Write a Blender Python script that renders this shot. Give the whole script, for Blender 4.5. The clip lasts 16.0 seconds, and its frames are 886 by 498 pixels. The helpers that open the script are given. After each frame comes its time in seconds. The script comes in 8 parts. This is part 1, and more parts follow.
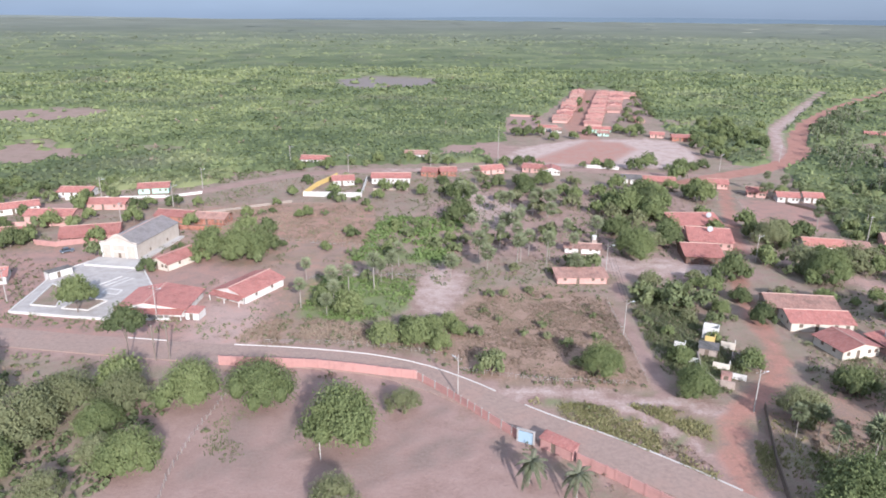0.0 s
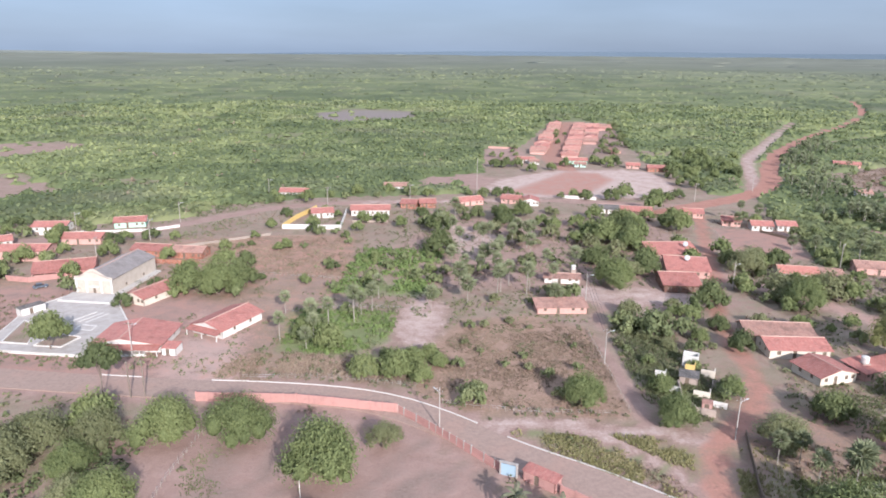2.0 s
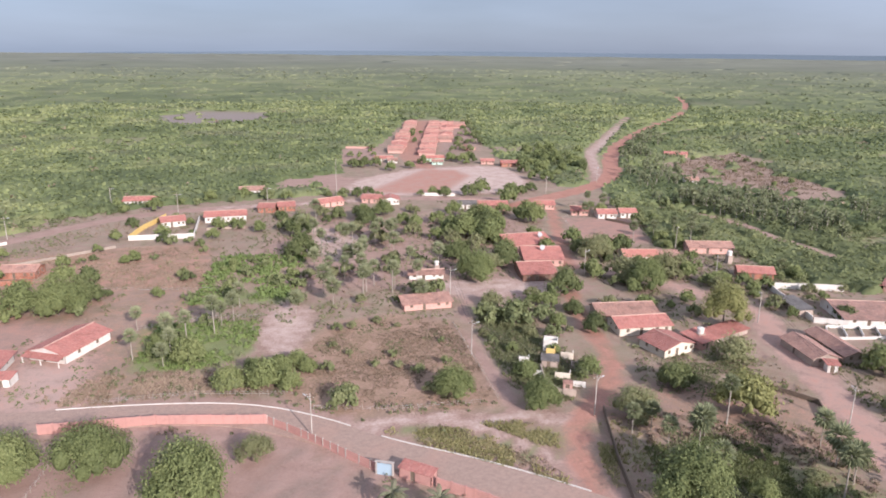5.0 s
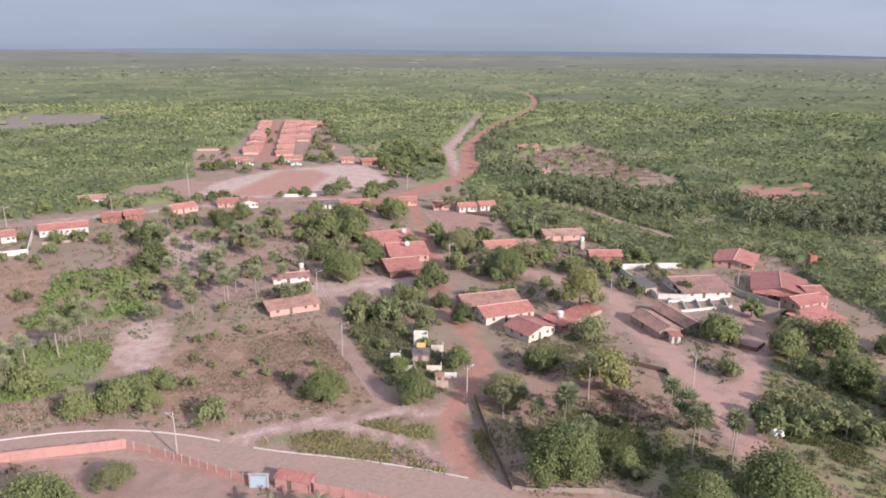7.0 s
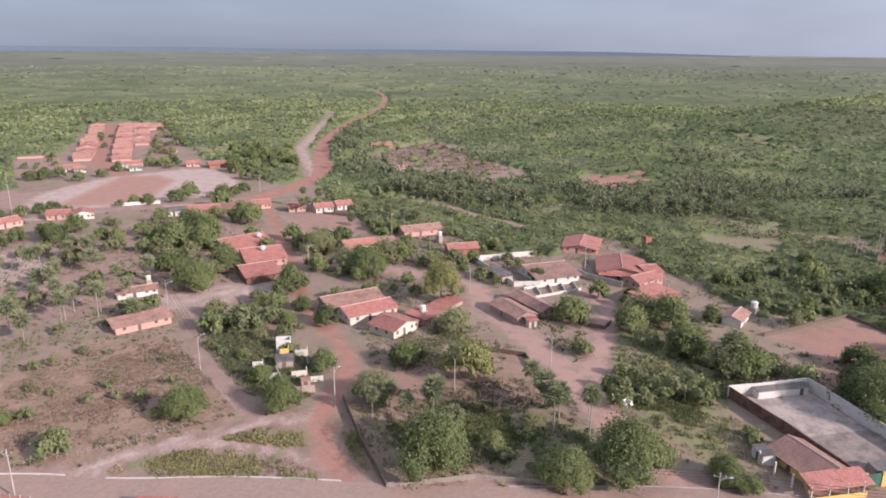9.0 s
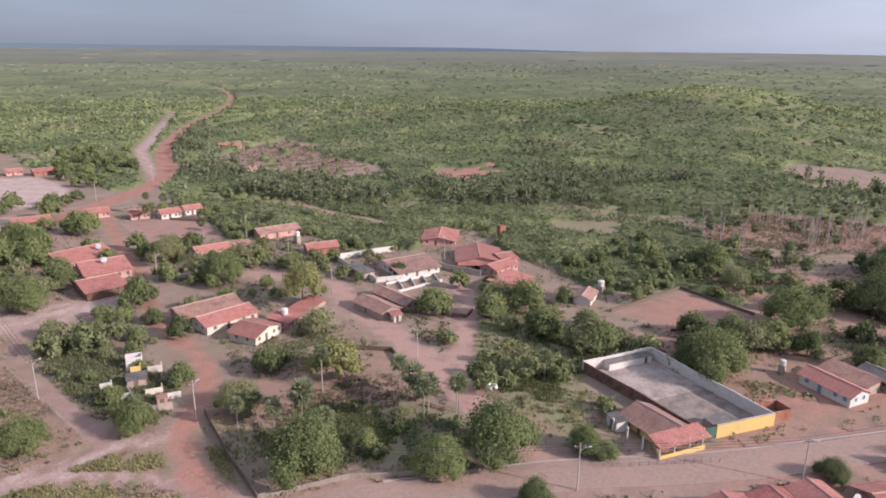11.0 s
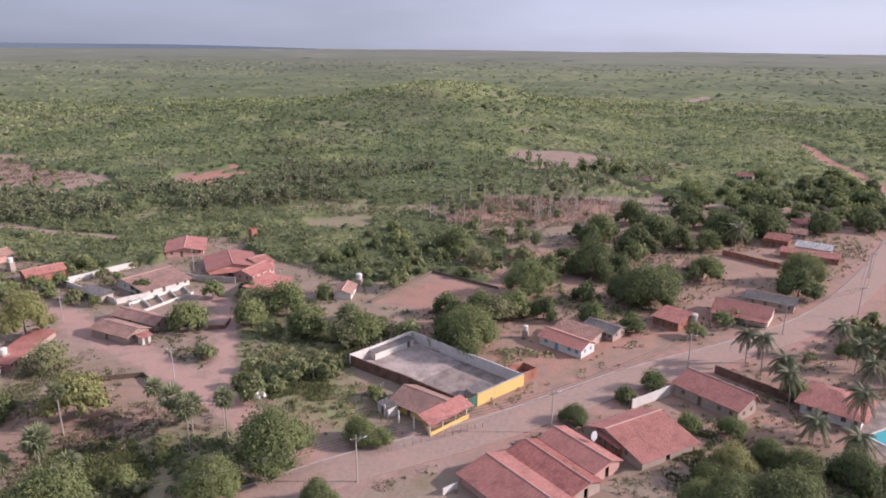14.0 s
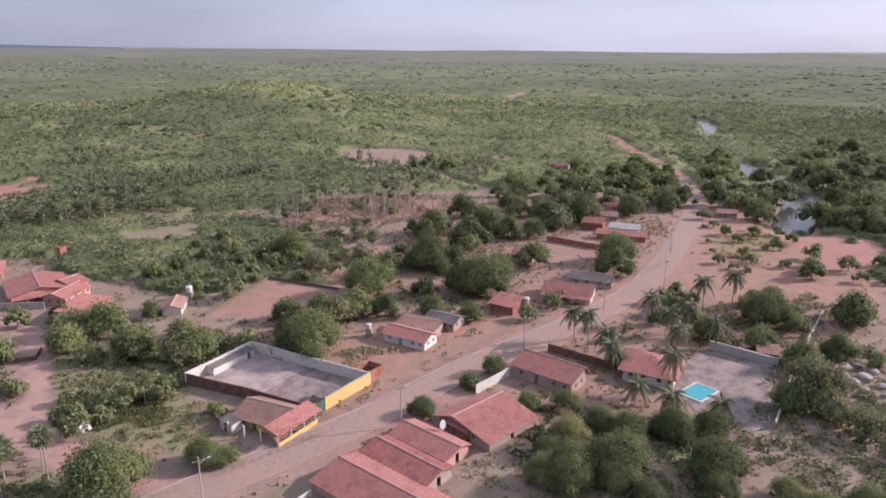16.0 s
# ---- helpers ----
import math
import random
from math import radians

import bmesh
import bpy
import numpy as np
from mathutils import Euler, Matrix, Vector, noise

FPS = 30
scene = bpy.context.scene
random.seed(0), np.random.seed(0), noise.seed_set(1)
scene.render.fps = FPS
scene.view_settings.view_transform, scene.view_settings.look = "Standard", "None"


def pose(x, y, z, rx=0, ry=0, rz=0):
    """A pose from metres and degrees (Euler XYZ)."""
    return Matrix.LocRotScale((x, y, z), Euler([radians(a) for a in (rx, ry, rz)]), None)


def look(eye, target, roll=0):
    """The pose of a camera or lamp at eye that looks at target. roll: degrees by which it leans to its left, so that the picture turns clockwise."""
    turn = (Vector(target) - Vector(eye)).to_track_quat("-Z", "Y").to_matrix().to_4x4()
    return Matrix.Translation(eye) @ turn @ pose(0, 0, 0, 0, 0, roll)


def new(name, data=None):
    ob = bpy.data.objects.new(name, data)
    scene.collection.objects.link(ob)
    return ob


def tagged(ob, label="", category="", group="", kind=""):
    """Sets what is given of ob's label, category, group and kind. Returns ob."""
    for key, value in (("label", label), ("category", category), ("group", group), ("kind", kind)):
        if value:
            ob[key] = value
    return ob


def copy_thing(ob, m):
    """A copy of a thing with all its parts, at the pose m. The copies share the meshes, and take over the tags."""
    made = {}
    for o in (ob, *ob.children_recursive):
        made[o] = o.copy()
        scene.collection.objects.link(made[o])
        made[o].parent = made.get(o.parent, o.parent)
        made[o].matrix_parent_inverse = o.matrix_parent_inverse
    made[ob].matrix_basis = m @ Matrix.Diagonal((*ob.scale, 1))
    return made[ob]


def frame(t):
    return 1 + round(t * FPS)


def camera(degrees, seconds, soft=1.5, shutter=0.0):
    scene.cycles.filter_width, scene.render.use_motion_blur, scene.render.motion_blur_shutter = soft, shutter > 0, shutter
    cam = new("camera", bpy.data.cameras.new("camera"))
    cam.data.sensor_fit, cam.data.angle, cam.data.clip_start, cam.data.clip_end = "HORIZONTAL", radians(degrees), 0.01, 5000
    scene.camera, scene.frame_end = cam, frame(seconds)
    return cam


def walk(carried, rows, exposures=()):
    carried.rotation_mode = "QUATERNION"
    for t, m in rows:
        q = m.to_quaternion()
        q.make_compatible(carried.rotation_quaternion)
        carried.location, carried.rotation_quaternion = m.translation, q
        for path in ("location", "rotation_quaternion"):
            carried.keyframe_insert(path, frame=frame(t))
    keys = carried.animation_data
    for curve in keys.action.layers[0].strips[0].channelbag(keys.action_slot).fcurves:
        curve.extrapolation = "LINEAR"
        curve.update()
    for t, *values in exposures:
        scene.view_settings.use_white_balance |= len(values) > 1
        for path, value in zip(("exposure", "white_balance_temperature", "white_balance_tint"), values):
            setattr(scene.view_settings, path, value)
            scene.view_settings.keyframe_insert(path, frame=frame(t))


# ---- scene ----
# the drone hangs in the air at EYE metres and turns to its right
cam = camera(66.1, 16.0, soft=1.8)
EYE = 70.0
# seconds, yaw, pitch, roll
ROWS = [
    (0, -0.03, -18.77, 0.52),
    (0.2, -0.02, -17.52, 0.50),
    (0.5, 0.00, -16.23, 0.46),
    (1, 0.00, -16.15, 0.47),
    (1.3, 0.00, -16.14, 0.47),
    (1.5, -0.31, -16.13, 0.48),
    (2, -1.77, -16.12, 0.45),
    (2.5, -3.34, -16.10, 0.46),
    (3, -4.91, -16.09, 0.42),
    (5.5, -16.42, -16.08, 0.53),
    (6, -19.32, -16.10, 0.52),
    (6.5, -22.38, -16.12, 0.51),
    (7, -25.44, -16.15, 0.49),
    (7.5, -28.50, -16.18, 0.49),
    (8, -31.55, -16.19, 0.49),
    (8.5, -34.62, -16.20, 0.50),
    (9, -37.68, -16.21, 0.52),
    (11.5, -53.26, -16.47, 0.48),
    (12, -56.84, -16.47, 0.53),
    (12.5, -60.39, -16.46, 0.54),
    (13, -63.93, -16.49, 0.52),
    (13.5, -67.52, -16.49, 0.50),
    (14, -71.10, -16.49, 0.50),
    (14.5, -74.67, -16.49, 0.49),
    (15, -78.29, -16.49, 0.47),
    (15.5, -81.82, -16.49, 0.44),
    (16, -85.29, -16.48, 0.41),
]
walk(cam, [(t, pose(0, 0, EYE, 90 + pitch, 0, yaw) @ pose(0, 0, 0, 0, 0, roll)) for t, yaw, pitch, roll in ROWS],
     exposures=[(0.0, 0.70, 5400, 12), (0.6, 0.74, 5450, 12), (1.5, 0.73, 5520, 12), (3.0, 0.70, 5700, 14), (7.0, 0.56, 6000, 19), (11.5, 0.40, 6000, 22), (16.0, 0.44, 6000, 27)])


# world: hazy late afternoon, low sun behind the first view
SUN_ELEVATION, SUN_X, SUN_Y = radians(24), 0.33, -0.94
world = bpy.data.worlds.new("sky")
scene.world = world
world.use_nodes = True
wn, wl = world.node_tree.nodes, world.node_tree.links
wn.clear()
sky = wn.new("ShaderNodeTexSky")
sky.sky_type = "NISHITA"
sky.sun_disc = False
sky.sun_elevation = SUN_ELEVATION
sky.sun_rotation = math.atan2(SUN_X, SUN_Y)
sky.air_density, sky.dust_density, sky.ozone_density = 1.0, 1.2, 2.0
background = wn.new("ShaderNodeBackground")
background.inputs["Strength"].default_value = 0.13
# a thin veil of cloud over the blue, brighter overhead and towards the sun
cloud_at = wn.new("ShaderNodeTexCoord")
cloud_map = wn.new("ShaderNodeMapping")
cloud_map.inputs["Scale"].default_value = (1.0, 1.0, 5.0)
cloud = wn.new("ShaderNodeTexNoise")
cloud.inputs["Scale"].default_value, cloud.inputs["Detail"].default_value = 1.6, 5.0
toward = wn.new("ShaderNodeVectorMath")
toward.operation = "DOT_PRODUCT"
toward.inputs[1].default_value = (SUN_X, SUN_Y, 0.0)
side = wn.new("ShaderNodeMapRange")
side.inputs["From Min"].default_value, side.inputs["From Max"].default_value = -1.0, 0.7
pale = wn.new("ShaderNodeMix")
pale.data_type = "RGBA"
pale.inputs[6].default_value, pale.inputs[7].default_value = (1.70, 2.0, 2.46, 1), (3.02, 3.2, 3.52, 1)
streak = wn.new("ShaderNodeMapRange")
streak.inputs["From Min"].default_value, streak.inputs["From Max"].default_value = 0.3, 0.7
streak.inputs["To Min"].default_value, streak.inputs["To Max"].default_value = 0.82, 1.25
height = wn.new("ShaderNodeSeparateXYZ")
glow = wn.new("ShaderNodeMapRange")
glow.inputs["From Min"].default_value, glow.inputs["From Max"].default_value = 0.1, 0.9
glow.inputs["To Min"].default_value, glow.inputs["To Max"].default_value = 1.0, 1.5
# one broad grey cloud low in the north-east
shower = wn.new("ShaderNodeVectorMath")
shower.operation = "DOT_PRODUCT"
shower.inputs[1].default_value = (0.34, 0.93, 0.14)
dull = wn.new("ShaderNodeMapRange")
dull.inputs["From Min"].default_value, dull.inputs["From Max"].default_value = 0.78, 0.99
dull.inputs["To Min"].default_value, dull.inputs["To Max"].default_value = 1.06, 0.84
veil = wn.new("ShaderNodeMath")
veil.operation = "MULTIPLY"
gain = wn.new("ShaderNodeMath")
gain.operation = "MULTIPLY"
bright = wn.new("ShaderNodeVectorMath")
bright.operation = "SCALE"
cover = wn.new("ShaderNodeMix")
cover.data_type = "RGBA"
cover.inputs[0].default_value = 0.88
world_out = wn.new("ShaderNodeOutputWorld")
wl.new(cloud_at.outputs["Generated"], cloud_map.inputs[0])
wl.new(cloud_map.outputs[0], cloud.inputs["Vector"])
wl.new(cloud_at.outputs["Generated"], toward.inputs[0])
wl.new(toward.outputs["Value"], side.inputs["Value"])
wl.new(side.outputs[0], pale.inputs[0])
wl.new(cloud.outputs["Fac"], streak.inputs["Value"])
wl.new(cloud_at.outputs["Generated"], height.inputs[0])
wl.new(height.outputs["Z"], glow.inputs["Value"])
wl.new(cloud_at.outputs["Generated"], shower.inputs[0])
wl.new(shower.outputs["Value"], dull.inputs["Value"])
wl.new(glow.outputs[0], veil.inputs[0])
wl.new(dull.outputs[0], veil.inputs[1])
wl.new(veil.outputs[0], gain.inputs[0])
wl.new(streak.outputs[0], gain.inputs[1])
wl.new(pale.outputs[2], bright.inputs[0])
wl.new(gain.outputs[0], bright.inputs["Scale"])
wl.new(sky.outputs[0], cover.inputs[6])
wl.new(bright.outputs[0], cover.inputs[7])
wl.new(cover.outputs[2], background.inputs[0])
wl.new(background.outputs[0], world_out.inputs[0])
sun = new("sun", bpy.data.lights.new("sun", "SUN"))
sun.data.energy, sun.data.angle, sun.data.color = 4.8, radians(1.0), (1.0, 0.89, 0.77)
sun.matrix_world = look((0, 0, 0), (-SUN_X * math.cos(SUN_ELEVATION), -SUN_Y * math.cos(SUN_ELEVATION), -math.sin(SUN_ELEVATION)))


# ---------------------------------------------------------------- materials
class Nodes:
    """A short way to write a node tree."""

    def __init__(self, name):
        self.mat = bpy.data.materials.new(name)
        self.mat.use_nodes = True
        self.n, self.l = self.mat.node_tree.nodes, self.mat.node_tree.links
        self.bsdf = self.n["Principled BSDF"]
        self.bsdf.inputs["Specular IOR Level"].default_value = 0.25

    def add(self, kind, inputs=(), operation="", blend="", attribute="", bands="", clamp=False, offset=None):
        node = self.n.new("ShaderNode" + kind)
        if operation:
            node.operation = operation
            if clamp:
                node.use_clamp = True
        if blend:
            node.data_type, node.blend_type = "RGBA", blend
        if attribute:
            node.attribute_name = attribute
        if bands:
            node.bands_direction = bands
        if offset is not None:
            node.offset = offset
        for key, value in dict(inputs).items():
            if hasattr(value, "is_output"):
                self.l.new(value, node.inputs[key])
            else:
                node.inputs[key].default_value = value
        return node

    def place(self):
        return self.add("NewGeometry").outputs["Position"]

    def local(self):
        return self.add("TexCoord").outputs["Object"]

    def noise(self, where, scale, detail=3.0, rough=0.6):
        return self.add("TexNoise", {"Vector": where, "Scale": scale, "Detail": detail, "Roughness": rough}).outputs["Fac"]

    def attr(self, name):
        return self.add("Attribute", attribute=name).outputs["Fac"]

    def ramp(self, fac, *stops):
        node = self.add("ValToRGB", {"Fac": fac})
        ramp = node.color_ramp
        while len(ramp.elements) < len(stops):
            ramp.elements.new(0.5)
        for element, (at, colour) in zip(ramp.elements, stops):
            element.position, element.color = at, (*colour, 1)
        return node.outputs["Color"]

    def mix(self, fac, a, b, blend="MIX"):
        node = self.add("Mix", blend=blend)
        for socket, value in ((node.inputs[0], fac), (node.inputs[6], a), (node.inputs[7], b)):
            if hasattr(value, "is_output"):
                self.l.new(value, socket)
            else:
                socket.default_value = value if not isinstance(value, tuple) else (*value, 1)
        return node.outputs[2]

    def math(self, op, a, b=0.5, clamp=False):
        node = self.add("Math", operation=op, clamp=clamp)
        for socket, value in zip(node.inputs, (a, b)):
            if hasattr(value, "is_output"):
                self.l.new(value, socket)
            else:
                socket.default_value = value
        return node.outputs[0]

    def step(self, value, low, high):
        return self.add("MapRange", {"Value": value, "From Min": low, "From Max": high}).outputs[0]

    def done(self, colour, rough=0.85, bump=None, depth=0.05, metal=0.0):
        if hasattr(colour, "is_output"):
            self.l.new(colour, self.bsdf.inputs["Base Color"])
        else:
            self.bsdf.inputs["Base Color"].default_value = (*colour, 1)
        self.bsdf.inputs["Roughness"].default_value = rough
        self.bsdf.inputs["Metallic"].default_value = metal
        if bump is not None:
            node = self.add("Bump", {"Height": bump, "Distance": depth, "Strength": 0.8})
            self.l.new(node.outputs[0], self.bsdf.inputs["Normal"])
        return self.mat


def worn(name, base, stain, scale=0.6, rough=0.85, amount=0.5, bump=0.02):
    """Plaster, paint, concrete: two scales of stain over a base colour."""
    m = Nodes(name)
    p = m.place()
    big, fine = m.noise(p, scale, 4), m.noise(p, scale * 14, 3)
    blot = m.step(m.math("ADD", m.math("MULTIPLY", big, 0.7), m.math("MULTIPLY", fine, 0.3)), 0.62 - 0.3 * amount, 0.72)
    tone = m.mix(m.math("MULTIPLY", blot, 0.8), base, stain)
    rnd = m.add("ObjectInfo").outputs["Random"]
    shade = m.add("HueSaturation", {"Color": tone, "Value": m.math("ADD", 0.92, m.math("MULTIPLY", rnd, 0.14))}).outputs[0]
    return m.done(shade, rough, fine, bump)


def blotched(name, base, stain):
    """Old concrete slabs with large water stains and cracks."""
    m = Nodes(name)
    p = m.place()
    big, fine = m.noise(p, 0.28, 6, 0.72), m.noise(p, 5.0, 3)
    tone = m.mix(m.math("MULTIPLY", m.step(big, 0.43, 0.6), 0.85), base, stain)
    crack = m.add("TexVoronoi", {"Vector": p, "Scale": 0.45}).outputs["Distance"]
    tone = m.mix(m.math("MULTIPLY", m.step(crack, 0.75, 0.95), 0.4), tone, stain)
    tone = m.mix(m.math("MULTIPLY", m.step(fine, 0.5, 0.7), 0.3), tone, stain)
    return m.done(tone, 0.85, fine, 0.01)


def roof_tiles(name, base, dark, pale, course=0.48, wide=0.25, age=0.5):
    """Clay tiles: x runs along the eave, y up the slope."""
    m = Nodes(name)
    p = m.local()
    brick = m.add("TexBrick", {"Vector": p, "Scale": 1.0, "Color1": (0, 0, 0, 1), "Color2": (1, 1, 1, 1), "Mortar": (0.2, 0.2, 0.2, 1), "Mortar Size": 0.02, "Brick Width": wide, "Row Height": course}, offset=0.0)
    tile = m.add("SeparateColor", {"Color": brick.outputs["Color"]}).outputs[0]
    big, fine = m.noise(m.place(), 0.35, 4), m.noise(p, 9.0, 3)
    rnd = m.add("ObjectInfo").outputs["Random"]
    mottle = m.noise(m.place(), 1.3, 4, 0.7)
    tone = m.mix(m.math("ADD", m.math("MULTIPLY", tile, 0.75), m.math("MULTIPLY", m.step(mottle, 0.45, 0.7), 0.4), True), base, pale)
    tone = m.mix(m.step(m.math("ADD", m.math("MULTIPLY", big, 0.6), m.math("ADD", m.math("MULTIPLY", fine, 0.25), m.math("MULTIPLY", mottle, 0.4))), 0.74 - 0.22 * age, 0.82), tone, dark)
    tone = m.add("HueSaturation", {"Color": tone, "Value": m.math("ADD", 0.86, m.math("MULTIPLY", rnd, 0.28))}).outputs[0]
    run = m.add("VectorMath", {0: p, 1: (2.6, 0.3, 1.0)}, operation="MULTIPLY").outputs[0]
    tone = m.mix(m.math("MULTIPLY", m.step(m.noise(run, 1.4, 4, 0.7), 0.46, 0.66), 0.25 + 0.35 * age), tone, dark)
    wave = m.add("TexWave", {"Vector": p, "Scale": 0.314 / wide, "Distortion": 0.0}, bands="X").outputs["Fac"]
    return m.done(tone, 0.8, m.math("ADD", wave, m.math("MULTIPLY", fine, 0.4)), 0.06)


def leaves(name, dark, mid, light, rough=0.75, haze_tint=None):
    m = Nodes(name)
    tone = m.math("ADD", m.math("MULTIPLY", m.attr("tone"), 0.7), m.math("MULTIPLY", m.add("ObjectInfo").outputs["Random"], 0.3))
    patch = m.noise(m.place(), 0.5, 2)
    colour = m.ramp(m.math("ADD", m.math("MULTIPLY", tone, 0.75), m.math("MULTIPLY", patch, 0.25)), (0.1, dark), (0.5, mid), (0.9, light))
    if haze_tint:
        # patchy stands, then distance haze painted into the leaf colour
        grey, near, far = haze_tint
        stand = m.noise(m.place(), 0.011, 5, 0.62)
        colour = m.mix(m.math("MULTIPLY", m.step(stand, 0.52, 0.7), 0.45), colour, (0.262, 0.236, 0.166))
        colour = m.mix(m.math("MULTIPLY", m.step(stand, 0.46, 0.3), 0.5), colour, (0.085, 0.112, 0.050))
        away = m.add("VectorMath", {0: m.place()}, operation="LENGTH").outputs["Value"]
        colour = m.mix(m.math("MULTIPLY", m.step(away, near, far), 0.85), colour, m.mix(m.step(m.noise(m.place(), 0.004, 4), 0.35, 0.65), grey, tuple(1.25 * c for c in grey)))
    m.done(colour, rough)
    # thin leaves let some light through
    thin = m.add("BsdfTranslucent", {"Color": colour})
    both = m.add("MixShader", {0: 0.32, 1: m.bsdf.outputs[0], 2: thin.outputs[0]})
    m.l.new(both.outputs[0], m.n["Material Output"].inputs[0])
    return m.mat


def brick_wall(name, one, two, mortar, scale=1.0):
    m = Nodes(name)
    p = m.local()
    turn = m.add("CombineXYZ", {"X": m.math("ADD", m.add("SeparateXYZ", {"Vector": p}).outputs[0], m.add("SeparateXYZ", {"Vector": p}).outputs[1]), "Y": m.add("SeparateXYZ", {"Vector": p}).outputs[2]}).outputs[0]
    brick = m.add("TexBrick", {"Vector": turn, "Scale": scale, "Color1": (*one, 1), "Color2": (*two, 1), "Mortar": (*mortar, 1), "Mortar Size": 0.015, "Brick Width": 0.4, "Row Height": 0.2})
    dirt = m.noise(m.place(), 0.7, 4)
    tone = m.mix(m.step(dirt, 0.45, 0.75), brick.outputs["Color"], tuple(0.5 * c for c in two))
    return m.done(tone, 0.9, brick.outputs["Fac"], -0.02)


white_wall = worn("white_plaster", (0.60, 0.57, 0.53), (0.46, 0.40, 0.35))
cream_wall = worn("cream_plaster", (0.60, 0.53, 0.44), (0.44, 0.37, 0.31))
green_wall = worn("pale_green_plaster", (0.42, 0.60, 0.48), (0.34, 0.40, 0.32))
teal_wall = worn("pale_green_plaster", (0.40, 0.55, 0.47), (0.28, 0.36, 0.31))
pink_wall = worn("pink_plaster", (0.52, 0.31, 0.265), (0.35, 0.225, 0.19))
salmon_wall = worn("salmon_render", (0.42, 0.230, 0.200), (0.29, 0.165, 0.145), 0.7)
mud_wall = worn("bare_render", (0.40, 0.32, 0.27), (0.24, 0.19, 0.16), 0.8, amount=0.8)
yellow_wall = worn("yellow_paint", (0.60, 0.43, 0.155), (0.44, 0.33, 0.19), amount=0.3)
blue_paint = worn("blue_paint", (0.12, 0.30, 0.45), (0.10, 0.18, 0.24))
green_gate = worn("dark_green_paint", (0.05, 0.13, 0.10), (0.09, 0.10, 0.08))
concrete = worn("concrete", (0.42, 0.375, 0.34), (0.27, 0.235, 0.21), 0.5, amount=0.7)
pale_concrete = worn("pale_concrete", (0.50, 0.46, 0.42), (0.36, 0.31, 0.28), 0.3, amount=0.6)
yard_concrete = blotched("yard_concrete", (0.30, 0.242, 0.210), (0.150, 0.122, 0.108))
pale_yard = blotched("pale_yard_concrete", (0.41, 0.335, 0.295), (0.215, 0.178, 0.158))
# the far ridge carries its haze as a blue base colour
ridge_haze_blue = worn("far_ridge", (0.105, 0.135, 0.165), (0.09, 0.12, 0.15), 0.002, rough=1.0)
kerb_white = worn("limewashed_kerb", (0.58, 0.54, 0.50), (0.45, 0.40, 0.36), 0.8)
wood_dark = worn("weathered_wood", (0.16, 0.12, 0.09), (0.08, 0.06, 0.05), 1.5)
wood_pale = worn("grey_wood", (0.30, 0.25, 0.21), (0.17, 0.14, 0.12), 1.5)
bark = worn("bark", (0.20, 0.16, 0.13), (0.10, 0.08, 0.065), 2.0)
palm_bark = worn("palm_bark", (0.33, 0.29, 0.25), (0.19, 0.16, 0.14), 2.0)
metal_grey = worn("galvanised_steel", (0.45, 0.46, 0.47), (0.30, 0.30, 0.30), 1.0, rough=0.5)
black_rubber = worn("rubber", (0.03, 0.03, 0.03), (0.05, 0.045, 0.04), 3.0)
dark_glass = worn("dark_glass", (0.03, 0.035, 0.04), (0.05, 0.05, 0.05), 3.0, rough=0.15)
car_paint = worn("car_paint", (0.10, 0.12, 0.15), (0.14, 0.14, 0.15), 1.0, rough=0.3)
wire_black = worn("cable", (0.05, 0.05, 0.05), (0.07, 0.07, 0.07))
red_tile = roof_tiles("red_roof_tiles", (0.385, 0.150, 0.122), (0.215, 0.095, 0.080), (0.480, 0.245, 0.205))
# avenue roofs are paled to hold distance haze in their colour
row_tile = roof_tiles("hazed_red_roof_tiles", (0.420, 0.190, 0.152), (0.270, 0.130, 0.106), (0.500, 0.285, 0.240), age=0.45)
stained_tile = roof_tiles("stained_roof_tiles", (0.285, 0.165, 0.132), (0.150, 0.105, 0.090), (0.410, 0.260, 0.215), age=0.8)
new_tile = roof_tiles("new_roof_tiles", (0.430, 0.170, 0.132), (0.300, 0.125, 0.100), (0.500, 0.260, 0.210), age=0.2)
old_tile = roof_tiles("weathered_roof_tiles", (0.36, 0.195, 0.150), (0.19, 0.120, 0.098), (0.47, 0.300, 0.245), age=0.65)
patched_tile = roof_tiles("patched_roof_tiles", (0.360, 0.110, 0.090), (0.170, 0.069, 0.058), (0.500, 0.238, 0.194), age=0.7)
pale_roof = roof_tiles("pale_sheet_roof", (0.42, 0.40, 0.38), (0.28, 0.26, 0.25), (0.52, 0.50, 0.48), age=0.4)
church_tile = roof_tiles("lichen_grey_tiles", (0.285, 0.250, 0.235), (0.185, 0.160, 0.150), (0.37, 0.33, 0.31), age=0.7)
church_wall = worn("ochre_cream_plaster", (0.50, 0.435, 0.365), (0.37, 0.31, 0.26), 0.5, amount=0.7)
ridge_mat = worn("mortar_ridge", (0.50, 0.33, 0.27), (0.36, 0.23, 0.19))
grey_tile = roof_tiles("grey_roof_tiles", (0.17, 0.155, 0.145), (0.10, 0.092, 0.088), (0.27, 0.24, 0.22), age=0.8)
brick_red = brick_wall("hollow_brick", (0.40, 0.17, 0.11), (0.32, 0.13, 0.085), (0.34, 0.28, 0.24))
brick_dark = brick_wall("dark_brick", (0.22, 0.12, 0.085), (0.16, 0.09, 0.065), (0.20, 0.16, 0.14))
mango_leaf = leaves("mango_leaves", (0.060, 0.075, 0.035), (0.126, 0.150, 0.062), (0.222, 0.240, 0.104))
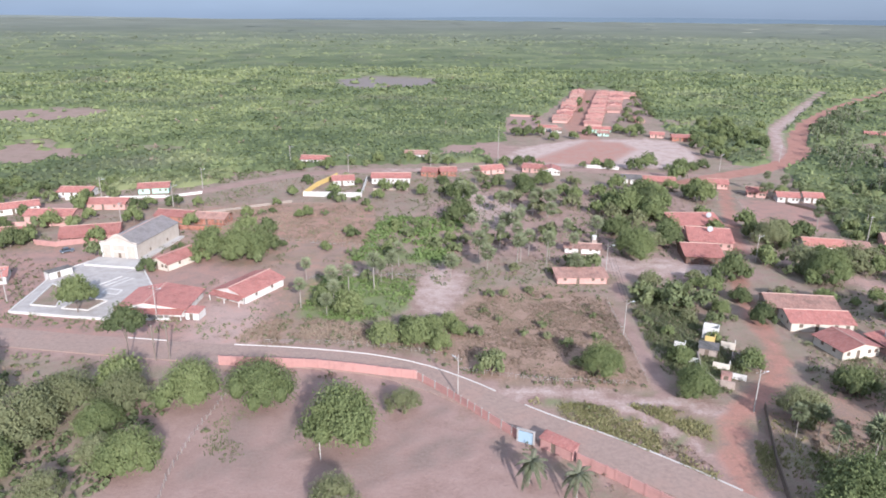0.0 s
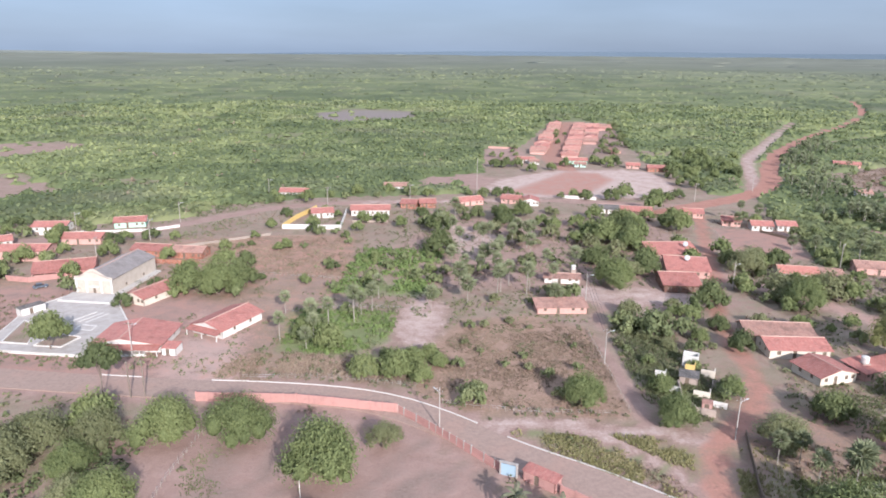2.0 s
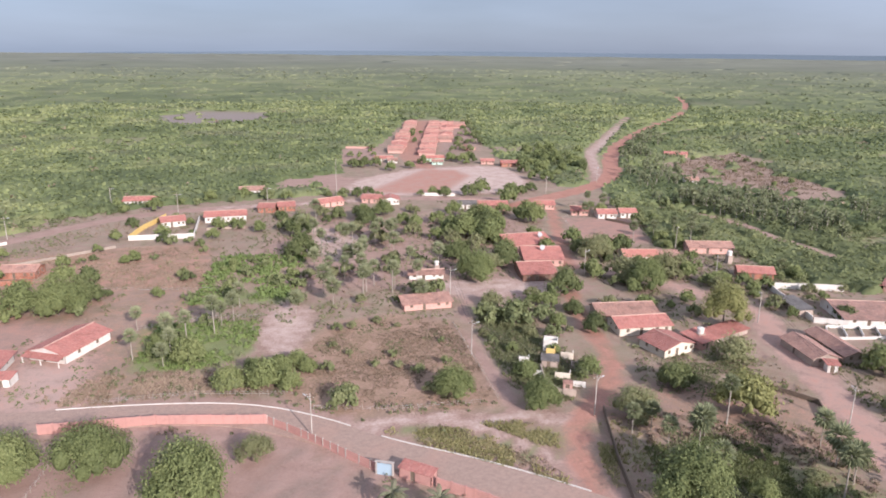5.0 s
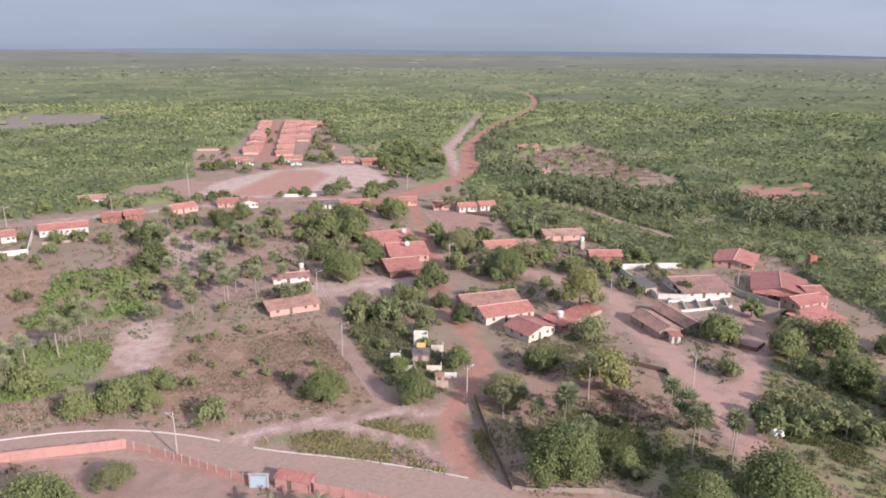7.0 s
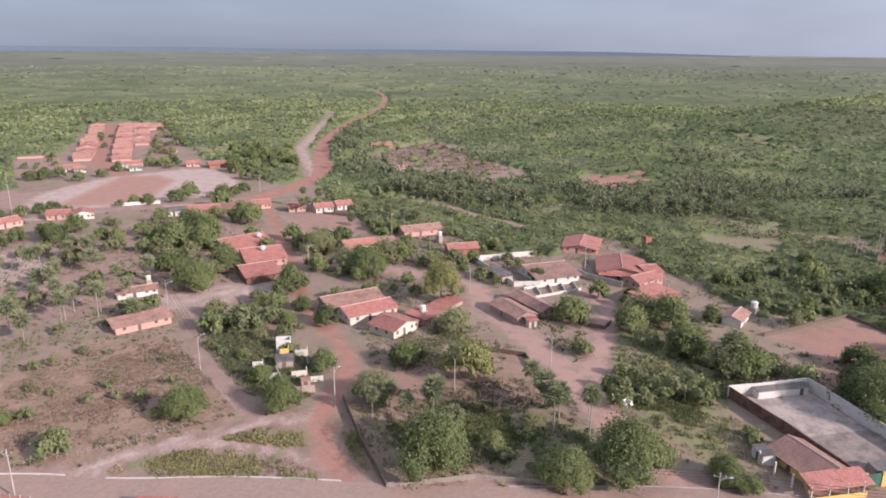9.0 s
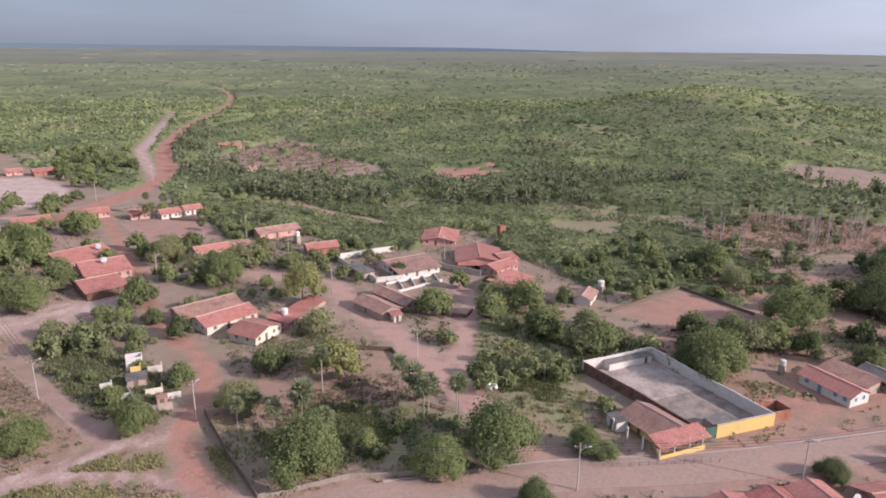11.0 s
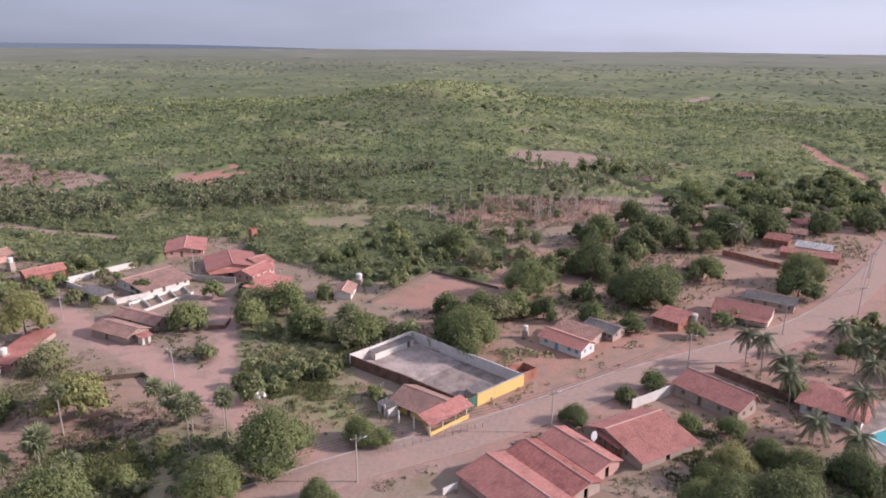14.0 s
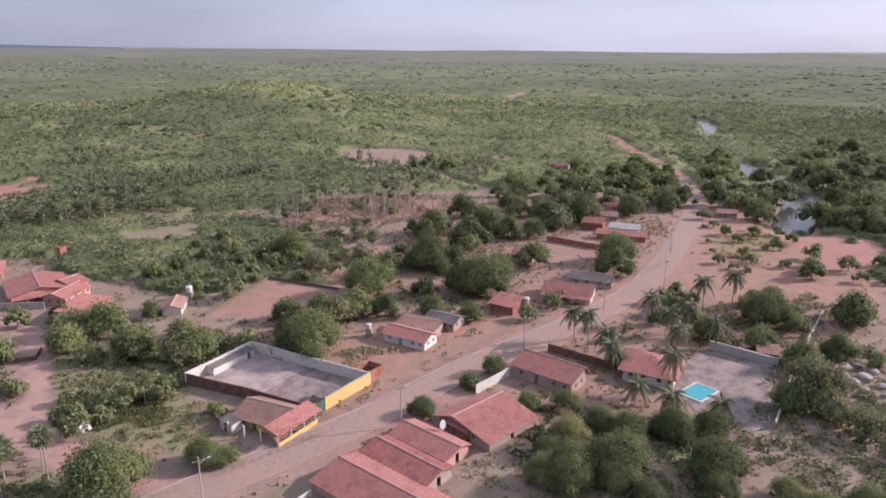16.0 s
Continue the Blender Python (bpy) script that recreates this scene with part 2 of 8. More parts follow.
light_leaf = leaves("light_leaves", (0.090, 0.110, 0.046), (0.182, 0.212, 0.084), (0.300, 0.318, 0.136))
pale_leaf = leaves("pale_yellow_green_leaves", (0.135, 0.140, 0.052), (0.262, 0.262, 0.104), (0.395, 0.385, 0.168))
grey_leaf = leaves("grey_green_leaves", (0.118, 0.126, 0.062), (0.210, 0.216, 0.106), (0.322, 0.322, 0.172))
palm_leaf = leaves("palm_leaves", (0.120, 0.138, 0.074), (0.220, 0.238, 0.132), (0.350, 0.366, 0.220))
coconut_leaf = leaves("coconut_leaves", (0.057, 0.069, 0.039), (0.125, 0.137, 0.075), (0.239, 0.235, 0.156))
scrub_leaf = leaves("scrub_leaves", (0.100, 0.118, 0.056), (0.184, 0.208, 0.094), (0.295, 0.306, 0.145))
# the woods carry painted haze, stronger from 850 m to 3200 m
woods_leaf = leaves("woods_leaves", (0.108, 0.134, 0.062), (0.186, 0.218, 0.096), (0.312, 0.336, 0.148), haze_tint=((0.236, 0.236, 0.190), 850, 3200))
fresh_leaf = leaves("fresh_leaves", (0.115, 0.158, 0.050), (0.178, 0.236, 0.078), (0.262, 0.318, 0.116))
weed_leaf = leaves("rank_weeds", (0.080, 0.092, 0.042), (0.125, 0.142, 0.060), (0.190, 0.205, 0.088))
undergrowth_leaf = leaves("undergrowth_leaves", (0.110, 0.120, 0.060), (0.165, 0.178, 0.088), (0.250, 0.250, 0.130))
dry_leaf = leaves("dry_twigs", (0.185, 0.140, 0.100), (0.285, 0.215, 0.155), (0.400, 0.315, 0.235))
grass_leaf = leaves("grass_blades", (0.190, 0.180, 0.080), (0.290, 0.270, 0.125), (0.420, 0.365, 0.200))


def ground_material():
    m = Nodes("village_ground")
    p = m.place()
    big, mid, fine = m.noise(p, 0.03, 4), m.noise(p, 0.22, 5, 0.65), m.noise(p, 1.6, 4, 0.7)
    grit = m.noise(p, 6.0, 3, 0.7)
    edge = m.math("ADD", m.math("MULTIPLY", m.math("SUBTRACT", mid, 0.5), 1.1), m.math("MULTIPLY", m.math("SUBTRACT", fine, 0.5), 0.7))

    def zone(name, soft=0.22):
        return m.step(m.math("ADD", m.attr(name), edge), 0.5 - soft, 0.5 + soft)

    soil = m.ramp(m.math("ADD", m.math("MULTIPLY", mid, 0.6), m.math("MULTIPLY", fine, 0.4)), (0.3, (0.235, 0.155, 0.122)), (0.55, (0.320, 0.213, 0.172)), (0.75, (0.400, 0.280, 0.230)))
    litter = m.ramp(m.math("ADD", m.math("MULTIPLY", fine, 0.6), m.math("MULTIPLY", big, 0.4)), (0.3, (0.180, 0.140, 0.095)), (0.5, (0.285, 0.220, 0.165)), (0.7, (0.39, 0.305, 0.238)))
    colour = m.mix(m.step(m.math("ADD", mid, m.math("MULTIPLY", edge, 0.3)), 0.36, 0.58), soil, litter)
    weeds = m.step(m.math("ADD", m.math("MULTIPLY", m.noise(p, 0.09, 6, 0.75), 0.6), m.math("MULTIPLY", fine, 0.4)), 0.47, 0.6)
    weed_tone = m.ramp(grit, (0.35, (0.120, 0.108, 0.058)), (0.5, (0.185, 0.160, 0.092)), (0.65, (0.270, 0.220, 0.145)))
    colour = m.mix(m.math("MULTIPLY", weeds, 0.75), colour, weed_tone)
    dry = m.ramp(m.math("ADD", m.math("MULTIPLY", fine, 0.5), m.math("MULTIPLY", mid, 0.5)), (0.32, (0.145, 0.105, 0.066)), (0.46, (0.275, 0.185, 0.128)), (0.56, (0.335, 0.218, 0.162)), (0.7, (0.40, 0.300, 0.225)))
    colour = m.mix(zone("dry"), colour, dry)
    ash = m.ramp(fine, (0.3, (0.18, 0.148, 0.130)), (0.7, (0.28, 0.235, 0.212)))
    colour = m.mix(zone("ash"), colour, ash)
    green = m.ramp(m.math("ADD", m.math("MULTIPLY", fine, 0.5), m.math("MULTIPLY", mid, 0.5)), (0.3, (0.120, 0.140, 0.056)), (0.5, (0.180, 0.205, 0.084)), (0.72, (0.260, 0.270, 0.125)))
    colour = m.mix(zone("green"), colour, green)
    clumps = m.noise(p, 0.055, 5, 0.7)
    broad = m.noise(p, 0.006, 4, 0.6)
    woods = m.ramp(m.math("ADD", m.math("MULTIPLY", clumps, 0.55), m.math("MULTIPLY", broad, 0.45)), (0.34, (0.130, 0.150, 0.062)), (0.5, (0.175, 0.190, 0.088)), (0.66, (0.220, 0.205, 0.130)))
    colour = m.mix(m.attr("woods"), colour, woods)
    # distance haze painted into the ground's own colour
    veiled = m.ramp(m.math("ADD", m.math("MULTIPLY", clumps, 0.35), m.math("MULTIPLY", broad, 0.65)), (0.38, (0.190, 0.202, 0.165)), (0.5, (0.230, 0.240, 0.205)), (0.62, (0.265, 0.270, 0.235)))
    colour = m.mix(m.attr("far_haze"), colour, veiled)
    sand = m.ramp(m.math("ADD", m.math("MULTIPLY", fine, 0.4), m.math("MULTIPLY", mid, 0.6)), (0.25, (0.245, 0.152, 0.122)), (0.5, (0.325, 0.214, 0.177)), (0.75, (0.400, 0.277, 0.235)))
    colour = m.mix(zone("sand"), colour, sand)
    bleached = m.ramp(m.math("ADD", m.math("MULTIPLY", fine, 0.4), m.math("MULTIPLY", mid, 0.6)), (0.25, (0.40, 0.290, 0.240)), (0.5, (0.47, 0.355, 0.305)), (0.75, (0.54, 0.430, 0.380)))
    colour = m.mix(zone("pale"), colour, bleached)
    red = m.ramp(m.math("ADD", m.math("MULTIPLY", fine, 0.5), m.math("MULTIPLY", mid, 0.5)), (0.3, (0.27, 0.125, 0.088)), (0.5, (0.370, 0.182, 0.135)), (0.72, (0.45, 0.245, 0.190)))
    colour = m.mix(zone("red"), colour, red)
    trodden = m.ramp(fine, (0.3, (0.175, 0.125, 0.100)), (0.6, (0.255, 0.185, 0.152)))
    colour = m.mix(m.math("MULTIPLY", zone("tracks", 0.3), 0.8), colour, trodden)
    speck = m.step(grit, 0.35, 0.68)
    colour = m.mix(m.math("MULTIPLY", m.math("SUBTRACT", 1.0, speck), 0.34), colour, m.mix(0.5, colour, (0.13, 0.10, 0.075)))
    return m.done(colour, 0.95, m.math("ADD", mid, m.math("MULTIPLY", fine, 0.5)), 0.25)


ground_mat = ground_material()


def paver_material():
    m = Nodes("stone_pavers")
    p = m.place()
    big, fine, grain = m.noise(p, 0.12, 4), m.noise(p, 1.2, 4), m.noise(p, 6.0, 2)
    stones = m.ramp(m.math("ADD", m.math("MULTIPLY", fine, 0.5), m.math("MULTIPLY", grain, 0.5)), (0.3, (0.240, 0.168, 0.136)), (0.55, (0.328, 0.234, 0.190)), (0.75, (0.396, 0.292, 0.240)))
    colour = m.mix(m.math("MULTIPLY", m.step(m.math("ADD", m.math("MULTIPLY", big, 0.75), m.math("MULTIPLY", fine, 0.25)), 0.47, 0.64), 0.6), stones, (0.37, 0.235, 0.185))
    return m.done(colour, 0.85, grain, 0.04)


paver_mat = paver_material()


def water_material():
    m = Nodes("river_water")
    ripple = m.noise(m.place(), 1.2, 3)
    m.bsdf.inputs["Specular IOR Level"].default_value = 0.5
    return m.done((0.075, 0.072, 0.060), 0.12, ripple, 0.02)


river_mat = water_material()


def pool_material():
    m = Nodes("pool_water")
    m.bsdf.inputs["Specular IOR Level"].default_value = 0.5
    return m.done(m.mix(m.noise(m.place(), 2.0), (0.03, 0.30, 0.34), (0.06, 0.40, 0.42)), 0.08, m.noise(m.place(), 3.0), 0.01)


pool_mat = pool_material()


# ---------------------------------------------------------------- mesh helpers
def link_mesh(name, verts, faces, material, parent=None, label="", tone=None, smooth=False):
    """One mesh object from arrays; all faces have the same number of corners when faces is an array."""
    me = bpy.data.meshes.new(name)
    if isinstance(faces, np.ndarray):
        count, corners = faces.shape
        me.vertices.add(len(verts))
        me.vertices.foreach_set("co", np.asarray(verts, np.float32).ravel())
        me.loops.add(count * corners)
        me.loops.foreach_set("vertex_index", faces.astype(np.int32).ravel())
        me.polygons.add(count)
        me.polygons.foreach_set("loop_start", np.arange(0, count * corners, corners, dtype=np.int32))
        me.update(calc_edges=True)
    else:
        me.from_pydata([tuple(v) for v in verts], [], [tuple(f) for f in faces])
        me.update()
    if tone is not None:
        me.attributes.new("tone", "FLOAT", "FACE").data.foreach_set("value", np.asarray(tone, np.float32))
    if smooth:
        me.polygons.foreach_set("use_smooth", np.ones(len(me.polygons), bool))
    me.materials.append(material)
    ob = new(name, me)
    ob.parent = parent
    if label:
        ob["label"] = label
    return ob


def part(name, bm, material, parent, label=""):
    me = bpy.data.meshes.new(name)
    bm.to_mesh(me)
    bm.free()
    me.materials.append(material)
    ob = new(name, me)
    ob.parent = parent
    if label:
        ob["label"] = label
    return ob


def share(name, mesh, parent, m=None):
    """Another object on a mesh that is there already."""
    ob = new(name, mesh)
    ob.parent = parent
    if m is not None:
        ob.matrix_local = m
    return ob


def box(bm, x0, y0, z0, x1, y1, z1, m=None):
    vs = [bm.verts.new((x, y, z) if m is None else m @ Vector((x, y, z))) for z in (z0, z1) for y in (y0, y1) for x in (x0, x1)]
    for f in ((0, 2, 3, 1), (4, 5, 7, 6), (0, 1, 5, 4), (2, 6, 7, 3), (0, 4, 6, 2), (1, 3, 7, 5)):
        bm.faces.new([vs[i] for i in f])


def tube(bm, points, radii, sides=7):
    """A tapered tube along a row of points, closed at its ends."""
    rings = []
    for i, p in enumerate(points):
        a, b = Vector(points[max(i - 1, 0)]), Vector(points[min(i + 1, len(points) - 1)])
        turn = (b - a).to_track_quat("Z", "Y")
        rings.append([bm.verts.new(Vector(p) + turn @ Vector((radii[i] * math.cos(2 * math.pi * k / sides), radii[i] * math.sin(2 * math.pi * k / sides), 0))) for k in range(sides)])
    for a, b in zip(rings, rings[1:]):
        for k in range(sides):
            bm.faces.new((a[k], a[(k + 1) % sides], b[(k + 1) % sides], b[k]))
    bm.faces.new(rings[0][::-1])
    bm.faces.new(rings[-1])


def smooth_line(points, rounds=2):
    """Corner cutting."""
    p = np.array(points, float)
    for _ in range(rounds):
        q = np.empty((2 * len(p) - 2, p.shape[1]))
        q[0::2], q[1::2] = 0.75 * p[:-1] + 0.25 * p[1:], 0.25 * p[:-1] + 0.75 * p[1:]
        p = np.vstack([p[:1], q, p[-1:]])
    return p


def value_noise(x, y, scale, seed=0):
    """Smooth noise from 0 to 1 on arrays."""
    u, v = np.asarray(x) / scale, np.asarray(y) / scale
    i, j = np.floor(u).astype(np.int64), np.floor(v).astype(np.int64)
    a, b = u - i, v - j
    a, b = a * a * (3 - 2 * a), b * b * (3 - 2 * b)

    def cell(p, q):
        h = (p * 374761393 + q * 668265263 + seed * 974711) & 0x7FFFFFFF
        h = ((h ^ (h >> 13)) * 1274126177) & 0x7FFFFFFF
        return ((h ^ (h >> 16)) & 0xFFFF) / 65535.0

    low = cell(i, j) * (1 - a) + cell(i + 1, j) * a
    high = cell(i, j + 1) * (1 - a) + cell(i + 1, j + 1) * a
    return low * (1 - b) + high * b


def fractal(x, y, scale, seed=0):
    return 0.55 * value_noise(x, y, scale, seed) + 0.3 * value_noise(x, y, scale / 2.3, seed + 1) + 0.15 * value_noise(x, y, scale / 5.1, seed + 2)


def off_line(x, y, points):
    """Distance from arrays of places to a row of points."""
    best = np.full(np.shape(x), 1e9)
    p = np.array(points, float)
    for (ax, ay), (bx, by) in zip(p[:-1], p[1:]):
        dx, dy = bx - ax, by - ay
        s = np.clip(((x - ax) * dx + (y - ay) * dy) / (dx * dx + dy * dy + 1e-9), 0, 1)
        best = np.minimum(best, np.hypot(x - ax - s * dx, y - ay - s * dy))
    return best


def inside(x, y, ring):
    """Signed distance to a ring: positive within."""
    hit = np.zeros(np.shape(x), bool)
    p = np.array(ring, float)
    for (ax, ay), (bx, by) in zip(p, np.roll(p, -1, 0)):
        hit ^= ((ay > y) != (by > y)) & (x < (bx - ax) * (y - ay) / (by - ay + 1e-12) + ax)
    return np.where(hit, 1, -1) * off_line(x, y, np.vstack([p, p[:1]]))


def ramp01(value, low, high):
    s = np.clip((value - low) / (high - low), 0, 1)
    return s * s * (3 - 2 * s)


# ---------------------------------------------------------------- plan
MAIN_STREET = smooth_line([(-190, 156), (-98, 140), (-57, 134), (-30, 132), (-10, 128), (4, 119), (14, 109), (32, 97), (52, 79), (68, 66), (90, 50), (105, 34.5), (118, 23), (133, 12), (146, 1.5), (169, -21), (195, -42), (235, -61), (275, -77), (338, -98.5), (400, -104)])
RED_ROAD = smooth_line([(108, 300), (130, 316), (164, 336), (195, 368), (224, 433), (258, 490), (322, 573), (386, 645), (487, 757), (590, 911), (668, 1085), (700, 1300)])
CART_TRACK = smooth_line([(172, 343), (179, 358), (197, 398), (222, 462), (281, 551), (339, 642), (398, 730)])
BACK_STREET = smooth_line([(131, 315), (115, 268), (97, 214), (84, 180), (78, 161), (75, 136), (70, 126), (59, 115), (53.7, 108), (50.2, 99.8), (48.1, 90), (47.5, 82)])
SIDE_TRACK = smooth_line([(10, 116.5), (22.5, 118.8), (32.5, 116.3), (40, 115.8), (49, 113.6), (56, 112)])
SIDE_TRACK_LOW = smooth_line([(31, 115.5), (36, 111.5), (41, 106), (46, 98.5), (48.5, 93.5)])
FIELD_PATH = smooth_line([(62, 192), (50, 181), (46, 165), (45, 140), (44, 119)])
SQUARE_LANE = smooth_line([(50, 194), (72, 192), (88, 184)])
RED_LANE = smooth_line([(96, 214), (133, 158), (122, 138), (119, 125), (106, 86), (99, 74), (92, 55)])
RED_ARM = smooth_line([(106, 86), (132, 103), (150, 115), (155, 128)])
NORTH_STREET = smooth_line([(-250, 200), (-160, 252), (-120, 258), (-100, 280), (-70, 312), (-40, 322), (0, 326), (60, 330), (110, 318), (131, 315)])
AVENUE = [(90, 425), (89.5, 470), (152, 712)]
FAR_TRACK = smooth_line([(176, 285), (187, 266), (193, 250), (191, 224), (194, 209), (195, 195)])
FIELD_LANE = smooth_line([(222, 395), (231, 382), (241, 361), (241, 336), (243, 307), (243, 280)])
WOODS_LANE = smooth_line([(300, 530), (316, 540), (381, 584), (477, 640)])
EAST_ROAD = smooth_line([(396, -105), (453, -103), (508, -93), (565, -95), (600, -88)])
RIDGE_ROAD = smooth_line([(972, 8), (985, -6), (1067, -25), (1113, -43)])
BARE_SCRUB = [(400, 88), (440, 106), (470, 100), (478, 72), (467, 38), (420, 37), (388, 66)]
FIELD_TRACK = smooth_line([(400, 40), (353, 19), (330, -27), (338, -60)])
SPORTS_FIELD = [(31, 355), (57, 336), (88, 333), (111, 331), (134, 346), (140, 380), (139, 413), (126, 421), (89, 418), (78, 415), (44, 386)]
FIELD_APRON = [(-2, 362), (31, 355), (44, 386), (32, 403), (3, 394)]
BARE_YARD = [(-62, 112), (-56, 96), (-48, 60), (20, 50), (25, 86), (8, 104), (-4, 117), (-20, 122), (-50, 124)]
PLAZA = [(-107, 154), (-80, 150), (-66, 150.5), (-88, 187), (-91, 191), (-103, 194), (-110, 182)]
BROWN_FIELD = [(0, 150), (11, 171), (29, 173), (43, 164), (44, 144), (41, 123), (16, 126), (3, 132)]
GRASS_STRIP = [(15, 114.6), (22.4, 116.8), (31.6, 113.2), (39.7, 105.6), (45.2, 98), (45.8, 89.5), (37.3, 93.5), (29, 101), (20.8, 109.6)]
SAND_PIT = [(0.7, 192), (7.5, 182), (5.5, 167), (1, 155), (-7, 158), (-7, 182)]
WEST_FIELD = [(-70, 215), (-20, 205), (-28, 262), (-58, 262), (-95, 250)]
PALM_FIELD = [(262, 92), (323, 90), (330, 28), (302, 3), (266, 55)]
YARD_EAST = [(165, 78), (196, 70), (188, 47), (176, 50), (163, 59)]
RED_LOT = [(52, 118), (66, 100), (100, 80), (104, 92), (112, 120), (92, 118), (78, 126)]
BANK_EARTH = [(271, -111), (273, -124), (274, -138), (265, -148), (227, -129), (225, -108), (250, -107)]
RIVER_BANK = [(290, -84), (290, -116), (280, -160), (226, -140), (197, -110), (180, -64), (207, -56), (240, -70)]
RIVER = [(float(a), float(b)) for a, b in smooth_line([(271, -116), (278, -112), (294, -117), (330, -136), (358, -148), (406, -144), (448, -151), (464, -158), (450, -166), (418, -161), (379, -159), (352, -158), (332, -154), (312, -142), (284, -131), (272, -124), (271, -116)], 2)[:-1]]
RIVER_UPPER = [(600, -170), (640, -184), (700, -196), (747, -202), (738, -211), (685, -206), (640, -194), (596, -179)]
CLEARING = [(-133, 815), (-91, 865), (-8, 850), (-4, 760), (-50, 702), (-110, 715)]
WEST_CLEARING = [(-270, 370), (-237, 389), (-205, 373), (-186, 346), (-198, 322), (-240, 316)]
FAR_CLEARING = [(-390, 505), (-341, 525), (-302, 545), (-258, 535), (-242, 499), (-267, 469), (-340, 460)]
EAST_CLEARING = [(231, 365), (244, 403), (271, 422), (309, 433), (331, 438), (315, 389), (296, 343), (296, 305), (270, 281), (238, 281), (250, 350)]
PALM_CLEARING = [(292, 254), (311, 260), (337, 256), (365, 259), (331, 230), (282, 219), (280, 240)]
BARE_LOT = [(121, 274), (151, 268), (138, 226), (112, 233)]
VILLAGE = [(-260, 110), (-245, 270), (-170, 276), (-110, 288), (-60, 336), (-5, 344), (22, 348), (34, 406), (36, 440), (46, 524), (72, 526), (134, 728), (196, 706), (168, 560), (150, 440), (158, 425), (152, 345), (172, 330), (160, 290), (155, 262), (140, 222), (168, 214), (160, 182), (175, 162), (208, 166), (192, 120), (180, 86), (200, 72), (192, 45), (215, 40), (262, 92), (323, 90), (345, 20), (345, -100), (300, -120), (200, -125), (60, -60), (40, 60), (-100, 50)]


def terrain(x, y):
    """Height of the ground: flat round the village, low hills beyond, rising to the skyline."""
    x, y = np.asarray(x, float), np.asarray(y, float)
    r = np.hypot(x, y)
    far = ramp01(r, 650, 1500)
    z = far * (np.maximum(r - 800, 0) * 0.0118 + 14 * (fractal(x, y, 700, 5) - 0.5) * ramp01(r, 700, 1400))
    z = z + 33 * np.exp(-(((x - 690) / 170) ** 2 + ((y - 235) / 125) ** 2)) + 9 * np.exp(-(((x - 520) / 140) ** 2 + ((y - 420) / 130) ** 2))
    z = z - 1.2 * ramp01(np.maximum(inside(x, y, RIVER), inside(x, y, RIVER_UPPER)), -10, 3)
    return z


def axis(low, high, step, reach):
    """Even steps between low and high, growing ones out to reach."""
    mid = list(np.arange(low, high + step, step))
    up, down, s = [mid[-1]], [mid[0]], step
    while up[-1] < reach or down[-1] > -reach:
        s *= 1.055
        if up[-1] < reach:
            up.append(up[-1] + s)
        if down[-1] > -reach:
            down.append(down[-1] - s)
    return np.array(down[:0:-1] + mid + up[1:])


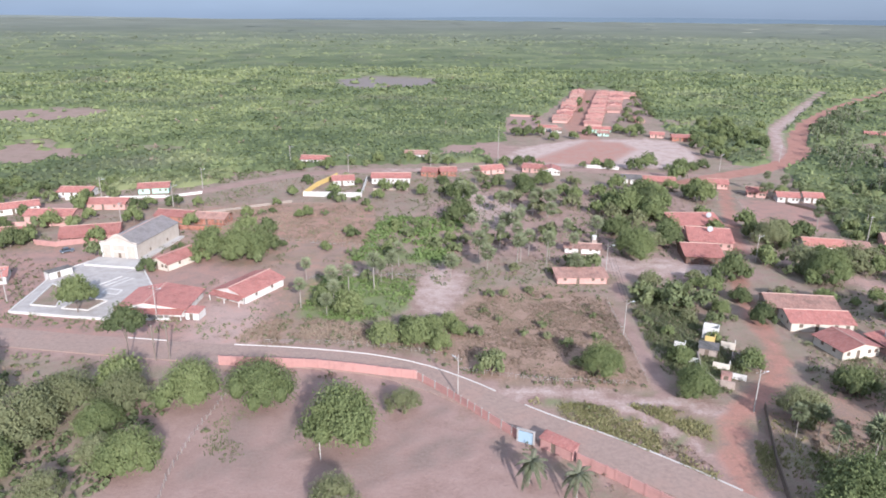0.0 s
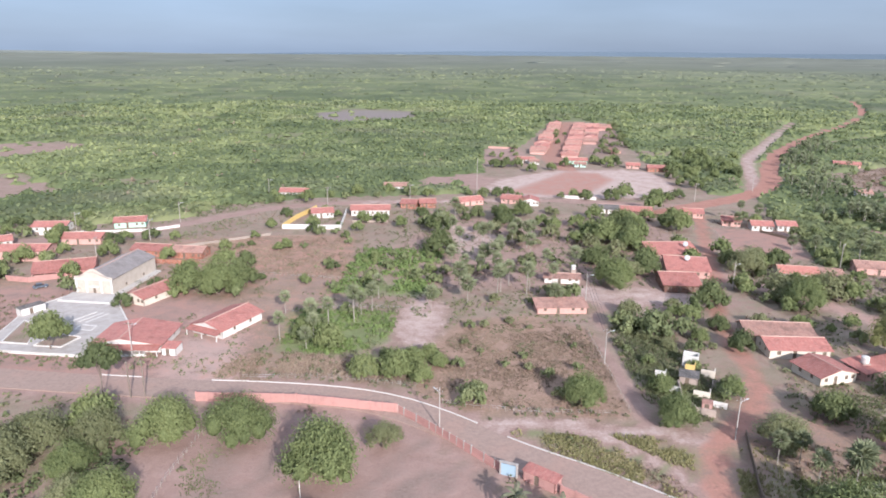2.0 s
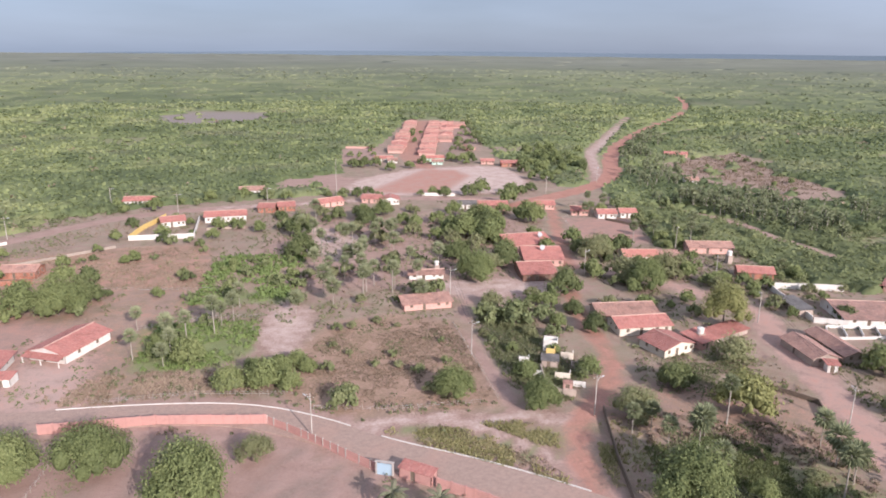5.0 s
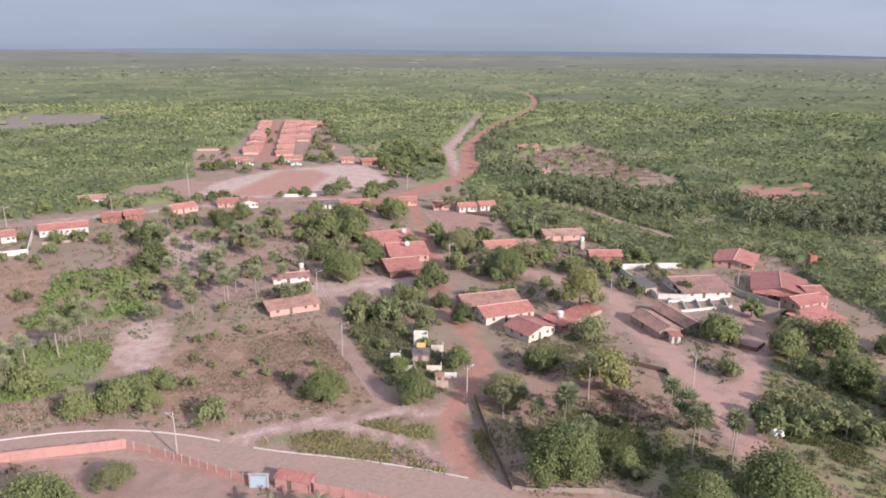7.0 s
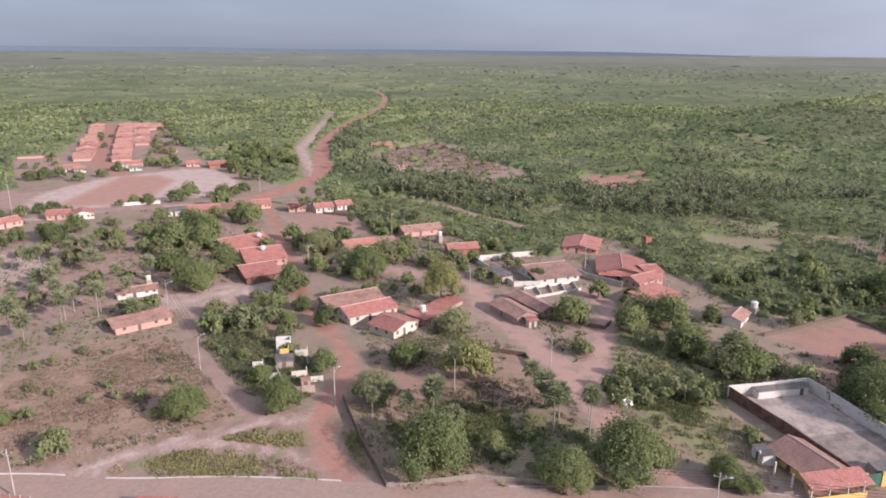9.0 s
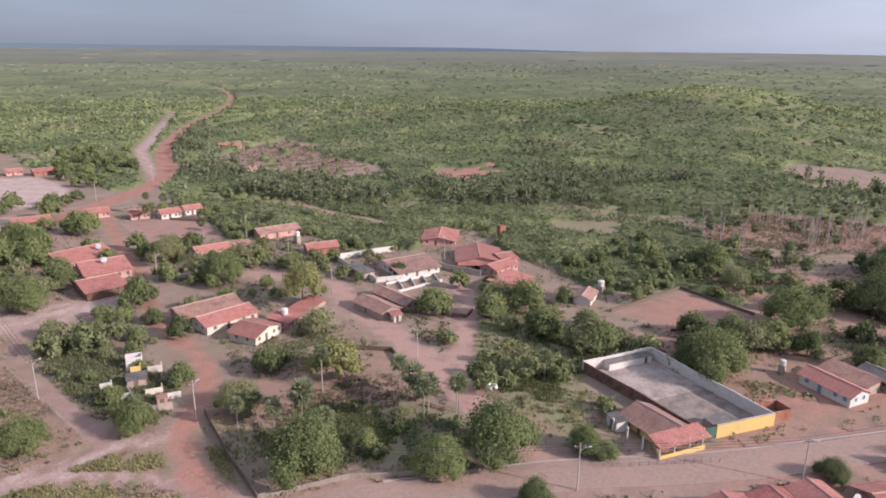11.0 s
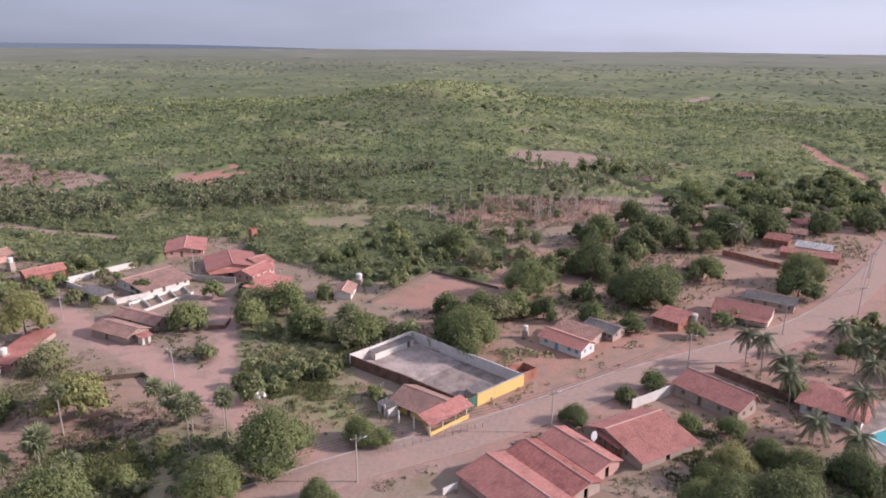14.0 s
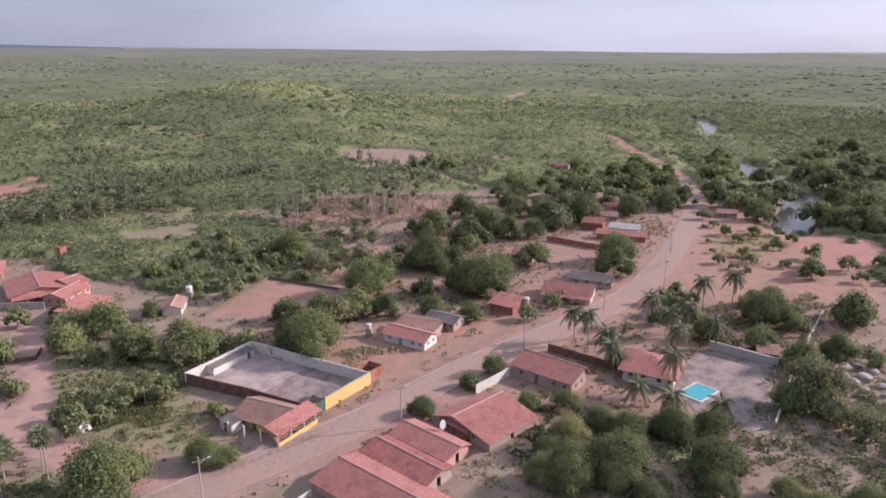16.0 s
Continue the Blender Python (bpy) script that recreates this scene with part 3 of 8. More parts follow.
def build_ground():
    xs, ys = axis(-180, 290, 3.4, 4950), axis(-150, 330, 3.4, 4950)
    gx, gy = np.meshgrid(xs, ys)
    x, y = gx.ravel(), gy.ravel()
    z = terrain(x, y) + 0.25 * (fractal(x, y, 14, 9) - 0.5) * ramp01(np.hypot(x, y), 0, 50) * ramp01(off_line(x, y, MAIN_STREET), 6, 14)
    nx = len(xs)
    i = (np.arange(len(ys) - 1)[:, None] * nx + np.arange(nx - 1)[None, :]).ravel()
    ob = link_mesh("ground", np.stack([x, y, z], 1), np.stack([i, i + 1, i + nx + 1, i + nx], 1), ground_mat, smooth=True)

    def put(name, value):
        ob.data.attributes.new(name, "FLOAT", "POINT").data.foreach_set("value", np.asarray(value, np.float32))

    wild = ramp01(-inside(x, y, VILLAGE), -5, 25)
    open_far = np.zeros_like(x)
    for ring in (CLEARING, WEST_CLEARING, FAR_CLEARING, EAST_CLEARING, PALM_CLEARING, BARE_SCRUB):
        open_far = np.maximum(open_far, ramp01(inside(x, y, ring), -18, 14))
    green = wild * (0.22 + 0.62 * fractal(x, y, 60, 21)) * (1 - open_far)
    for ring, amount in ((GRASS_STRIP, 0.8), ([(34, 114.3), (39.1, 113.6), (49.5, 110.2), (51, 105.8), (48.4, 99.5), (42.5, 106.4)], 0.6), ([(-36, 153), (-20, 150), (-8, 158), (-8, 178), (-38, 182)], 0.85), ([(-30, 195), (4, 190), (10, 240), (-22, 240)], 0.75), ([(46, 122), (57, 117), (66, 140), (62, 165), (52, 178), (48, 165)], 0.36), ([(57, 94), (84, 60), (94, 58), (98, 74), (93, 92), (76, 99), (62, 102)], 0.5), ([(97, 44), (122, 60), (160, 92), (136, 106), (108, 82)], 0.55), ([(130, 36), (200, 40), (205, -8), (170, 10)], 0.3), ([(263, -84), (280, -112), (252, -106), (229, -87), (240, -78)], 0.6), ([(110, -8), (129, -9), (133, -20), (122, -38), (108, -40), (98, -10)], 0.4)):
        green = np.maximum(green, amount * ramp01(inside(x, y, ring), -4, 4))
    dry = np.zeros_like(x)
    tracks = None
    for ring, amount in ((BROWN_FIELD, 1.0), ([(-4, 150), (11, 173), (29, 176), (44, 167), (45.5, 144), (43.5, 120), (32, 118.8), (22, 121.5), (8, 121), (-2, 128)], 0.9), (WEST_FIELD, 0.85), (RIVER_BANK, 0.7), (PALM_FIELD, 0.5), ([(-50, 138), (-6, 136), (-10, 150), (-50, 154)], 0.6), ([(34, 114.3), (39.1, 113.6), (49.5, 110.2), (51, 105.8), (48.4, 99.5), (42.5, 106.4)], 0.9), ([(55.6, 110), (59.6, 109.5), (53, 84), (51, 86), (52.6, 100.8)], 0.7), ([(108, 70), (117, 60), (106, 51), (97, 63)], 1.0)):
        dry = np.maximum(dry, amount * ramp01(inside(x, y, ring), -5, 5))
    for line, half, amount in (([(-5.6, 95.7), (-2, 100), (6.8, 103.7), (10.1, 101.8), (11.2, 97)], 0.6, 1.0), ([(-36, 110), (-36, 101), (-30, 96)], 2.0, 0.7), ([(-30, 118), (-26, 100), (-10, 92), (4, 98)], 0.9, 0.75), ([(-40, 92), (-34, 98), (-30, 92)], 2.5, 0.6), ([(-14, 88), (-6, 104), (0, 112)], 0.8, 0.7)):
        tracks = np.maximum(tracks, amount * ramp01(-off_line(x, y, line), -half - 2.2, -half + 1.0)) if tracks is not None else amount * ramp01(-off_line(x, y, line), -half - 2.2, -half + 1.0)
    put("tracks", tracks)
    sand = np.zeros_like(x)
    for ring, amount in ((SPORTS_FIELD, 1.0), (BARE_YARD, 0.85), (SAND_PIT, 0.9), (YARD_EAST, 0.55), (BARE_LOT, 0.7), ([(-130, 136), (-40, 133), (-45, 178), (-80, 200), (-140, 200)], 0.75), ([(46, 184), (82, 178), (86, 196), (46, 202)], 0.8), ([(105, 150), (140, 140), (150, 125), (128, 100), (112, 110)], 0.35), ([(-30, 205), (60, 190), (100, 215), (100, 285), (10, 292)], 0.62), (WEST_CLEARING, 0.5), (FAR_CLEARING, 0.5), (EAST_CLEARING, 0.42), (FIELD_APRON, 0.8), (BANK_EARTH, 0.9), ([(38, 440), (48, 522), (74, 520), (76, 470), (58, 434)], 0.7), ([(112, 480), (146, 482), (190, 660), (160, 700)], 0.6), (BARE_SCRUB, 0.45)):
        sand = np.maximum(sand, amount * ramp01(inside(x, y, ring), -5, 4))
    for line, half, amount in ((SIDE_TRACK, 2.1, 1.0), (SIDE_TRACK_LOW, 1.6, 0.95), (FIELD_PATH, 1.1, 1.0), (SQUARE_LANE, 4.0, 0.9), (CART_TRACK, 3.2, 1.1), (RED_LANE, 3.6, 1.1), (RED_ARM, 2.8, 1.1), (NORTH_STREET, 4.0, 0.9), (FAR_TRACK, 2.2, 0.9), (FIELD_LANE, 2.2, 0.9), (WOODS_LANE, 3.0, 0.9), (RIDGE_ROAD, 7.0, 1.0), (FIELD_TRACK, 3.0, 0.8), (MAIN_STREET, 7.5, 0.75)):
        sand = np.maximum(sand, amount * ramp01(-off_line(x, y, line), -half - 1.5, -half + 1.0))
    red = np.zeros_like(x)
    for line, half, amount in ((RED_ROAD, 4.8, 1.2), (BACK_STREET, 2.7, 0.66), (RED_LANE, 3.6, 0.46), (RED_ARM, 2.8, 0.42), (EAST_ROAD, 4.0, 0.9), (AVENUE, 8.0, 0.62)):
        red = np.maximum(red, amount * ramp01(-off_line(x, y, line), -half - 1.5, -half + 1.0))
    for ring, amount in ((RED_LOT, 0.38), (BANK_EARTH, 0.62), ([(-130, 140), (-40, 134), (-20, 200), (-20, 262), (-95, 262), (-140, 205)], 0.36), ([(100, 40), (150, 62), (205, 75), (300, 0), (345, -98), (300, -118), (200, -125), (140, -70), (104, 10)], 0.42), ([(68, 115), (89, 121), (106, 113), (101, 97), (90, 90), (72, 98)], 0.4), ([(128, 30), (152, 12), (190, -22), (196, -12), (165, 20), (140, 40)], 0.62), (YARD_EAST, 0.55), (BARE_LOT, 0.42), (PALM_CLEARING, 0.75), (PALM_FIELD, 0.5), (RIVER_BANK, 0.4), ([(40, 346), (89, 417), (108, 409), (112, 386), (82, 335)], 0.62)):
        red = np.maximum(red, amount * ramp01(inside(x, y, ring), -5, 5))
    pale = np.zeros_like(x)
    for ring, amount in ((SPORTS_FIELD, 0.72), (SAND_PIT, 0.62), ([(8, 284), (36, 262), (22, 220), (4, 244)], 0.55), ([(-60, 138), (-40, 134), (-46, 170), (-62, 182), (-62, 150)], 0.6), ([(46, 186), (84, 180), (86, 196), (46, 201)], 0.6), ([(-30, 318), (60, 326), (60, 334), (-30, 328)], 0.5), ([(186, 380), (222, 468), (281, 557), (339, 648), (345, 640), (290, 548), (228, 460), (194, 384)], 0.62)):
        pale = np.maximum(pale, amount * ramp01(inside(x, y, ring), -6, 5))
    for line, half, amount in ((RED_LANE, 3.2, 0.56), (RED_ARM, 2.4, 0.52), (CART_TRACK, 2.2, 0.45), (SIDE_TRACK, 1.8, 0.58), (SIDE_TRACK_LOW, 1.3, 0.54)):
        pale = np.maximum(pale, amount * ramp01(-off_line(x, y, line), -half - 2.0, -half + 1.0))
    put("pale", pale)
    r = np.hypot(x, y)
    put("woods", ramp01(r, 420, 800) * wild * (1 - open_far) * (1 - ramp01(-np.minimum(off_line(x, y, RED_ROAD), off_line(x, y, CART_TRACK)), -9, -4)) * (1 - ramp01(-np.minimum(np.minimum(off_line(x, y, EAST_ROAD), off_line(x, y, RIDGE_ROAD)), off_line(x, y, WOODS_LANE)), -12, -5)))
    # strength of the painted haze, growing with distance
    put("far_haze", 0.9 * ramp01(r, 900, 3000))
    put("ash", 0.8 * ramp01(inside(x, y, CLEARING), -30, 20))
    put("green", green), put("dry", dry), put("sand", sand), put("red", red)
    tagged(ob, "sandy village ground with red earth tracks and dry grass", "ground", kind="structure")


def lift(x, y):
    return float(terrain(x, y))


def strip(name, line, half, height, material, label, category="road", side=0.0):
    """A slab along a row of points: a road, a kerb, a wall."""
    p = np.array(line, float)
    d = np.gradient(p, axis=0)
    n = np.stack([-d[:, 1], d[:, 0]], 1) / np.hypot(d[:, 0], d[:, 1])[:, None]
    left, right = p + n * (side + half), p + n * (side - half)
    verts, faces = [], []
    for a, b in zip(left, right):
        verts += [(*a, height), (*b, height), (*a, -0.3), (*b, -0.3)]
    for i in range(0, len(verts) - 4, 4):
        faces += [(i, i + 1, i + 5, i + 4), (i, i + 4, i + 6, i + 2), (i + 1, i + 3, i + 7, i + 5)]
    faces += [(0, 2, 3, 1), (len(verts) - 4, len(verts) - 3, len(verts) - 1, len(verts) - 2)]
    return tagged(link_mesh(name, verts, faces, material), label, category, kind="structure")


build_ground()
strip("road", MAIN_STREET, 4.2, 0.16, paver_mat, "grey-pink stone-paved village street with sand drifts")
along = [(float(a), float(b)) for a, b in MAIN_STREET]
near_gap = [p for p in along if p[0] < 8]
past_gap = [p for p in along if 13 < p[0] < 46]
east_run = [p for p in along if 62 < p[0] < 345]
strip("kerb_west", [p for p in near_gap if p[0] > -47], 0.08, 0.25, kerb_white, "white limewashed kerb along the paved street", "kerb", 4.45)
strip("kerb_plaza", [p for p in near_gap if -78 < p[0] < -55], 0.08, 0.25, kerb_white, "white limewashed kerb along the paved street", "kerb", 4.45)
strip("kerb_middle", past_gap, 0.08, 0.25, kerb_white, "white limewashed kerb along the grass strip", "kerb", 4.45)
strip("kerb_east", east_run, 0.1, 0.24, concrete, "pale concrete kerb along the paved street", "kerb", 4.4)
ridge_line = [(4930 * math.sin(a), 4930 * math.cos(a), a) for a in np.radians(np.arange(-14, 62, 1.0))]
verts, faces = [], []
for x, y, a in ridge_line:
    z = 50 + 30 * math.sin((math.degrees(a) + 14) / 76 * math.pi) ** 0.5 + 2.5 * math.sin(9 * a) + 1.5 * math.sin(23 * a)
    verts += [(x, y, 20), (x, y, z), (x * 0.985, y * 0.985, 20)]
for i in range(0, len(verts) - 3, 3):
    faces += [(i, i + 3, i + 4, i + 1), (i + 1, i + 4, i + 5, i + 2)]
tagged(link_mesh("backdrop", verts, faces, ridge_haze_blue), "low wooded ridge on the horizon, painted haze blue", "hills", kind="structure")
river = link_mesh("water", [(x, y, -0.75) for x, y in RIVER], [tuple(range(len(RIVER)))], river_mat)
tagged(river, "still grey-green river between wooded banks", "river", kind="structure")
upper = link_mesh("water_upper", [(x, y, lift(x, y) + 0.5) for x, y in RIVER_UPPER], [tuple(range(len(RIVER_UPPER)))], river_mat)
tagged(upper, "upper reach of the river among woods", "river", kind="structure")
FOOTPRINTS = []


# ---------------------------------------------------------------- buildings
def wall_panel(name, parent, a, b, h, material, openings=(), thick=0.22, top=None, label="", apex=0.5):
    """A wall from a to b with real openings: (middle along it, sill, width, height). top: extra height of a gable."""
    ax, ay = a
    length = math.hypot(b[0] - ax, b[1] - ay)
    m = pose(ax, ay, 0, 0, 0, math.degrees(math.atan2(b[1] - ay, b[0] - ax)))
    bm = bmesh.new()
    at = 0.0
    for mid, sill, wide, high in sorted(openings):
        s0, s1 = max(mid - wide / 2, at + 0.05), min(mid + wide / 2, length - 0.05)
        if s1 <= s0 or s1 > length:
            continue
        box(bm, at, 0, -0.2, s0, thick, h)
        if sill > 0.05:
            box(bm, s0, 0, -0.2, s1, thick, sill)
        box(bm, s0, 0, sill + high, s1, thick, h)
        at = s1
    box(bm, at, 0, -0.2, length, thick, h)
    if top:
        vs = [bm.verts.new(p) for p in ((0, 0, h), (length, 0, h), (length * apex, 0, h + top), (0, thick, h), (length, thick, h), (length * apex, thick, h + top))]
        for f in ((0, 1, 2), (3, 5, 4), (0, 2, 5, 3), (1, 4, 5, 2)):
            bm.faces.new([vs[i] for i in f])
    bmesh.ops.remove_doubles(bm, verts=bm.verts, dist=0.001)
    ob = part(name, bm, material, parent, label)
    ob.matrix_local = m
    return ob


LEAVES = {}


def leaf_panel(name, parent, wall, mid, sill, wide, high, material, label=""):
    """A door or shutter standing back in its opening, with its frame."""
    key = (name, round(wide, 2), round(high, 2), material.name)
    if key not in LEAVES:
        bm = bmesh.new()
        box(bm, -wide / 2, 0.1, 0, wide / 2, 0.15, high)
        leaf = part(name, bm, material, parent, label)
        bm = bmesh.new()
        for x0, x1, z0, z1 in ((-wide / 2, -wide / 2 + 0.07, 0, high), (wide / 2 - 0.07, wide / 2, 0, high), (-wide / 2 + 0.07, wide / 2 - 0.07, high - 0.07, high)):
            box(bm, x0, 0.05, z0, x1, 0.097, z1)
        bmesh.ops.remove_doubles(bm, verts=bm.verts, dist=0.001)
        frame_part = part("frame", bm, wood_pale, leaf)
        LEAVES[key] = (leaf.data, frame_part.data)
    else:
        leaf = share(name, LEAVES[key][0], parent)
        share("frame", LEAVES[key][1], leaf)
    leaf.matrix_basis = wall.matrix_basis @ Matrix.Translation((mid, 0, sill))
    return leaf


def slope_mesh(length, run, course=0.4, thick=0.09, cut0=0.0, cut1=0.0):
    """Clay tile courses in one shell: x along the eave, y up the slope, each course lapping the one below. cut: hip cuts at the ends."""
    rows = min(max(3, int(run / course)), 26)
    side = [(0.0, 0.0)]
    for k in range(rows):
        side += [(run * k / rows, thick), (run * (k + 1) / rows, thick * 0.45)]
    side.append((run, 0.0))
    n = len(side)
    verts = [(cut0 * y / run, y, z) for y, z in side] + [(length - cut1 * y / run, y, z) for y, z in side]
    faces = [(i, i + 1, n + i + 1, n + i)[::-1] for i in range(n - 1)] + [(n - 1, 0, n, 2 * n - 1)[::-1], tuple(range(n)), tuple(range(2 * n - 1, n - 1, -1))]
    return verts, faces


def roof_slope(parent, origin, along, up, length, run, material, label="", cut0=0.0, cut1=0.0, name="roof"):
    """A tiled slope: origin at the eave's corner, along the eave, up the fall line."""
    verts, faces = slope_mesh(length, run, cut0=cut0, cut1=cut1)
    ob = link_mesh(name, verts, faces, material, parent, label)
    x, y = Vector(along).normalized(), Vector(up).normalized()
    z = x.cross(y)
    m = Matrix((x, y, z)).transposed().to_4x4()
    m.translation = origin
    ob.matrix_local = m
    return ob


def ridge_cap(parent, a, b, material, r=0.14):
    bm = bmesh.new()
    tube(bm, [a, b], [r, r], 6)
    return part("ridge", bm, ridge_mat, parent)


def house(p0, p1, depth, wall=white_wall, roof=red_tile, h=2.7, rise=1.5, ridge="along", over=0.5, doors=None, windows=None, door_mat=None, label="", name="house", hip=False, porch=0.0, sides=True, split=0.5, ends=None):
    """A village house on the front edge p0 to p1 (seen from the south, left to right), with a tiled roof.
    ridge: along the front, across it, or one slope down to the front ('lean')."""
    (ax, ay), (bx, by) = p0, p1
    if name != "church":
        h, rise = 0.9 * h, 0.85 * rise
    door_h = min(2.05, h - 0.12)
    w = math.hypot(bx - ax, by - ay)
    turn = math.degrees(math.atan2(by - ay, bx - ax))
    top = new(name)
    top.matrix_world = pose(ax, ay, lift(ax, ay), 0, 0, turn)
    c, s = math.cos(radians(turn)), math.sin(radians(turn))
    FOOTPRINTS.append([(ax, ay), (bx, by), (bx - s * depth, by + c * depth), (ax - s * depth, ay + c * depth)])
    door_mat = door_mat or wood_dark
    doors = doors if doors is not None else [w * 0.42]
    windows = windows if windows is not None else [q for q in (w * 0.16, w * 0.72, w * 0.9) if w > 6 or q < w * 0.5]
    cuts = [(d, 0, 0.95, door_h) for d in doors] + [(q, 0.9, 0.95, min(1.0, h - 1.0)) for q in windows]
    across = ridge == "across" and not hip
    front = wall_panel("wall", top, (0, 0), (w, 0), h, wall, cuts, top=rise if across else None, apex=split)
    for d in doors:
        leaf_panel("door", top, front, d, 0, 0.95, door_h, door_mat)
    for q in windows:
        leaf_panel("window", top, front, q, 0.9, 0.95, min(1.0, h - 1.0), door_mat)
    gable = rise if ridge == "along" and not hip else None
    side_cuts = [(depth * 0.3, 0.9, 0.9, 0.95), (depth * 0.7, 0.9, 0.9, 0.95)] if sides and depth > 5 and h > 1.95 else []
    for a, b, apex in (((w, 0), (w, depth), split), ((0, depth), (0, 0), 1 - split)):
        panel = wall_panel("wall", top, a, b, h, wall, side_cuts, top=gable, apex=apex)
        for q, sill, wide, high in side_cuts:
            leaf_panel("window", top, panel, q, sill, wide, high, door_mat)
    wall_panel("wall", top, (w, depth), (0, depth), h, wall, [(w * 0.5, 0, 0.95, door_h)], top=rise if across else None, apex=1 - split)
    o = over
    if hip:
        cut = depth / 2 + o
        run = math.hypot(depth / 2 + o, rise)
        roof_slope(top, (-o, -o, h), (1, 0, 0), (0, depth / 2 + o, rise), w + 2 * o, run, roof, cut0=cut, cut1=cut)
        roof_slope(top, (w + o, depth + o, h), (-1, 0, 0), (0, -depth / 2 - o, rise), w + 2 * o, run, roof, cut0=cut, cut1=cut)
        half = depth / 2 + o
        roof_slope(top, (w + o, -o, h), (0, 1, 0), (-half, 0, rise), depth + 2 * o, run, ends or roof, cut0=half, cut1=half)
        roof_slope(top, (-o, depth + o, h), (0, -1, 0), (half, 0, rise), depth + 2 * o, run, roof, cut0=half, cut1=half)
        ridge_cap(top, (depth / 2, depth / 2, h + rise), (w - depth / 2, depth / 2, h + rise), roof)
    elif ridge == "along":
        mid = depth * split
        for y0, sign, part_run in ((0, 1, mid), (depth, -1, depth - mid)):
            fall = rise / part_run
            up = (part_run + o, rise + fall * o)
            roof_slope(top, (-o if sign > 0 else w + o, y0 - sign * o, h - fall * o), (sign, 0, 0), (0, sign * up[0], up[1]), w + 2 * o, math.hypot(*up), roof)
        ridge_cap(top, (-o, mid, h + rise + 0.06), (w + o, mid, h + rise + 0.06), roof)
    elif ridge == "across":
        mid = w * split
        for x0, sign, part_run in ((0, 1, mid), (w, -1, w - mid)):
            fall = rise / part_run
            up = (part_run + o, rise + fall * o)
            roof_slope(top, (x0 - sign * o, depth + o if sign > 0 else -o, h - fall * o), (0, -sign, 0), (sign * up[0], 0, up[1]), depth + 2 * o, math.hypot(*up), roof)
        ridge_cap(top, (mid, -o, h + rise + 0.06), (mid, depth + o, h + rise + 0.06), roof)
    else:
        run = math.hypot(depth + 2 * o, rise)
        roof_slope(top, (-o, -o, h), (1, 0, 0), (0, depth + 2 * o, rise), w + 2 * o, run, roof)
    if porch:
        run = math.hypot(porch, 0.5)
        roof_slope(top, (-0.2, -porch, h - 0.7), (1, 0, 0), (0, porch, 0.55), w + 0.4, run, roof)
        for k in range(max(2, int(w / 3.5) + 1)):
            bm = bmesh.new()
            x = 0.1 + (w - 0.2) * k / max(1, int(w / 3.5))
            box(bm, x - 0.1, -porch + 0.1, -0.1, x + 0.1, -porch + 0.3, h - 0.7)
            part("post", bm, wall, top)
    return tagged(top, label or "single-storey village house with a red tiled roof", "house")


# west: church quarter
house((-102.9, 194.4), (-91.6, 192.6), 24, church_wall, church_tile, 5.0, 2.2, "across", 0.3, doors=[5.7], windows=[], label="cream village church with a dark weathered tile roof", name="church")
house((-86, 187), (-79, 183.5), 15, cream_wall, red_tile, 2.6, 1.6, "across", label="cream house with a red tiled roof beside the church")
house((-79.5, 153), (-63, 152.5), 12.5, white_wall, red_tile, 2.5, 1.7, "across", 0.7, split=0.42, label="white house with a broad red tiled roof by the plaza", porch=2.4)
house((-62.3, 151), (-58.8, 150.6), 3.6, white_wall, red_tile, 2.0, 0.4, "lean", 0.15, windows=[], sides=False, label="small white annex with a red tiled roof", name="annex")
house((-59.5, 165), (-50.5, 160.3), 15, white_wall, red_tile, 2.6, 1.7, "across", 0.6, label="white house with a red tiled roof and open porch", porch=2.2)
house((-155, 266), (-142, 266.3), 8, white_wall, red_tile, label="white house with a red tiled roof on the north street")
house((-125.5, 272.4), (-114, 275.5), 9, green_wall, red_tile, label="pale green house with a red tiled roof")
house((-163, 238), (-151, 246), 8, white_wall, red_tile)
house((-178, 226), (-165, 235), 8, pink_wall, red_tile)
house((-148.5, 231.5), (-132, 232), 9, pink_wall, red_tile)
house((-123.7, 209), (-107, 214.5), 10, pink_wall, red_tile, 2.7, 1.8, porch=2.0, label="pink house with a wide red tiled roof")
house((-134.7, 248.5), (-120.4, 249), 8, pink_wall, red_tile)
house((-103, 233.6), (-90, 231.5), 8, brick_red, red_tile)
house((-88, 231), (-77, 229.4), 7, brick_red, old_tile)
house((-130, 168), (-119, 173), 8, white_wall, red_tile)
house((-175, 205), (-160, 212), 8, pink_wall, red_tile)
house((-150, 208), (-137, 211), 8, brick_red, red_tile)
# north street
house((-31.7, 295), (-14.8, 295.6), 9, white_wall, red_tile, 3.0, 1.6, windows=[1.5, 3.5, 5.5, 9.5, 11.5, 13.5, 15.5], doors=[7.5], label="long white school with a red tiled roof and many windows", name="school")
house((-48, 290), (-39, 292), 9, white_wall, red_tile, label="white house within a walled yard")
house((-10.3, 310.7), (-3.5, 309), 8, brick_red, red_tile)
house((-1.3, 311), (6, 311.3), 8, brick_red, red_tile)
house((17.9, 314), (29, 319), 8, pink_wall, red_tile)
house((37.8, 322), (46, 319), 8, pink_wall, red_tile)
house((47, 316), (55, 315), 9, white_wall, red_tile, ridge="across")
house((-71.6, 337), (-58, 336), 8, white_wall, red_tile)
house((80, 300), (88, 298), 8, white_wall, grey_tile)
house((89, 296), (102, 293), 9, pink_wall, red_tile)
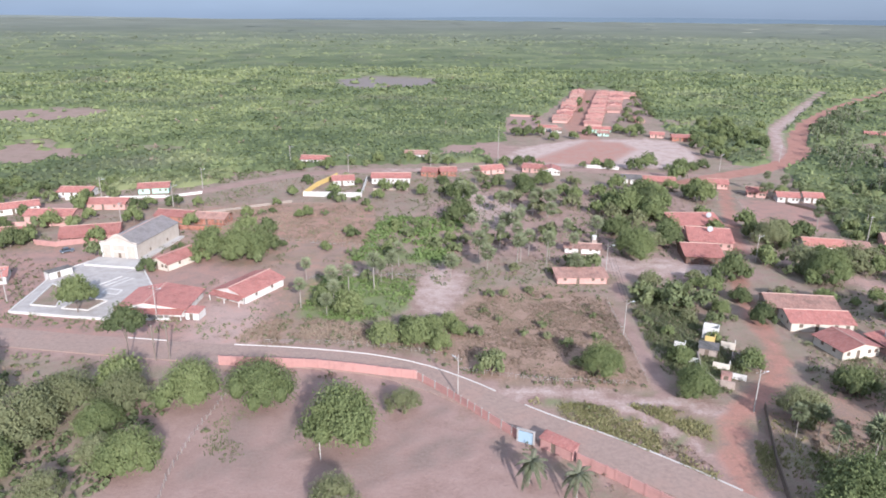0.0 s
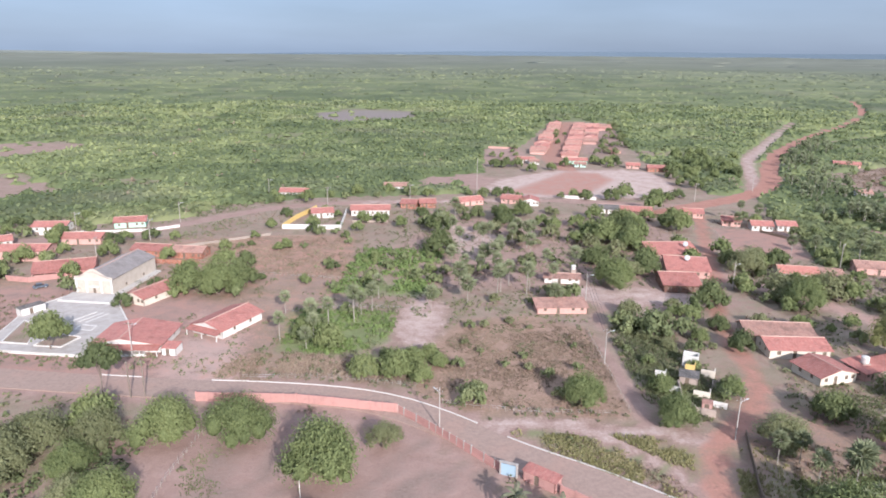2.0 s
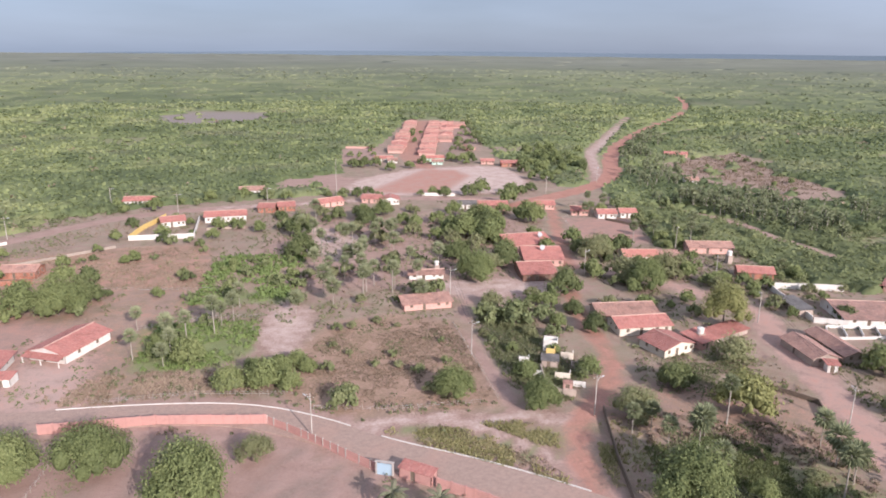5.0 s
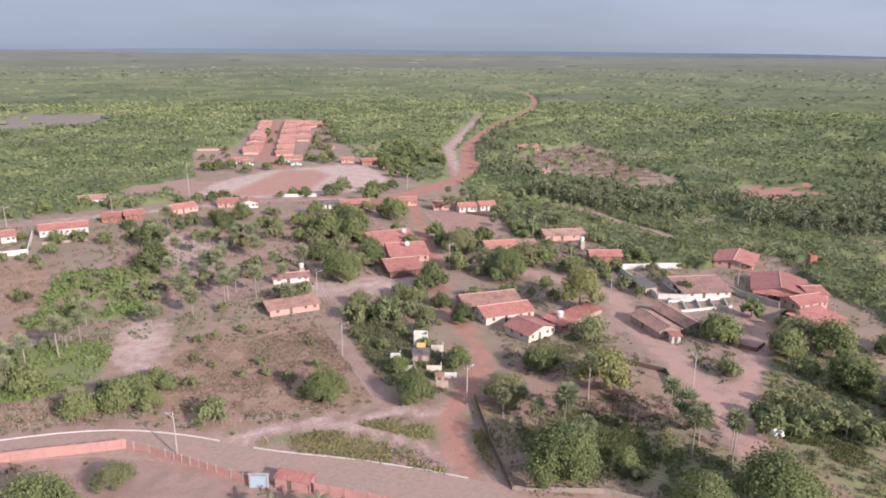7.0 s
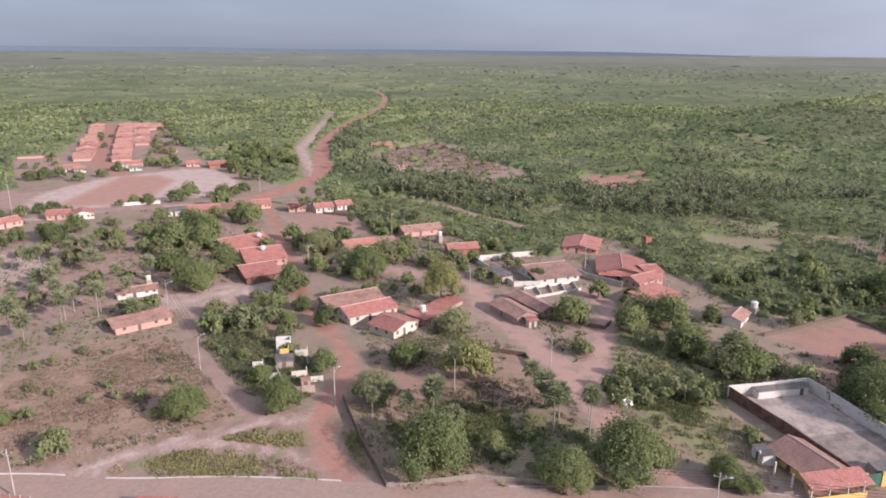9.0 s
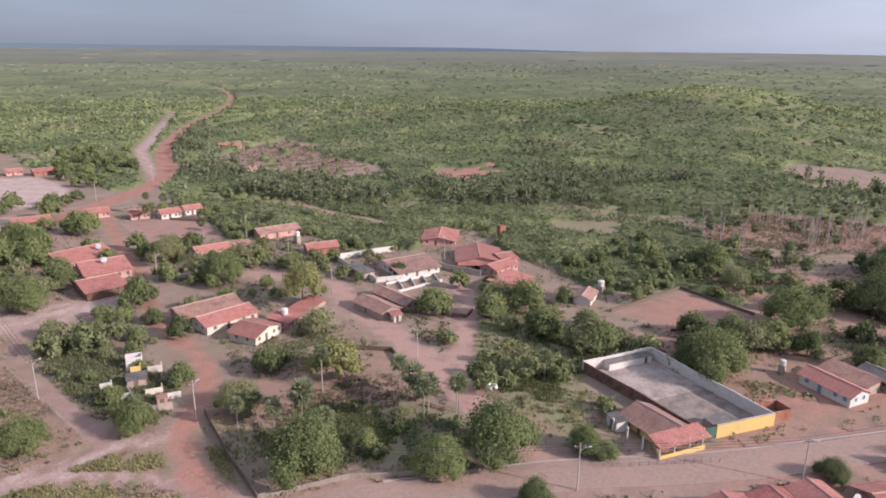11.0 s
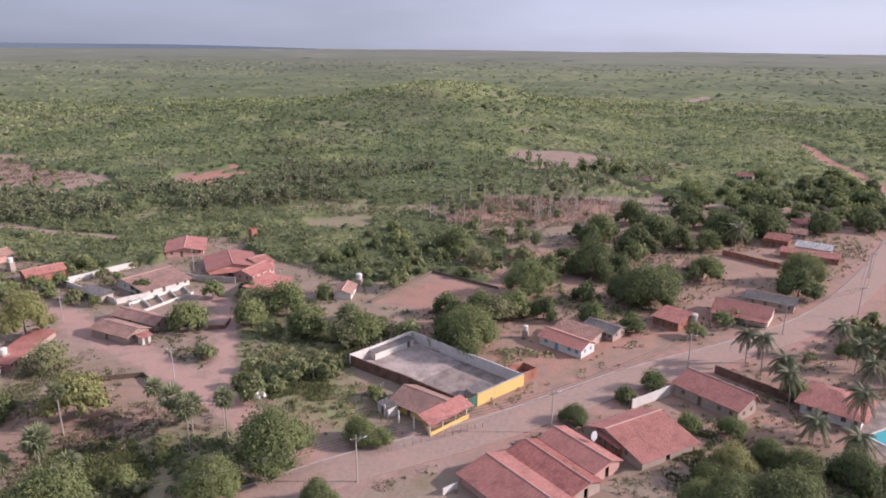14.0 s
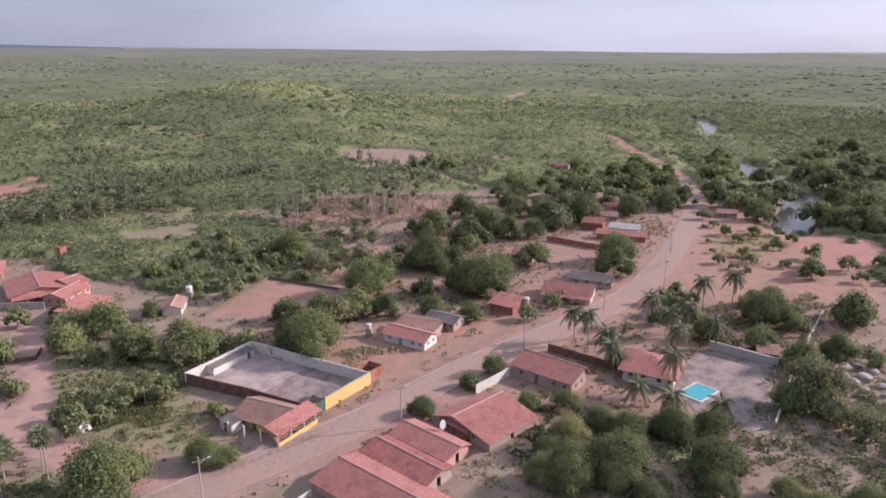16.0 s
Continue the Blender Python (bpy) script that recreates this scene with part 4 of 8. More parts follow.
house((84, 285), (90, 283), 7, brick_red, old_tile)
house((116, 292), (124, 290), 7, pink_wall, red_tile)
house((-20, 352), (-8, 352), 8, white_wall, old_tile)
# field edge
house((62, 447), (74, 446), 8, white_wall, red_tile)
house((96, 443), (108, 442), 8, green_wall, red_tile)
house((139, 414), (150, 412), 8, brick_red, red_tile)
# middle
house((31.9, 176.6), (45.9, 176.9), 6, pink_wall, old_tile, 2.1, 0.9, "lean", label="pale pink house with a weathered tile roof")
house((38.5, 203.5), (49.5, 202), 5, white_wall, old_tile, 2.0, 1.0, label="low white house with a weathered tile roof")
house((80.4, 227), (97.5, 227.5), 14, pink_wall, red_tile, 2.8, 2.0, split=0.7, label="long pink house with a deep red tiled roof")
house((79.9, 209.6), (93, 206.8), 15, pink_wall, red_tile, 2.8, 2.0, split=0.7, label="pink house with a deep red tiled roof")
house((73.6, 194.2), (84.5, 193), 12, brick_dark, red_tile, 2.8, 1.8, split=0.7, label="dark brick house with a red tiled roof on a back street")
house((115.6, 206), (127, 203.5), 9, cream_wall, new_tile, label="cream house with a bright new tiled roof")
house((128, 203), (134, 201), 7, brick_red, old_tile, 2.4, 1.0, "lean", label="small brick lean-to with weathered tiles")
house((144.4, 211.7), (160, 207.6), 8, pink_wall, old_tile, label="long pale pink house among bushes")
house((143.6, 182.4), (153.6, 178), 6, brick_red, red_tile, label="brick house with a red tiled roof")
house((127, 277.5), (134, 275), 7, pink_wall, red_tile)
house((136, 269), (144, 267.2), 7, white_wall, red_tile)
house((146.5, 268.5), (153.5, 266.8), 7, white_wall, red_tile)
house((222, 336), (229, 334), 6, white_wall, old_tile, label="small pale house beside the red road")
house((266, 431), (280, 425), 8, pink_wall, red_tile, label="lone house with a red tiled roof in the scrub")
house((82, 157), (98.5, 155), 8, mud_wall, old_tile, 2.5, 1.6, split=0.7, label="long bare-rendered house with an old tile roof")
house((83, 147.5), (97.4, 146.5), 8, cream_wall, red_tile, 2.6, 1.5, split=0.6, label="white house with a red tiled roof")
house((87.1, 132.8), (96.6, 135.2), 8.5, cream_wall, red_tile, 2.5, 1.5, "across", label="white house with a red tiled roof by the red lane")
house((98.6, 135), (104, 137), 6, pink_wall, red_tile, 2.2, 0.8, "lean", label="low pink annex with a red tiled roof")
house((105, 138), (117, 142), 5, mud_wall, red_tile, 1.6, 0.6, "lean", windows=[], label="low shed with a red tiled roof beside the lane")
house((146.5, 141), (160.5, 136.5), 15, white_wall, stained_tile, 2.3, 1.7, over=0.8, split=0.7, label="white compound house with a weathered tile roof")
house((180, 162), (187, 152), 15, pink_wall, red_tile, 2.3, 1.5, "across", 0.9, label="white house with a red tiled roof and a gable porch")
house((168, 135), (177.7, 124), 16, pink_wall, red_tile, 2.5, 1.9, "across", 0.8, porch=2.4, label="large white house with a broad red tiled roof")
house((178.5, 124), (184, 122), 9, pink_wall, red_tile, 2.6, 1.3, label="pink side wing with a red tiled roof")
house((168.3, 119.5), (179, 118.5), 7, pink_wall, red_tile, 2.6, 1.4, label="pink house with a red tiled roof")
house((157.5, 106.5), (170.5, 107.2), 8, brick_red, red_tile, 2.5, 1.3, "lean", label="brick house with a sloping red tiled roof")
house((165.2, 84.5), (173, 86.5), 5, white_wall, old_tile, 2.4, 1.0, label="small white house with a weathered tile roof")
house((141, 160), (138.5, 149), 4, mud_wall, grey_tile, 2.2, 0.5, "lean", 0.3, windows=[], sides=False, label="low grey-roofed shed in the compound yard", name="shed")
house((120.5, 134), (119, 121.5), 6.5, mud_wall, old_tile, 2.3, 1.3, windows=[], label="tumbledown shed with an old tile roof")
house((129.5, 136), (127.5, 121), 5.5, mud_wall, old_tile, 2.3, 1.2, windows=[], label="long low shed with an old tile roof")
house((120, 118), (122.2, 117.2), 2, white_wall, red_tile, 2.2, 0.5, "lean", windows=[], doors=[1.1], sides=False, label="tiny white kiosk beside the red lane", name="kiosk")
# east, far side of the main street
house((154.1, 27.4), (149.1, 16.6), 6, white_wall, new_tile, 2.6, 1.4, door_mat=blue_paint, label="white house with blue windows and a tiled roof")
house((160.5, 25), (156.5, 15), 5, mud_wall, old_tile, 2.4, 1.0, "lean", label="bare back wing with weathered tiles")
house((165.2, 18.2), (161.4, 10.5), 6, mud_wall, grey_tile, 2.4, 1.2, label="dark low outhouse with old tiles")
house((177.1, 1.5), (174, -4.7), 7, brick_red, red_tile, 2.6, 1.2, "lean", label="small brick house with a red tiled roof")
house((188, -13.6), (184.4, -27), 9, cream_wall, red_tile, 3.1, 1.8, porch=2.5, label="cream house with a red roof and a tiled verandah")
house((201.3, -22.7), (198.2, -34.9), 7, mud_wall, grey_tile, 2.6, 1.4, label="house with a dark grey weathered tile roof")
house((263.5, -43.6), (260.5, -54.5), 7, white_wall, pale_roof, 3.0, 0.5, "lean", label="white flat-fronted house by the street")
house((270.8, -34.2), (268.3, -41.8), 6, brick_red, red_tile, 3.2, 1.2, "lean", label="brick house with a red tiled roof")
house((256, -38), (252, -55.5), 4, brick_red, red_tile, 2.4, 1.0, "lean", label="long low brick wing with a red tiled roof")
house((301, -50), (302.4, -59.4), 8, pink_wall, red_tile, hip=True, rise=2.2, label="house with a pyramid red tiled roof")
house((285, -42), (284, -50), 6, mud_wall, old_tile)
house((383, 22), (374, 12), 7, white_wall, old_tile, label="pale farmhouse beyond the palm field")
house((412, -33), (410, -41), 7, white_wall, red_tile)
house((330, -70), (334, -78), 6, mud_wall, old_tile)
house((225, -5), (222, -12), 7, mud_wall, old_tile, label="old house with weathered tiles under mango trees")
house((309, -104), (311, -112), 6, mud_wall, old_tile, label="open shelter with a tiled roof near the river")
# east, near side of the main street; the doors look on to the street
house((102.5, 23), (94, 28.7), 21, pink_wall, red_tile, 2.2, 1.35, "across", 0.6, split=0.4, label="long street house with a red tiled roof")
house((108.4, 18.6), (102.8, 22.6), 15, mud_wall, patched_tile, 2.3, 1.05, "across", 0.4, split=0.4, label="street house with a patched old tile roof")
house((114, 14.6), (108.7, 18.3), 13, pink_wall, red_tile, 2.5, 1.0, "across", 0.4, split=0.4, label="narrow street house with a red tiled roof")
house((126, 1.5), (116.5, 10), 13, mud_wall, red_tile, 2.4, 1.9, "along", 0.8, split=0.32, label="street house with a wide dark red tiled roof")
house((114.5, 9), (110.5, 4.5), 6, brick_red, red_tile, 2.4, 1.0, "lean", label="low brick annex with a red tiled roof")
house((138.6, -4.3), (130.6, -16.4), 7, mud_wall, red_tile, 3.0, 1.9, split=0.8, label="long store house with a faded red tiled roof")
house((139.3, -28.5), (135.2, -38.5), 10.5, white_wall, red_tile, 2.7, 2.4, hip=True, porch=0, over=1.0, label="white pool house with a hipped red tiled roof")
house((152, -62), (151, -66), 4, mud_wall, old_tile, 2.3, 0.8, "lean", label="small hut with a faded tile roof")
house((112.4, 48.6), (109.6, 39.9), 7.2, yellow_wall, old_tile, 2.6, 1.5, "along", 1.0, split=0.6, label="corner house with a weathered tiled roof and yellow walls")
house((297, -95), (296, -103), 5, mud_wall, old_tile, 2.4, 1.2, label="small house with faded tiles near the river")
# avenue of row houses beyond the sports field
row_house = house((0, 0), (7.6, 0), 11.5, pink_wall, row_tile, 2.3, 1.6, "across", 0.45, label="small row house with a gable to the avenue", sides=False)
FOOTPRINTS.pop()
tagged(row_house, group="row houses of the avenue")


def row_place(s, side, back=0.0):
    """Along the avenue by s metres; side 1 is east, -1 west."""
    ux, uy = 0.25, 0.968
    x, y = 89.5 + ux * s + side * (6.2 + back) * uy, 470 + uy * s - side * (6.2 + back) * ux
    turn = 75.5 if side < 0 else 255.5
    return pose(x, y, lift(x, y), 0, 0, turn)


wide_house = house((0, 0), (7.8, 0), 10.5, pink_wall, new_tile, 2.3, 1.8, "along", 0.5, label="small row house with a red tiled roof", sides=False)
FOOTPRINTS.pop()
tagged(wide_house, group="row houses of the avenue")
old_house = house((0, 0), (7.6, 0), 10.5, pink_wall, old_tile, 2.2, 1.5, "across", 0.45, label="small row house with weathered tiles", sides=False)
FOOTPRINTS.pop()
tagged(old_house, group="row houses of the avenue")
dice = random.Random(12)
places = [row_place(10 + 8.0 * k, 1) for k in range(29) if k not in (11, 20)]
places += [row_place(14 + 8.0 * k, -1) for k in range(28) if k not in (6, 17)]
places += [row_place(90 + 8.4 * k, 1, 12.6) for k in range(17) if k % 5 != 3]
places += [pose(141, 503, lift(141, 503), 0, 0, 195), pose(176, 640, lift(176, 640), 0, 0, 75), pose(183, 666, lift(183, 666), 0, 0, 75)]
kinds = [row_house, wide_house, old_house]
for k, m in enumerate(places):
    m = m @ pose(dice.uniform(-0.2, 0.2), dice.uniform(-0.9, 0.9), 0, 0, 0, dice.uniform(-2, 2))
    if k < 3:
        kinds[k].matrix_world = m
    else:
        copy_thing(dice.choice((row_house, row_house, wide_house, old_house)), m)
house((69.5, 440), (76, 440), 5, white_wall, old_tile, 2.5, 1.2, label="small white house beyond the sports field")
house((97, 430), (104, 429), 5, teal_wall, old_tile, 2.4, 1.2, label="pale green house beyond the sports field")
house((129, 426), (137, 424), 6, pink_wall, red_tile, 2.5, 1.4, label="pink house beside the sports field")


def run_wall(points, h, material, thick=0.25, label="", name="boundary_wall", cap=None, panel=0.0, category="wall"):
    """A free-standing wall along points; with panel: pillars at that spacing."""
    top = new(name)
    x0, y0 = points[0]
    top.matrix_world = pose(x0, y0, 0)
    for (ax, ay), (bx, by) in zip(points[:-1], points[1:]):
        length = math.hypot(bx - ax, by - ay)
        m = pose(ax - x0, ay - y0, 0, 0, 0, math.degrees(math.atan2(by - ay, bx - ax)))
        bm = bmesh.new()
        steps = max(1, int(length / 2.5))
        for k in range(steps):
            box(bm, length * k / steps, -thick / 2, -0.3, length * (k + 1) / steps, thick / 2, h + 0.05 * math.sin(7.3 * k + ax))
        bmesh.ops.remove_doubles(bm, verts=bm.verts, dist=0.001)
        part("panel", bm, material, top).matrix_local = m
        if cap:
            bm = bmesh.new()
            box(bm, 0, -thick / 2 - 0.06, h + 0.06, length, thick / 2 + 0.06, h + 0.14)
            part("coping", bm, cap, top).matrix_local = m
        if panel:
            bm = bmesh.new()
            box(bm, -0.16, -thick / 2 - 0.05, -0.3, 0.16, thick / 2 + 0.05, h + 0.12)
            first = part("pillar", bm, cap or material, top)
            first.matrix_local = m
            for k in range(1, int(length / panel) + 1):
                share("pillar", first.data, top, m @ Matrix.Translation((k * panel, 0, 0)))
    return tagged(top, label or "plain boundary wall beside a yard", category)


def slab(name, ring, height, material, label, category, kind="structure"):
    n = len(ring)
    verts = [(x, y, height) for x, y in ring] + [(x, y, -0.3) for x, y in ring]
    faces = [tuple(range(n))] + [(i, i + n, (i + 1) % n + n, (i + 1) % n) for i in range(n)]
    return tagged(link_mesh(name, verts, faces, material), label, category, kind=kind)


# courtyard with a yellow front on the main street
W, N, E = (127.6, 65.8), (144.8, 57.5), (131.5, 26.4)
run_wall([W, N], 2.7, white_wall, label="whitewashed courtyard wall with pilasters", panel=4.0)
run_wall([N, (138, 42), E], 2.7, white_wall, label="whitewashed long courtyard wall with stains")
run_wall([E, (125.4, 30), (119.6, 33.3)], 2.7, yellow_wall, label="bright yellow street wall of the courtyard", cap=concrete)
run_wall([W, (122.5, 50), (117.6, 37.5)], 2.5, brick_dark, label="dark bare brick courtyard wall")
slab("yard_floor", [(128, 65), (144.2, 57.2), (137.5, 42), (122.8, 49.5)], 0.14, pale_yard, "pale worn concrete half of the courtyard floor", "floor")
slab("yard_floor_old", [(122.8, 49.5), (137.5, 42), (131, 27), (118, 35)], 0.10, yard_concrete, "dark stained concrete half of the courtyard floor", "floor")
gate = new("metal_gate")
gate.matrix_world = pose(116.9, 34.7, 0.15, 0, 0, -27.5)
bm = bmesh.new()
box(bm, 0.05, -0.03, 0, 1.45, 0.03, 2.5)
gate_leaf = part("gate_leaf", bm, green_gate, gate)
share("gate_leaf", gate_leaf.data, gate, Matrix.Translation((1.45, 0, 0)))
bm = bmesh.new()
box(bm, -0.2, -0.15, -0.3, 0.04, 0.15, 2.8)
gate_post = part("gate_post", bm, yellow_wall, gate)
share("gate_post", gate_post.data, gate, Matrix.Translation((3.12, 0, 0)))
tagged(gate, "dark green double metal gate in a yellow wall", "gate")
house((131.5, 61.5), (142.5, 56.0), 2.6, white_wall, grey_tile, 2.0, 0.35, "lean", 0.15, windows=[], doors=[10.5], sides=False, label="low white stall with a grey roof in the courtyard", name="stall")
house((120.3, 34.4), (125, 31.8), 2.4, mud_wall, grey_tile, 2.4, 0.3, "lean", 0.1, windows=[], sides=False, label="small dark roofed bay behind the yellow wall", name="stall")
veranda = new("verandah")
veranda.matrix_world = pose(105.8, 38.6, 0)
bm = bmesh.new()
box(bm, -0.14, -0.14, -0.3, 0.14, 0.14, 2.7)
first_post = part("post", bm, white_wall, veranda)
for dx, dy in ((1.2, 3.6), (2.3, 7.2), (3.4, 10.6), (3.0, -1.5), (6.0, -3.1), (8.6, -4.5)):
    share("post", first_post.data, veranda, Matrix.Translation((dx, dy, 0)))
roof_slope(veranda, (-0.7, -0.5, 2.45), (9.6, -5.0, 0), (1.75, 3.4, 0.95), 11.6, math.hypot(3.83, 0.95), red_tile)
tagged(veranda, "red tiled street verandah on white square posts", "verandah")
run_wall([(109.4, 41.2), (105.6, 38.4), (114.6, 33.6)], 0.9, yellow_wall, 0.15, "low yellow parapet of the verandah", "parapet")
house((111, 51.5), (109, 48.5), 2.5, white_wall, grey_tile, 2.2, 0.3, "lean", 0.15, windows=[], doors=[1.8], sides=False, label="little white outhouse with a dark roof", name="outhouse")
run_wall([(132, 27.3), (136.5, 24.5), (138.5, 28), (134, 30.8), (132, 27.3)], 2.2, brick_red, 0.2, "roofless brick room beside the street", "brick_ruin")
# brick wall, red fence and gatehouse along the paved street
run_wall([(-47, 128.6), (-26, 127.4), (-5, 123)], 2.1, salmon_wall, 0.2, "salmon rendered brick wall along the street", panel=2.6)
fence = new("metal_fence")
fence.matrix_world = pose(-5, 123, 0)
fence_line = [(-5, 123), (0, 118), (5, 112.4), (10, 106.6), (13.4, 102.8)]
bm = bmesh.new()
box(bm, 0.08, -0.12, -0.3, 2.42, 0.12, 0.45)
base_mesh = part("plinth", bm, salmon_wall, fence)
bm = bmesh.new()
box(bm, 0.1, -0.04, 0.35, 2.4, 0.04, 1.75)
board_mesh = part("fence_panel", bm, worn("rust_red_paint", (0.41, 0.225, 0.195), (0.31, 0.175, 0.155)), fence)
bm = bmesh.new()
box(bm, -0.1, -0.12, -0.3, 0.1, 0.12, 1.95)
post_mesh = part("post", bm, concrete, fence)
line = smooth_line(fence_line, 1)
at, used = 0.0, False
for (ax, ay), (bx, by) in zip(line[:-1], line[1:]):
    length, turn = math.hypot(bx - ax, by - ay), math.degrees(math.atan2(by - ay, bx - ax))
    count = max(1, round(length / 2.5))
    for k in range(count):
        m = pose(ax + (bx - ax) * k / count + 5, ay + (by - ay) * k / count - 123, 0, 0, 0, turn) @ Matrix.Diagonal((length / count / 2.5, 1, 1, 1))
        if not used:
            for ob in (base_mesh, board_mesh, post_mesh):
                ob.matrix_local = m
            used = True
        else:
            share("plinth", base_mesh.data, fence, m), share("fence_panel", board_mesh.data, fence, m), share("post", post_mesh.data, fence, m)
tagged(fence, "dull red panel fence with pale posts on a salmon plinth", "fence")
gatehouse = new("gatehouse")
gatehouse.matrix_world = pose(13.5, 102.0, 0, 0, 0, -25)
bm = bmesh.new()
box(bm, 0, -0.08, -0.3, 2.7, 0.08, 2.2)
part("panel", bm, worn("pale_blue_paint", (0.30, 0.39, 0.46), (0.25, 0.30, 0.33)), gatehouse)
bm = bmesh.new()
box(bm, -0.25, -0.2, -0.3, 0.0, 0.2, 2.5)
gate_post = part("gate_post", bm, concrete, gatehouse)
share("gate_post", gate_post.data, gatehouse, Matrix.Translation((2.95, 0, 0)))
bm = bmesh.new()
box(bm, -0.35, -0.25, 2.5, 3.05, 0.25, 2.62)
part("lintel", bm, concrete, gatehouse)
tagged(gatehouse, "pale blue street gate between grey concrete posts", "gate")
house((17, 100.2), (21.8, 96.2), 2.2, salmon_wall, red_tile, 2.2, 0.4, "lean", 0.2, windows=[], label="small salmon shelter with a red tiled roof beside the gate", name="shelter")
run_wall([(22.7, 95.8), (28, 91.5), (38, 82), (50, 70)], 2.0, salmon_wall, 0.2, "salmon rendered brick wall along the street", panel=2.6)
# plaza before the church
slab("plaza", PLAZA, 0.35, concrete, "grey paved church plaza with white borders", "plaza")
run_wall(PLAZA[:3], 0.6, kerb_white, 0.35, "white border wall of the plaza", "plaza_border")
run_wall([PLAZA[0], PLAZA[6], PLAZA[5]], 0.55, kerb_white, 0.35, "white border wall of the plaza", "plaza_border")
run_wall([PLAZA[2], (-79, 172), PLAZA[3]], 0.55, kerb_white, 0.35, "white border wall of the plaza", "plaza_border")
slab("church_steps", [(-105, 187.5), (-89, 185), (-90.5, 192), (-104, 194)], 0.7, pale_concrete, "pale raised forecourt of the church", "steps")
run_wall([(-105, 187.3), (-89, 184.8)], 0.72, kerb_white, 0.3, "white edge of the church forecourt", "plaza_border")
for ring in ([(-104, 158), (-97, 157), (-100, 168), (-106, 172)], [(-95, 156), (-88, 155), (-86, 161), (-93, 163)]):
    run_wall(ring + ring[:1], 0.65, kerb_white, 0.3, "white low border round a plaza bed", "flower_bed")
    slab("bed_soil", ring, 0.45, ground_mat, "dry soil of a plaza bed", "soil")
for ax, ay, bx, by in ((-93.5, 172, -90, 178.5), (-91.5, 171.5, -88, 178), (-89.5, 171, -86.2, 177.3), (-90, 166.5, -85.5, 165.5), (-90, 169.5, -85.5, 168.5), (-90, 166.5, -90, 169.5), (-85.5, 165.5, -85.5, 168.5)):
    run_wall([(ax, ay), (bx, by)], 0.42, kerb_white, 0.5, "white painted mark on the plaza floor", "floor_mark", category="marking")
house((-108.6, 175.2), (-104.8, 180.6), 2.6, white_wall, grey_tile, 2.5, 0.2, "lean", 0.1, windows=[], sides=False, label="small white kiosk on the plaza edge", name="kiosk")
# walled yard on the north street
run_wall([(-57.5, 272), (-33.6, 270.8)], 2.0, white_wall, 0.25, "white front wall of a yard")
run_wall([(-33.6, 270.8), (-34.4, 301)], 2.0, white_wall, 0.25, "white side wall of a yard")
run_wall([(-57.5, 272), (-55, 288), (-48.8, 308)], 2.0, yellow_wall, 0.25, "yellow side wall of a yard")
run_wall([(-30, 283), (-15, 283)], 0.9, mud_wall, 0.25, "low bare wall before the school")
run_wall([(-60, 262), (-95, 240)], 1.0, wood_pale, 0.1, "old paling round a dry field", "paling")
# compound with white walls in the middle
run_wall([(146.7, 171.9), (168, 164.5)], 2.0, white_wall, 0.25, "white back wall of a compound")
run_wall([(146.7, 171.9), (139.5, 145)], 1.8, white_wall, 0.25, "white side wall of a compound")
run_wall([(139.5, 144.5), (147, 140.5)], 1.6, white_wall, 0.25, "white front wall of a compound")
for k in range(5):
    run_wall([(136 + 4.4 * k, 134.6 - 0.8 * k), (139.5 + 4.4 * k, 140.2 - 1.0 * k)], 0.8, white_wall, 0.2, "low white wall of an empty animal pen", "pen_wall")
run_wall([(135.1, 133.6), (154, 130)], 0.8, white_wall, 0.2, "low white wall of an empty animal pen", "pen_wall")
run_wall([(140, 140.6), (157, 136)], 0.8, white_wall, 0.2, "low white wall of an empty animal pen", "pen_wall")
run_wall([(166, 150), (163.5, 136), (166, 124)], 2.0, concrete, 0.25, "grey rendered side wall of a large house")
run_wall([(209.5, 147.5), (211.5, 146.5), (212.5, 148.5), (210.5, 149.5), (209.5, 147.5)], 4.2, brick_red, 0.2, "bare brick water tower shaft behind the houses", "brick_tower")
run_wall([(133.5, 109.5), (135.5, 105.5), (140.5, 107.5)], 1.0, brick_dark, 0.25, "low bare brick wall of a small pen", "pen_wall")
# ruins by the corner lane
run_wall([(60.5, 143.5), (63.4, 142), (64.4, 144), (61.5, 145.5), (60.5, 143.5)], 3.0, white_wall, 0.2, "white shell of a roofless hut", "ruin")
run_wall([(60, 140.6), (61.8, 139.7), (62.6, 141.3)], 2.0, yellow_wall, 0.2, "yellow remains of a hut wall", "ruin")
run_wall([(62.8, 138.3), (65.4, 137), (66.1, 138.6)], 1.8, cream_wall, 0.2, "cream remains of a hut wall", "ruin")
run_wall([(52.2, 138), (54.2, 137), (54.8, 138.4)], 1.8, white_wall, 0.2, "white remains of a hut wall", "ruin")
run_wall([(55.8, 133.5), (54.2, 127), (55.2, 121.4), (58.6, 120)], 1.7, mud_wall, 0.25, "crumbling grey wall of a ruined yard", "ruin")
house((56.4, 134.5), (60, 133), 3, mud_wall, grey_tile, 2.2, 0.5, "lean", 0.2, windows=[], sides=False, label="grey sheet-roofed hut in a ruined yard", name="hut")
house((56.7, 122.6), (58.6, 121.8), 1.8, pink_wall, old_tile, 2.2, 0.15, "lean", 0.05, windows=[0.95], doors=[], sides=False, label="tiny pale pink shrine room", name="shrine")
run_wall([(57.5, 129), (60.5, 127.6), (61.4, 129.6)], 1.5, cream_wall, 0.2, "cream stub of a ruined wall", "ruin")
